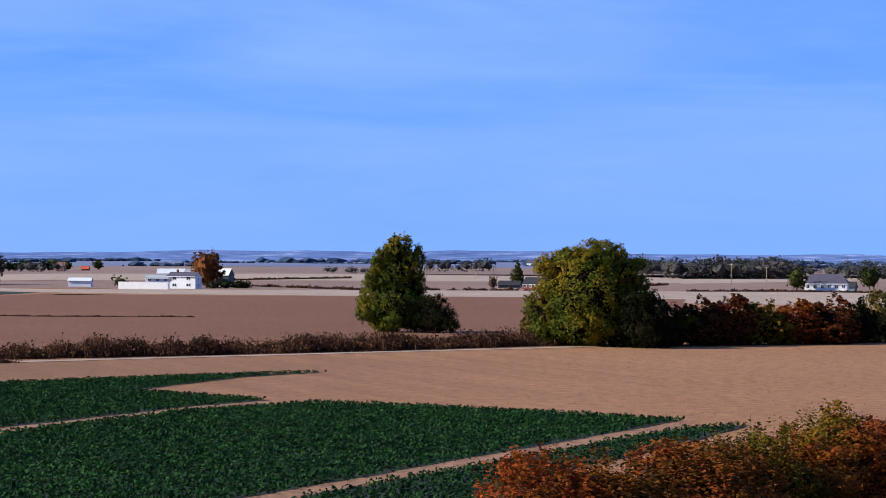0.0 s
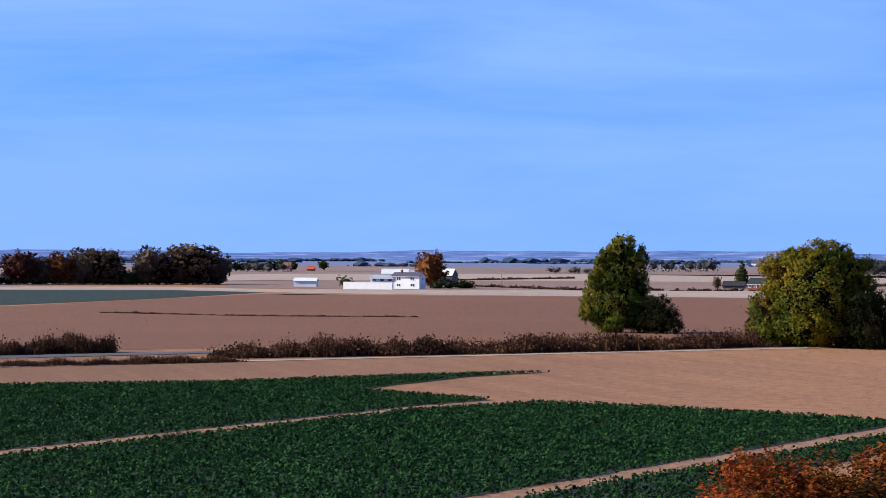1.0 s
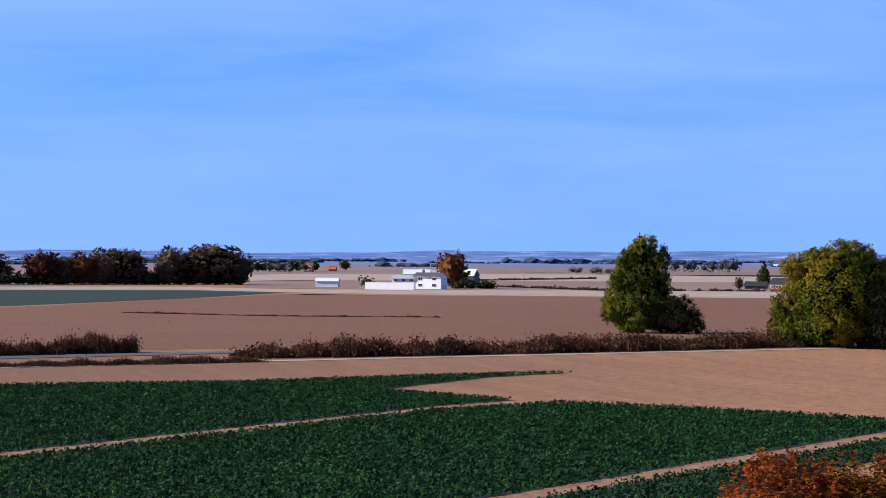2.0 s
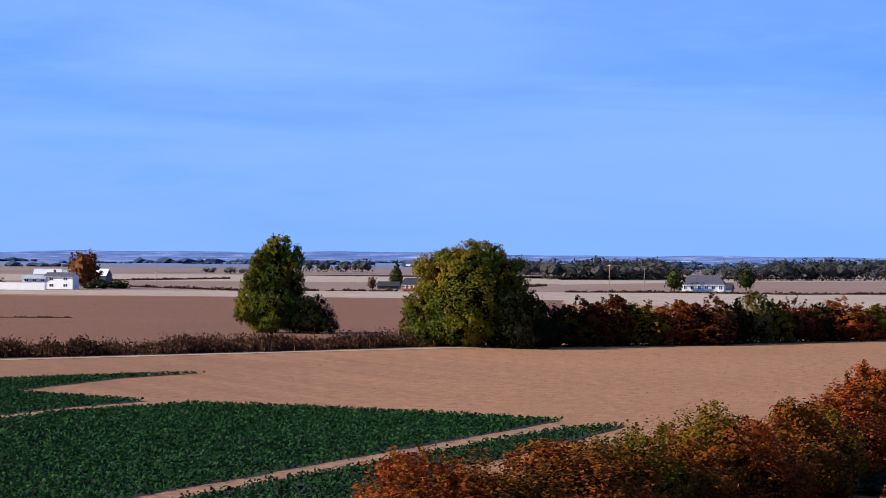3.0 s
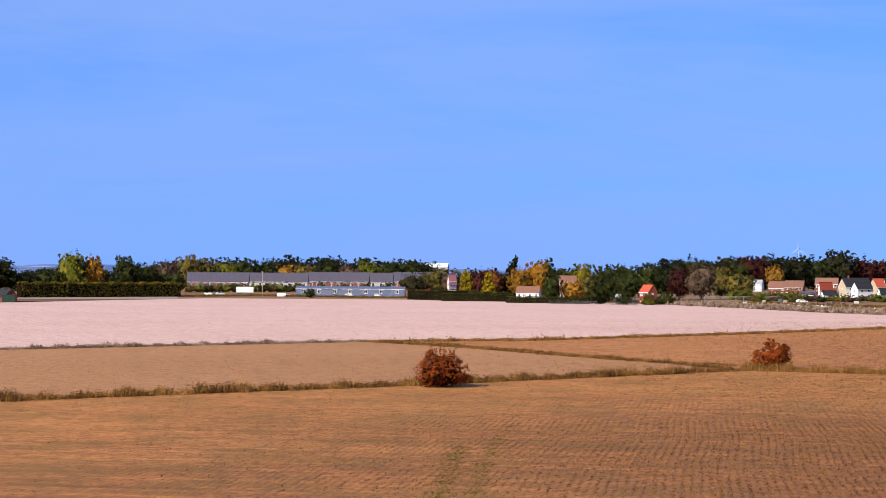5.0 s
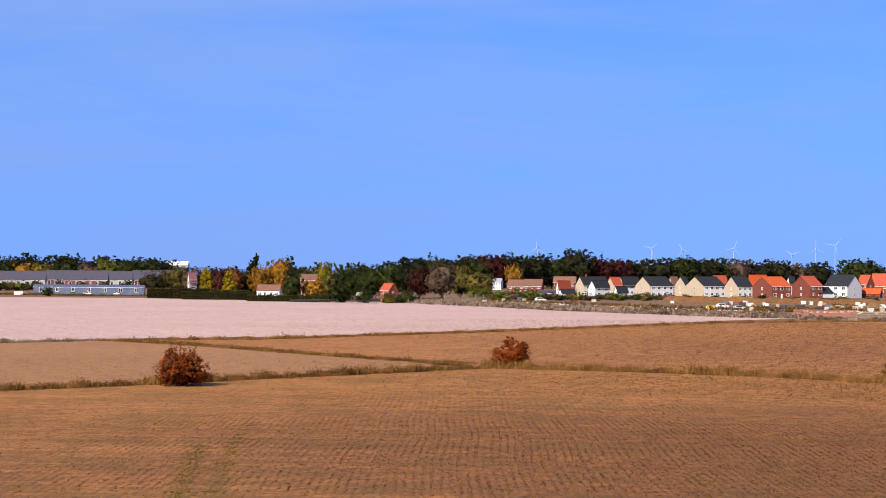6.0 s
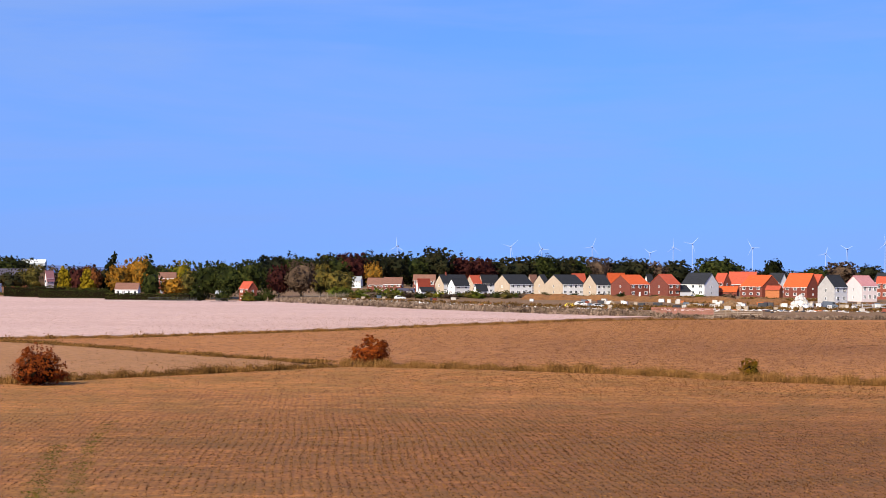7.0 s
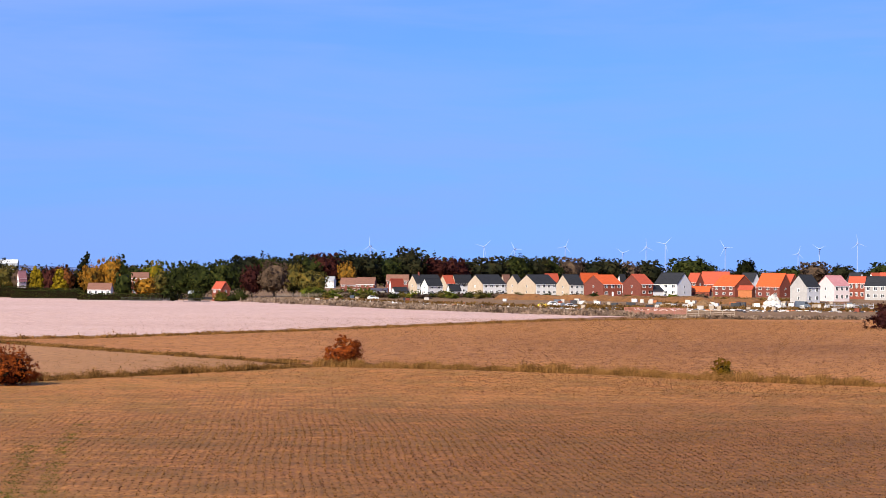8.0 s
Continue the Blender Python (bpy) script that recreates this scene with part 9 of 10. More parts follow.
house(991.5, 672.4, -64.1, 11.2, 6.0, 3.6, 6.7, BRICK_DARK, TILE_BROWN, "older brick house with brown tiled roof", z=2.0, cols=4)
house(973.9, 652.3, -64.4, 8.8, 7.8, 4.1, 7.1, BRICK_DARK, TILE_BROWN, "older brick house with brown tiled roof", z=2.0, cols=3)
house(991.9, 646.0, -65.2, 10.8, 3.9, 5.8, 8.5, BRICK_DARK, TILE_BROWN, "older house with brown tiled roof", z=2.0, cols=4)
house(915.6, 597.0, -6.8, 8.7, 1.3, 3.5, 6.8, WHITE, TILE_RED, "small white gabled house", z=2.0, cols=2)
house(1193.6, 825.2, -70.4, 5.2, 5.2, 4.4, 6.7, WHITE, SHEET, "white building among trees", z=2.0, cols=3)
barn(869.7, 575.9, -66.7, 6.9, 4.2, 2.2, 3.1, WHITE, SLATE_BLUE, "low white village outbuilding", z=1.7)
barn(863.3, 561.2, -21.9, 7.0, 2.1, 2.4, 3.8, WHITE, SLATE, "low white garage with slate roof", z=1.7)
house(932.7, 592.6, -17.4, 15.0, 6.0, 4.9, 8.7, CREAM, SLATE, "new cream brick house with dark slate roof", z=2.0, cols=3, front=WHITE, chimney=True)
house(914.7, 577.6, -12.6, 9.2, 4.3, 4.0, 7.0, WHITE, SLATE, "new white gabled house", z=2.0, cols=2)
house(968.7, 602.6, -18.1, 6.9, 5.8, 4.8, 8.5, CREAM, TILE_RED, "new cream brick house with red tiled roof", z=2.0, cols=2, front=WHITE)
house(975.1, 599.0, -18.3, 10.4, 3.3, 4.8, 8.7, CREAM, SLATE, "new cream brick house with dark slate roof", z=2.0, cols=3, front=WHITE)
barn(895.7, 554.4, -18.2, 6.1, 2.3, 2.7, 4.9, WHITE, SLATE, "white garage with dark roof", z=1.8)
house(926.4, 556.2, -18.9, 13.3, 10.5, 5.0, 9.0, CREAM, SLATE, "new cream brick house with white front and slate roof", z=2.0, cols=4, front=WHITE)
house(1000.6, 590.1, -19.4, 4.2, 3.4, 4.9, 8.9, CREAM, TILE_BROWN, "new cream brick house with brown roof", z=2.0, cols=2)
house(983.4, 575.0, -19.8, 3.1, 8.2, 5.0, 9.0, CREAM, SLATE, "new cream brick house with slate roof", z=2.0, cols=1)
house(951.1, 544.4, -20.2, 12.5, 12.6, 5.1, 9.1, CREAM, SLATE, "new cream brick house with white front and slate roof", z=2.0, cols=4, front=WHITE)
house(1055.0, 595.9, -25.4, 7.5, 3.9, 5.3, 9.6, CREAM, TILE_RED, "new house with red tiled roof", z=2.0, cols=2)
house(946.0, 524.7, -21.0, 8.5, 9.0, 5.0, 9.3, CREAM, SLATE, "new cream brick house with white front and slate roof", z=2.0, cols=3, front=WHITE)
house(1050.4, 572.0, -21.3, 10.9, 2.6, 5.5, 10.0, BRICK, TILE_ORANGE, "new house with orange tiled roof", z=2.0, cols=2)
house(947.1, 508.7, -21.8, 11.0, 13.1, 5.5, 9.4, BRICK_DARK, TILE_ORANGE, "new dark red brick house with orange tiled roof", z=1.9, cols=3, front=BRICK, door=FRAME)
house(1100.7, 580.3, -22.2, 3.8, 2.7, 5.5, 9.5, WHITE, SLATE, "new white house with dark roof", z=2.0, cols=1)
house(982.8, 509.9, -22.6, 7.3, 12.7, 5.4, 9.7, BRICK_DARK, TILE_RED, "new dark red brick house with red tiled roof", z=2.0, cols=2, front=BRICK)
barn(986.6, 505.1, -22.8, 9.0, 6.8, 2.3, 4.6, WHITE, SLATE, "white double garage with dark roof", z=2.0)
house(1003.7, 502.7, -98.5, 12.7, 11.3, 5.4, 10.4, WHITE, SLATE, "new white rendered house with dark roof", z=2.0, cols=3)
house(1153.9, 564.9, -103.9, 6.6, 6.0, 5.7, 10.4, BRICK, TILE_RED, "new red brick estate house", z=2.0, cols=2)
barn(1016.9, 494.7, -76.2, 8.6, 5.0, 2.1, 4.2, BRICK, TILE_ORANGE, "brick garage with orange tiled roof", z=2.0)
house(1245.5, 596.9, -76.7, 15.7, 7.7, 4.5, 11.2, BRICK, TILE_RED, "new brick house with red tiled roof", z=2.0, cols=3)
house(988.9, 465.3, -106.8, 12.9, 12.4, 4.8, 9.6, BRICK, TILE_ORANGE, "new red brick house with bright orange roof", z=2.0, cols=3, front=BRICK_DARK)
house(1194.9, 552.5, -105.3, 9.6, 6.2, 5.8, 10.7, WHITE, SLATE, "new white gabled house with dark roof", z=2.0, cols=2)
barn(972.7, 451.2, -85.2, 6.4, 4.4, 3.5, 5.0, BRICK_ORANGE, TILE_RED, "low orange brick garage", z=2.0)
house(988.6, 445.5, -100.9, 12.5, 9.2, 4.8, 10.5, BRICK, TILE_ORANGE, "new red brick house with orange roof", z=2.0, cols=3, front=BRICK_DARK)
house(1155.5, 512.9, -101.1, 8.2, 7.1, 5.6, 10.2, BRICK, TILE_RED, "new red brick estate house", z=2.0, cols=2)
house(865.1, 376.8, -11.5, 8.7, 7.7, 6.3, 10.7, GREYWALL, SLATE, "new grey rendered house with dark slate roof", z=1.3, cols=2, front=WHITE)
house(912.7, 385.3, -27.1, 7.8, 10.7, 6.4, 10.3, PINKISH, TILE_PINK, "new pale pink rendered house with pink tiled roof", z=1.5, cols=3)
house(1238.0, 509.5, -107.7, 8.1, 7.7, 6.2, 11.2, WHITE, SLATE, "new white gabled house with dark roof", z=2.0, cols=2)
house(974.5, 400.2, -79.8, 7.0, 4.7, 6.8, 9.5, BRICK, TILE_RED, "new red brick estate house", z=1.9, cols=3)
house(959.3, 383.2, -83.5, 12.1, 9.2, 6.0, 9.8, GREYWALL, SLATE, "new grey rendered house with dark slate roof", z=1.7, cols=4)
house(1370.2, 551.6, -23.0, 6.8, 4.8, 5.8, 11.3, WHITE, TILE_RED, "new white gabled house with red roof", z=2.0, cols=2)
house(1397.3, 550.9, -80.7, 16.0, 10.0, 5.9, 11.5, BRICK, TILE_RED, "new house with red roof", z=2.0, cols=3)
barn(2063.7, 1339.7, -57.0, 6.9, 5.0, 9.2, 16.6, GREYWALL, GREYWALL, "grey stone church tower among trees", z=2.0)
heap("rubble_heap", 738.3, 332.9, 11.0, 7.5, 4.6, WHITE, "heap of white rubble on the building site", 3, 90, lump=CONCRETE, z=0.66)
heap("spoil_heap", 753.9, 365.8, 12.5, 7.6, 2.6, ROUGH, "low pale heap of spoil", 4, 0, z=0.81)
heap("spoil_heap", 734.9, 370.3, 9.6, 6.7, 1.5, WEEDS, "low weedy heap of spoil", 5, 0, z=0.72)
heap("rubble_heap", 708.8, 462.4, 6.7, 4.7, 1.0, CONCRETE, "low pale heap of spoil", 6, 12, lump=WHITE, z=0.42)
crate(800.5, 507.9, -54.3, 1.8, 1.2, 1.0, CONCRETE, "block_pack", "pack of grey concrete blocks", z=1.16)
crate(786.4, 508.1, -30.1, 2.6, 1.2, 1.0, DARK_STUFF, "pipe_crate", "crate of dark pipes", z=1.05)
crate(820.5, 568.1, -29.9, 1.4, 1.2, 1.2, BRICK, "brick_pack", "shrink-wrapped pack of bricks", z=1.26)
crate(782.9, 505.3, -32.0, 1.2, 1.2, 1.0, BRICK, "brick_pack", "shrink-wrapped pack of bricks", z=1.03)
crate(795.7, 469.6, -73.4, 1.4, 1.2, 1.0, WHITE, "block_pack", "white-wrapped pack of blocks", z=1.12)
crate(866.8, 509.7, -36.8, 1.2, 1.2, 1.1, WOOD, "pallet_stack", "stack of pallets on the building site", z=1.58)
crate(859.4, 541.9, -43.6, 3.2, 1.2, 1.4, DARK_STUFF, "pipe_crate", "crate of dark pipes", z=1.60)
crate(770.0, 538.4, -31.3, 1.4, 1.2, 1.0, CONCRETE, "block_pack", "wrapped pack of pale blocks", z=0.65)
crate(789.2, 542.8, -55.4, 1.5, 1.2, 1.2, WOOD, "pallet_stack", "stack of pallets on the building site", z=0.92)
crate(834.0, 559.9, -47.8, 1.3, 1.2, 1.3, CONCRETE, "block_pack", "wrapped pack of pale blocks", z=1.42)
crate(785.7, 530.4, -82.7, 1.5, 1.2, 1.3, WOOD, "pallet_stack", "stack of pallets on the building site", z=0.96)
crate(813.9, 552.1, -26.0, 1.4, 1.2, 1.2, BLUE_PAINT, "site_crate", "blue site crate on rough ground", z=1.21)
crate(814.7, 337.6, -67.2, 1.9, 1.2, 1.3, BLUE_PAINT, "site_crate", "blue site crate on rough ground", z=0.96)
crate(753.9, 361.1, -89.2, 1.6, 1.2, 1.3, WHITE, "block_pack", "white-wrapped pack of blocks", z=0.80)
crate(770.1, 361.4, -82.9, 3.3, 1.2, 1.3, DARK_STUFF, "pipe_crate", "crate of dark pipes", z=0.89)
crate(745.1, 373.6, -67.4, 1.3, 1.2, 1.2, WOOD, "pallet_stack", "stack of pallets on the building site", z=0.77)
crate(815.8, 416.1, -75.9, 1.9, 1.2, 0.9, BRICK_ORANGE, "brick_pack", "stack of orange-red bricks on the site", z=1.17)
crate(750.8, 376.2, -63.5, 3.0, 1.2, 1.1, DARK_STUFF, "pipe_crate", "crate of dark pipes", z=0.81)
crate(779.8, 347.8, -90.2, 1.8, 1.2, 1.3, CONCRETE, "block_pack", "wrapped pack of pale blocks", z=0.87)
crate(771.5, 319.2, -57.5, 1.3, 1.2, 1.5, CONCRETE, "block_pack", "wrapped pack of pale blocks", z=0.71)
crate(819.5, 426.6, -82.1, 2.0, 1.2, 1.3, WHITE, "block_pack", "white-wrapped pack of blocks", z=1.22)
crate(835.0, 389.0, -68.0, 1.7, 1.2, 1.1, WOOD, "pallet_stack", "stack of pallets on the building site", z=1.23)
crate(714.0, 400.4, -82.3, 1.7, 1.2, 1.0, CONCRETE, "block_pack", "pack of grey concrete blocks", z=0.61)
crate(786.7, 347.7, -86.0, 1.9, 1.2, 1.2, WHITE, "block_pack", "white-wrapped pack of blocks", z=0.90)
crate(776.5, 329.8, -41.6, 1.2, 1.2, 0.9, BRICK, "brick_pack", "shrink-wrapped pack of bricks", z=0.78)
crate(733.1, 320.3, -49.6, 1.4, 1.2, 1.0, CONCRETE, "block_pack", "wrapped pack of pale blocks", z=0.57)
crate(760.1, 406.0, -59.2, 1.2, 1.2, 1.2, WOOD, "pallet_stack", "stack of pallets on the building site", z=0.87)
crate(797.0, 373.0, -38.4, 1.1, 1.2, 1.3, BRICK, "brick_pack", "shrink-wrapped pack of bricks", z=1.02)
crate(770.8, 326.4, -65.4, 1.6, 1.2, 1.3, WOOD, "pallet_stack", "stack of pallets on the building site", z=0.74)
crate(766.4, 325.9, -93.1, 1.5, 1.2, 1.0, CONCRETE, "block_pack", "pack of grey concrete blocks", z=0.72)
crate(753.7, 412.0, -61.9, 1.6, 1.2, 1.0, WOOD, "pallet_stack", "stack of pallets on the building site", z=0.84)
crate(781.4, 364.5, -81.1, 3.2, 1.2, 1.3, DARK_STUFF, "pipe_crate", "crate of dark pipes", z=0.94)
crate(718.5, 332.7, -57.8, 1.2, 1.2, 1.0, WOOD, "pallet_stack", "stack of pallets on the building site", z=0.60)
crate(748.2, 371.5, -82.2, 1.4, 1.2, 1.0, BRICK, "brick_pack", "shrink-wrapped pack of bricks", z=0.78)
crate(771.1, 426.0, -58.3, 2.7, 1.2, 1.3, DARK_STUFF, "pipe_crate", "crate of dark pipes", z=0.95)
crate(809.9, 446.0, -90.6, 2.0, 1.2, 1.2, CONCRETE, "block_pack", "pack of grey concrete blocks", z=1.19)
crate(721.5, 296.3, -89.4, 1.6, 1.2, 1.2, BRICK, "brick_pack", "shrink-wrapped pack of bricks", z=0.42)
crate(812.7, 398.2, -87.4, 1.2, 1.2, 1.1, CONCRETE, "block_pack", "wrapped pack of pale blocks", z=1.14)
crate(825.4, 379.7, -50.8, 1.3, 1.2, 1.1, BRICK, "brick_pack", "shrink-wrapped pack of bricks", z=1.16)
crate(741.0, 372.7, -93.0, 1.8, 1.2, 1.4, CONCRETE, "block_pack", "wrapped pack of pale blocks", z=0.76)
crate(784.0, 439.6, -89.4, 1.4, 1.2, 1.2, BLUE_PAINT, "site_crate", "blue site crate on rough ground", z=1.04)
crate(785.6, 434.9, -72.1, 1.6, 1.2, 1.2, BRICK, "brick_pack", "shrink-wrapped pack of bricks", z=1.03)
crate(819.1, 372.3, -47.5, 1.8, 1.2, 1.3, WOOD, "pallet_stack", "stack of pallets on the building site", z=1.12)
crate(724.5, 305.4, -39.1, 1.4, 1.2, 1.1, CONCRETE, "block_pack", "pack of grey concrete blocks", z=0.47)
crate(742.6, 388.0, -58.6, 3.2, 1.2, 1.4, DARK_STUFF, "pipe_crate", "crate of dark pipes", z=0.77)
crate(819.6, 404.3, -66.0, 1.8, 1.2, 1.2, CONCRETE, "block_pack", "pack of grey concrete blocks", z=1.19)
crate(790.4, 441.7, -51.3, 1.4, 1.2, 1.3, CONCRETE, "block_pack", "pack of grey concrete blocks", z=1.07)
crate(764.6, 388.4, -57.1, 2.0, 1.2, 1.2, BLUE_PAINT, "site_crate", "blue site crate on rough ground", z=0.89)
crate(733.9, 367.3, -73.3, 1.3, 1.2, 1.1, WHITE, "block_pack", "white-wrapped pack of blocks", z=0.71)
crate(715.3, 348.3, -48.2, 1.9, 1.2, 1.2, CONCRETE, "block_pack", "pack of grey concrete blocks", z=0.61)
crate(832.2, 406.2, -81.7, 1.3, 1.2, 1.4, WOOD, "pallet_stack", "stack of pallets on the building site", z=1.25)
crate(815.1, 417.1, -83.1, 1.4, 1.2, 1.4, CONCRETE, "block_pack", "pack of grey concrete blocks", z=1.17)
crate(762.1, 310.9, -74.4, 2.8, 1.2, 1.4, DARK_STUFF, "pipe_crate", "crate of dark pipes", z=0.63)
crate(781.1, 375.7, -82.2, 2.0, 1.2, 1.2, CONCRETE, "block_pack", "pack of grey concrete blocks", z=0.96)
crate(738.1, 322.4, -62.2, 1.2, 1.2, 1.4, CONCRETE, "block_pack", "wrapped pack of pale blocks", z=0.60)
crate(753.2, 421.7, -45.5, 1.3, 1.2, 1.3, BRICK, "brick_pack", "shrink-wrapped pack of bricks", z=0.86)
crate(781.4, 427.9, -64.2, 1.6, 1.2, 1.1, WOOD, "pallet_stack", "stack of pallets on the building site", z=1.01)
crate(726.7, 369.9, -48.4, 1.3, 1.2, 1.1, CONCRETE, "block_pack", "pack of grey concrete blocks", z=0.67)
crate(747.8, 379.0, -46.4, 1.6, 1.2, 1.0, WOOD, "pallet_stack", "stack of pallets on the building site", z=0.79)
crate(793.1, 429.0, -83.5, 1.4, 1.2, 1.2, WOOD, "pallet_stack", "stack of pallets on the building site", z=1.07)
crate(765.7, 329.9, -45.9, 1.8, 1.2, 1.4, WOOD, "pallet_stack", "stack of pallets on the building site", z=0.73)
crate(769.3, 345.6, -73.5, 1.7, 1.2, 1.4, WOOD, "pallet_stack", "stack of pallets on the building site", z=0.83)
crate(731.7, 360.1, -60.4, 1.9, 1.2, 1.5, CONCRETE, "block_pack", "wrapped pack of pale blocks", z=0.69)
crate(771.4, 423.6, -45.2, 1.9, 1.2, 1.1, CONCRETE, "block_pack", "wrapped pack of pale blocks", z=0.96)
crate(709.0, 338.5, -74.4, 1.3, 1.2, 1.4, WOOD, "pallet_stack", "stack of pallets on the building site", z=0.57)
crate(724.3, 404.5, -56.0, 1.4, 1.2, 1.2, BLUE_PAINT, "site_crate", "blue site crate on rough ground", z=0.67)
crate(808.0, 417.5, -68.9, 1.3, 1.2, 1.4, CONCRETE, "block_pack", "pack of grey concrete blocks", z=1.15)
crate(760.1, 397.4, -89.9, 1.4, 1.2, 0.9, WHITE, "block_pack", "white-wrapped pack of blocks", z=0.88)
crate(804.9, 379.0, -47.1, 2.3, 1.2, 1.0, BRICK_ORANGE, "brick_pack", "stack of orange-red bricks on the site", z=1.08)
crate(764.5, 412.8, -80.8, 2.0, 1.2, 1.2, WHITE, "block_pack", "white-wrapped pack of blocks", z=0.91)
crate(696.6, 381.4, -75.6, 1.4, 1.2, 1.3, WOOD, "pallet_stack", "stack of pallets on the building site", z=0.51)
crate(769.7, 330.4, -52.5, 1.7, 1.2, 1.3, CONCRETE, "block_pack", "wrapped pack of pale blocks", z=0.76)
crate(833.8, 347.9, -96.4, 1.3, 1.2, 0.9, BRICK, "brick_pack", "shrink-wrapped pack of bricks", z=1.07)
crate(795.1, 407.4, -52.7, 1.5, 1.2, 1.2, CONCRETE, "block_pack", "wrapped pack of pale blocks", z=1.06)
crate(799.2, 332.1, -42.5, 1.5, 1.2, 1.0, WOOD, "pallet_stack", "stack of pallets on the building site", z=0.87)
crate(810.4, 360.9, -83.4, 1.3, 1.2, 1.4, WOOD, "pallet_stack", "stack of pallets on the building site", z=1.03)
crate(780.3, 383.9, -51.5, 1.3, 1.2, 1.2, WHITE, "block_pack", "white-wrapped pack of blocks", z=0.96)
crate(714.5, 321.8, -81.2, 1.2, 1.2, 1.2, WOOD, "pallet_stack", "stack of pallets on the building site", z=0.53)
crate(734.2, 363.1, -39.9, 1.5, 1.2, 1.3, CONCRETE, "block_pack", "wrapped pack of pale blocks", z=0.71)
crate(842.6, 356.3, -78.3, 1.4, 1.2, 1.1, WOOD, "pallet_stack", "stack of pallets on the building site", z=1.14)
crate(768.2, 335.7, -50.8, 1.3, 1.2, 1.0, WHITE, "block_pack", "white-wrapped pack of blocks", z=0.78)
crate(749.4, 335.3, -80.3, 2.7, 1.2, 1.0, DARK_STUFF, "pipe_crate", "crate of dark pipes", z=0.70)
crate(791.3, 327.6, -86.5, 1.8, 1.2, 1.2, WHITE, "block_pack", "white-wrapped pack of blocks", z=0.83)
crate(776.4, 357.2, -76.8, 1.2, 1.2, 1.1, WOOD, "pallet_stack", "stack of pallets on the building site", z=0.90)
crate(743.5, 394.8, -81.9, 2.1, 1.2, 1.1, DARK_STUFF, "pipe_crate", "crate of dark pipes", z=0.79)
crate(803.4, 451.5, -90.3, 1.6, 1.2, 0.9, BLUE_PAINT, "site_crate", "blue site crate on rough ground", z=1.15)
crate(737.3, 354.9, -36.0, 1.3, 1.2, 1.3, CONCRETE, "block_pack", "wrapped pack of pale blocks", z=0.72)
crate(712.8, 365.5, -39.5, 2.3, 1.2, 1.2, DARK_STUFF, "pipe_crate", "crate of dark pipes", z=0.60)
crate(769.9, 353.2, -65.0, 2.0, 1.2, 1.3, WHITE, "block_pack", "white-wrapped pack of blocks", z=0.85)
crate(716.7, 345.0, -58.9, 1.6, 1.2, 1.2, WOOD, "pallet_stack", "stack of pallets on the building site", z=0.61)
crate(764.2, 419.1, -40.8, 1.5, 1.2, 1.2, WHITE, "block_pack", "white-wrapped pack of blocks", z=0.92)
def rise_z(x, y):
    """The height of the building-site ground."""
    a, r = math.degrees(math.atan2(x, y)), math.hypot(x, y)
    r0 = np.interp(a, [-q[0] for q in RISE], [q[1] for q in RISE])
    return float(np.interp(r, [r0, 1080], [0.06, 2.0]))


def litter(line, wide, count, size, mat, label, seed):
    """Broken boards, blocks and wrappings strewn over the site, too many to count."""
    rng = np.random.default_rng(seed)
    bm = bmesh.new()
    for k in range(count):
        i = rng.integers(0, len(line) - 1)
        f = rng.uniform()
        x, y = (line[i][q] + (line[i + 1][q] - line[i][q]) * f + rng.normal(0, wide * 0.5) for q in (0, 1))
        a, b, c = size * rng.uniform(0.3, 1.4), size * rng.uniform(0.3, 0.8), size * rng.uniform(0.15, 0.6)
        vs = add_box(bm, -a, a, -b, b, -0.05, c)
        bmesh.ops.transform(bm, matrix=pose(x, y, rise_z(x, y), rng.normal(0, 9), rng.normal(0, 9), rng.uniform(0, 180)), verts=vs)
    return tagged(part("site_litter", bm, mat), label, "rubble", "", "stuff")


SITE_LINE = [(780.0, 548.0), (742.0, 470.0), (706.0, 405.0), (700.0, 360.0), (712.0, 325.0), (735.0, 300.0)]
for k, (count, size, mat, label) in enumerate(((170, 0.5, WHITE, "white wrappings and blocks strewn over a building site"), (240, 0.55, CONCRETE, "pale concrete rubble strewn over a building site"),
                                               (150, 0.6, DARK_STUFF, "dark scraps strewn over a building site"), (60, 0.7, BRICK_ORANGE, "broken orange bricks strewn over a building site"), (40, 0.7, BLUE_PAINT, "blue wrappings strewn over a building site"))):
    litter(SITE_LINE, 15.0, count, size, mat, label, 610 + k)
car(712.6, 405.3, -60.4, YELLOW_PAINT, "small yellow site vehicle parked on rough ground", van=False, z=0.60)
car(741.3, 417.6, -40.6, WHITE, "white car parked on the site", van=False, z=0.78)
car(711.1, 394.0, -41.0, STEEL, "silver car parked on the site", van=False, z=0.59)
car(775.0, 338.4, -46.4, BLUE_PAINT, "blue van parked on site", van=True, z=0.82)
car(801.8, 533.8, -36.3, WHITE, "white car in the village", van=False, z=1.15)
car(833.3, 534.0, -37.3, WHITE, "white van in the village", van=True, z=1.42)
fence(640.8, 336.9, 647.4, 319.6, 2.0, "temporary site fence with reddish mesh", FENCE_RED, gap=3.5, rails=9, z=0.22)
fence(627.7, 309.9, 624.5, 293.3, 2.0, "weathered timber site fence", WOOD, gap=3.5, rails=4, z=0.10)
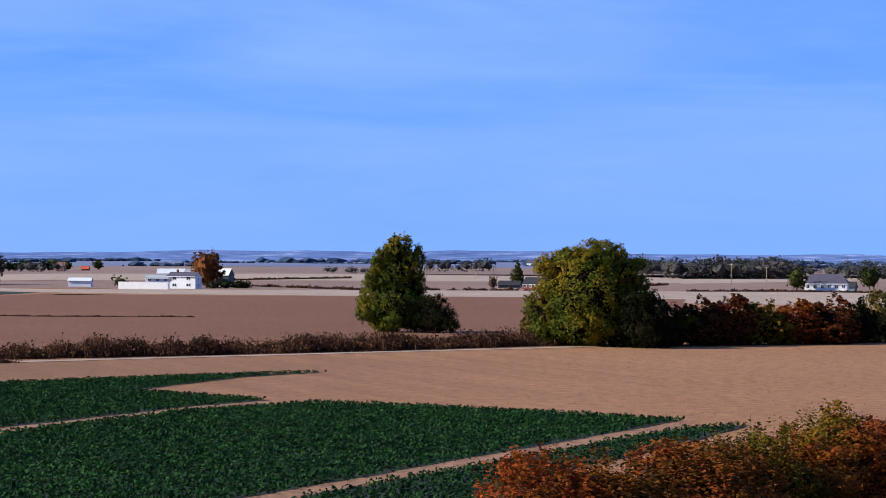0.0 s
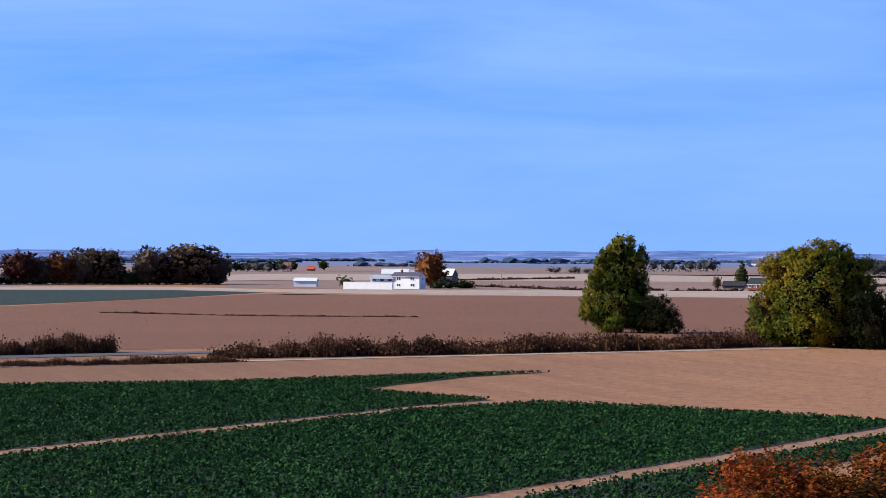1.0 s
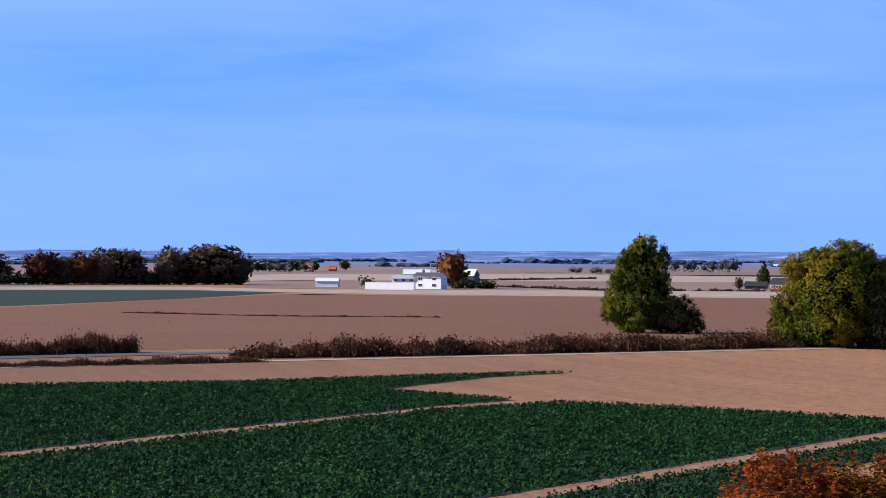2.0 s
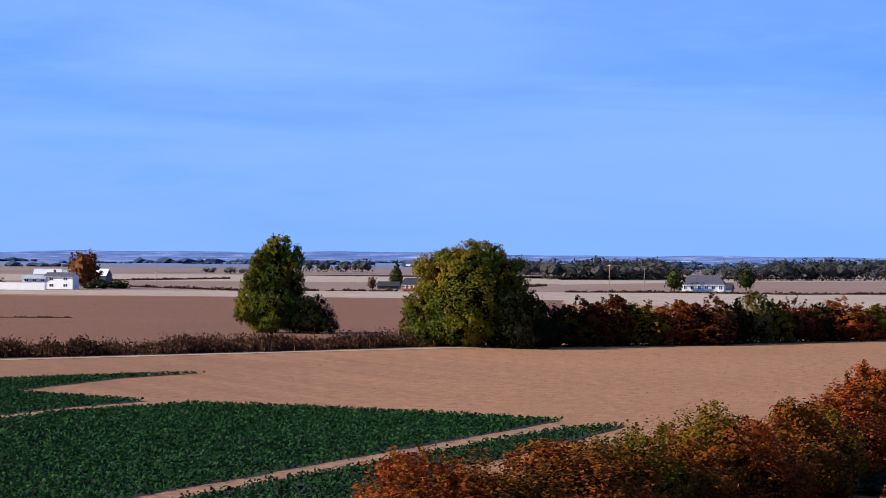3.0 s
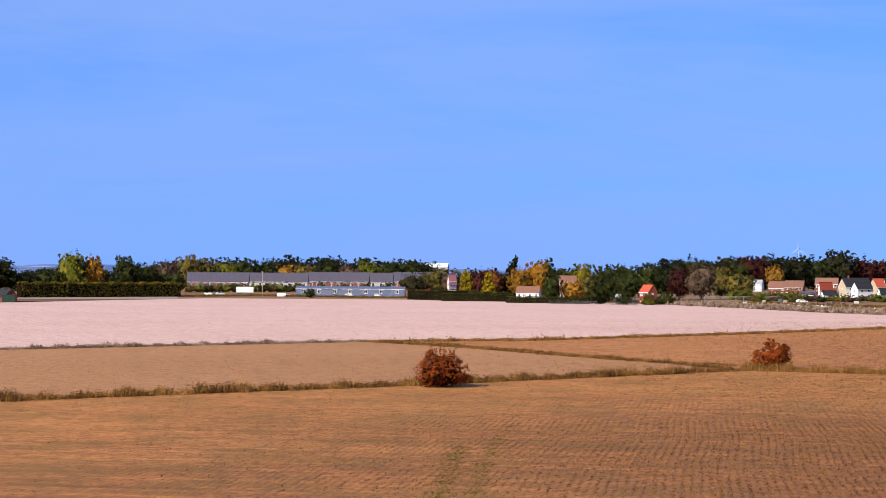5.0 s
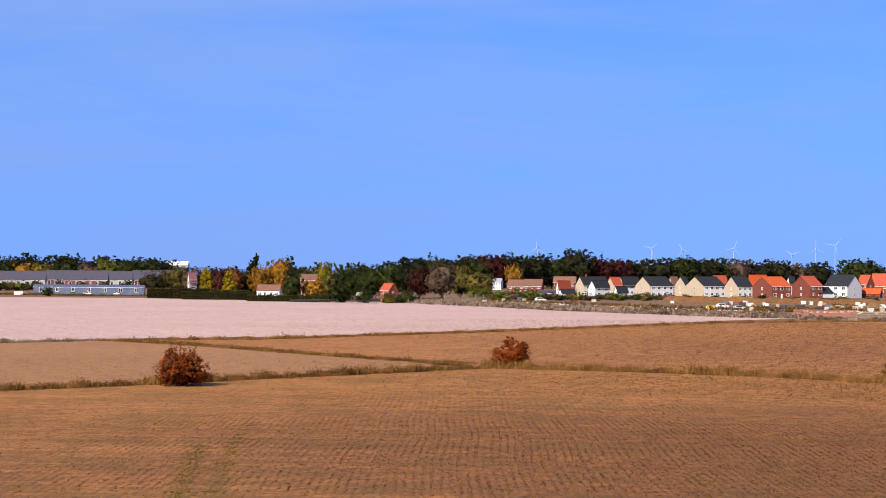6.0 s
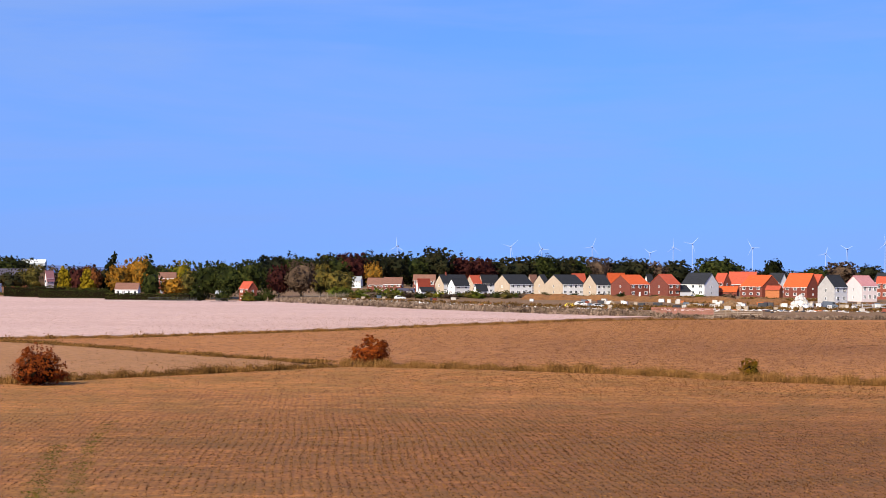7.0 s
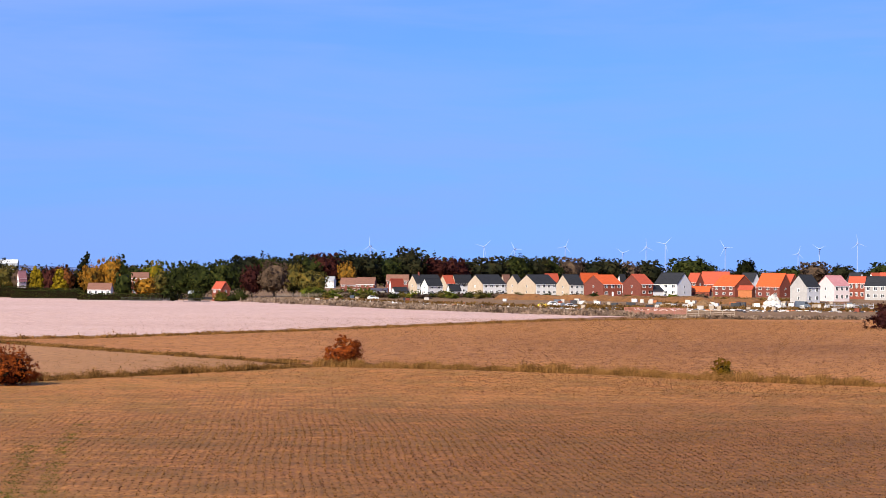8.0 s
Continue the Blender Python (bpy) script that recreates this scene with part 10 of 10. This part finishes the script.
fence(756.3, 322.1, 771.6, 311.2, 2.0, "pale steel hoarding fence", STEEL, gap=3.5, rails=4, z=0.67)
fence(793.7, 574.8, 831.5, 559.2, 2.0, "weathered wooden garden fence", WOOD, gap=3.5, rails=4, z=1.39)
pole(711.6, 1203.9, 15.0)
pole(462.8, 752.8, 11.3)
pole(509.9, 730.1, 13.3)
pole(632.8, 853.6, 14.1)
pole(1023.5, 1219.2, 15.5)
pole(796.7, 833.7, 12.1)
pole(201.5, 826.3, 13.3)
pole(132.2, 1080.4, 9.4)
pole(154.9, 1131.8, 7.7)
pole(21.6, 884.5, 6.2)
pole(311.5, 830.0, 10.9)
pole(301.8, 791.2, 10.8)
pole(242.4, 640.0, 7.6)
pole(261.3, 683.6, 5.8)
pole(20.5, 1195.6, 5.6)
pole(763.2, 989.1, 15.4)
pole(-60.5, 942.7, 5.9)
mast(1249.8, 1801.4, 24.0)
mast(1267.3, 1806.0, 34.4)
steeple = thing("church", pose(720.8, 2159.8, 0), "far grey church with a pointed spire", "church")
part("tower", box(-2.6, 2.6, -2.6, 2.6, 0, 13.8), SLATE_BLUE, steeple)
part("spire", tube((0, 0, 13.8), (0, 0, 19.1), 2.4, 0.1, 8), SLATE_BLUE, steeple)
turbine(3659.3, 2443.2, 56.7, 17.0, 0, -81.3)
turbine(3769.5, 2269.6, 57.3, 17.0, 47, -54.9)
turbine(3798.2, 2221.2, 53.6, 14.0, 94, -76.7)
turbine(3843.3, 2142.3, 58.3, 17.0, 21, -48.9)
turbine(3892.9, 2050.8, 47.8, 14.0, 68, -71.2)
turbine(3912.1, 2013.9, 58.3, 17.0, 115, -42.8)
turbine(3927.7, 1983.1, 64.6, 17.0, 42, -64.2)
turbine(3975.0, 1886.7, 58.2, 17.0, 89, -86.6)
turbine(4028.9, 1768.6, 48.8, 14.0, 16, -59.3)
turbine(4044.0, 1733.8, 57.1, 14.0, 63, -80.8)
turbine(4069.8, 1672.3, 67.6, 17.0, 110, -52.7)
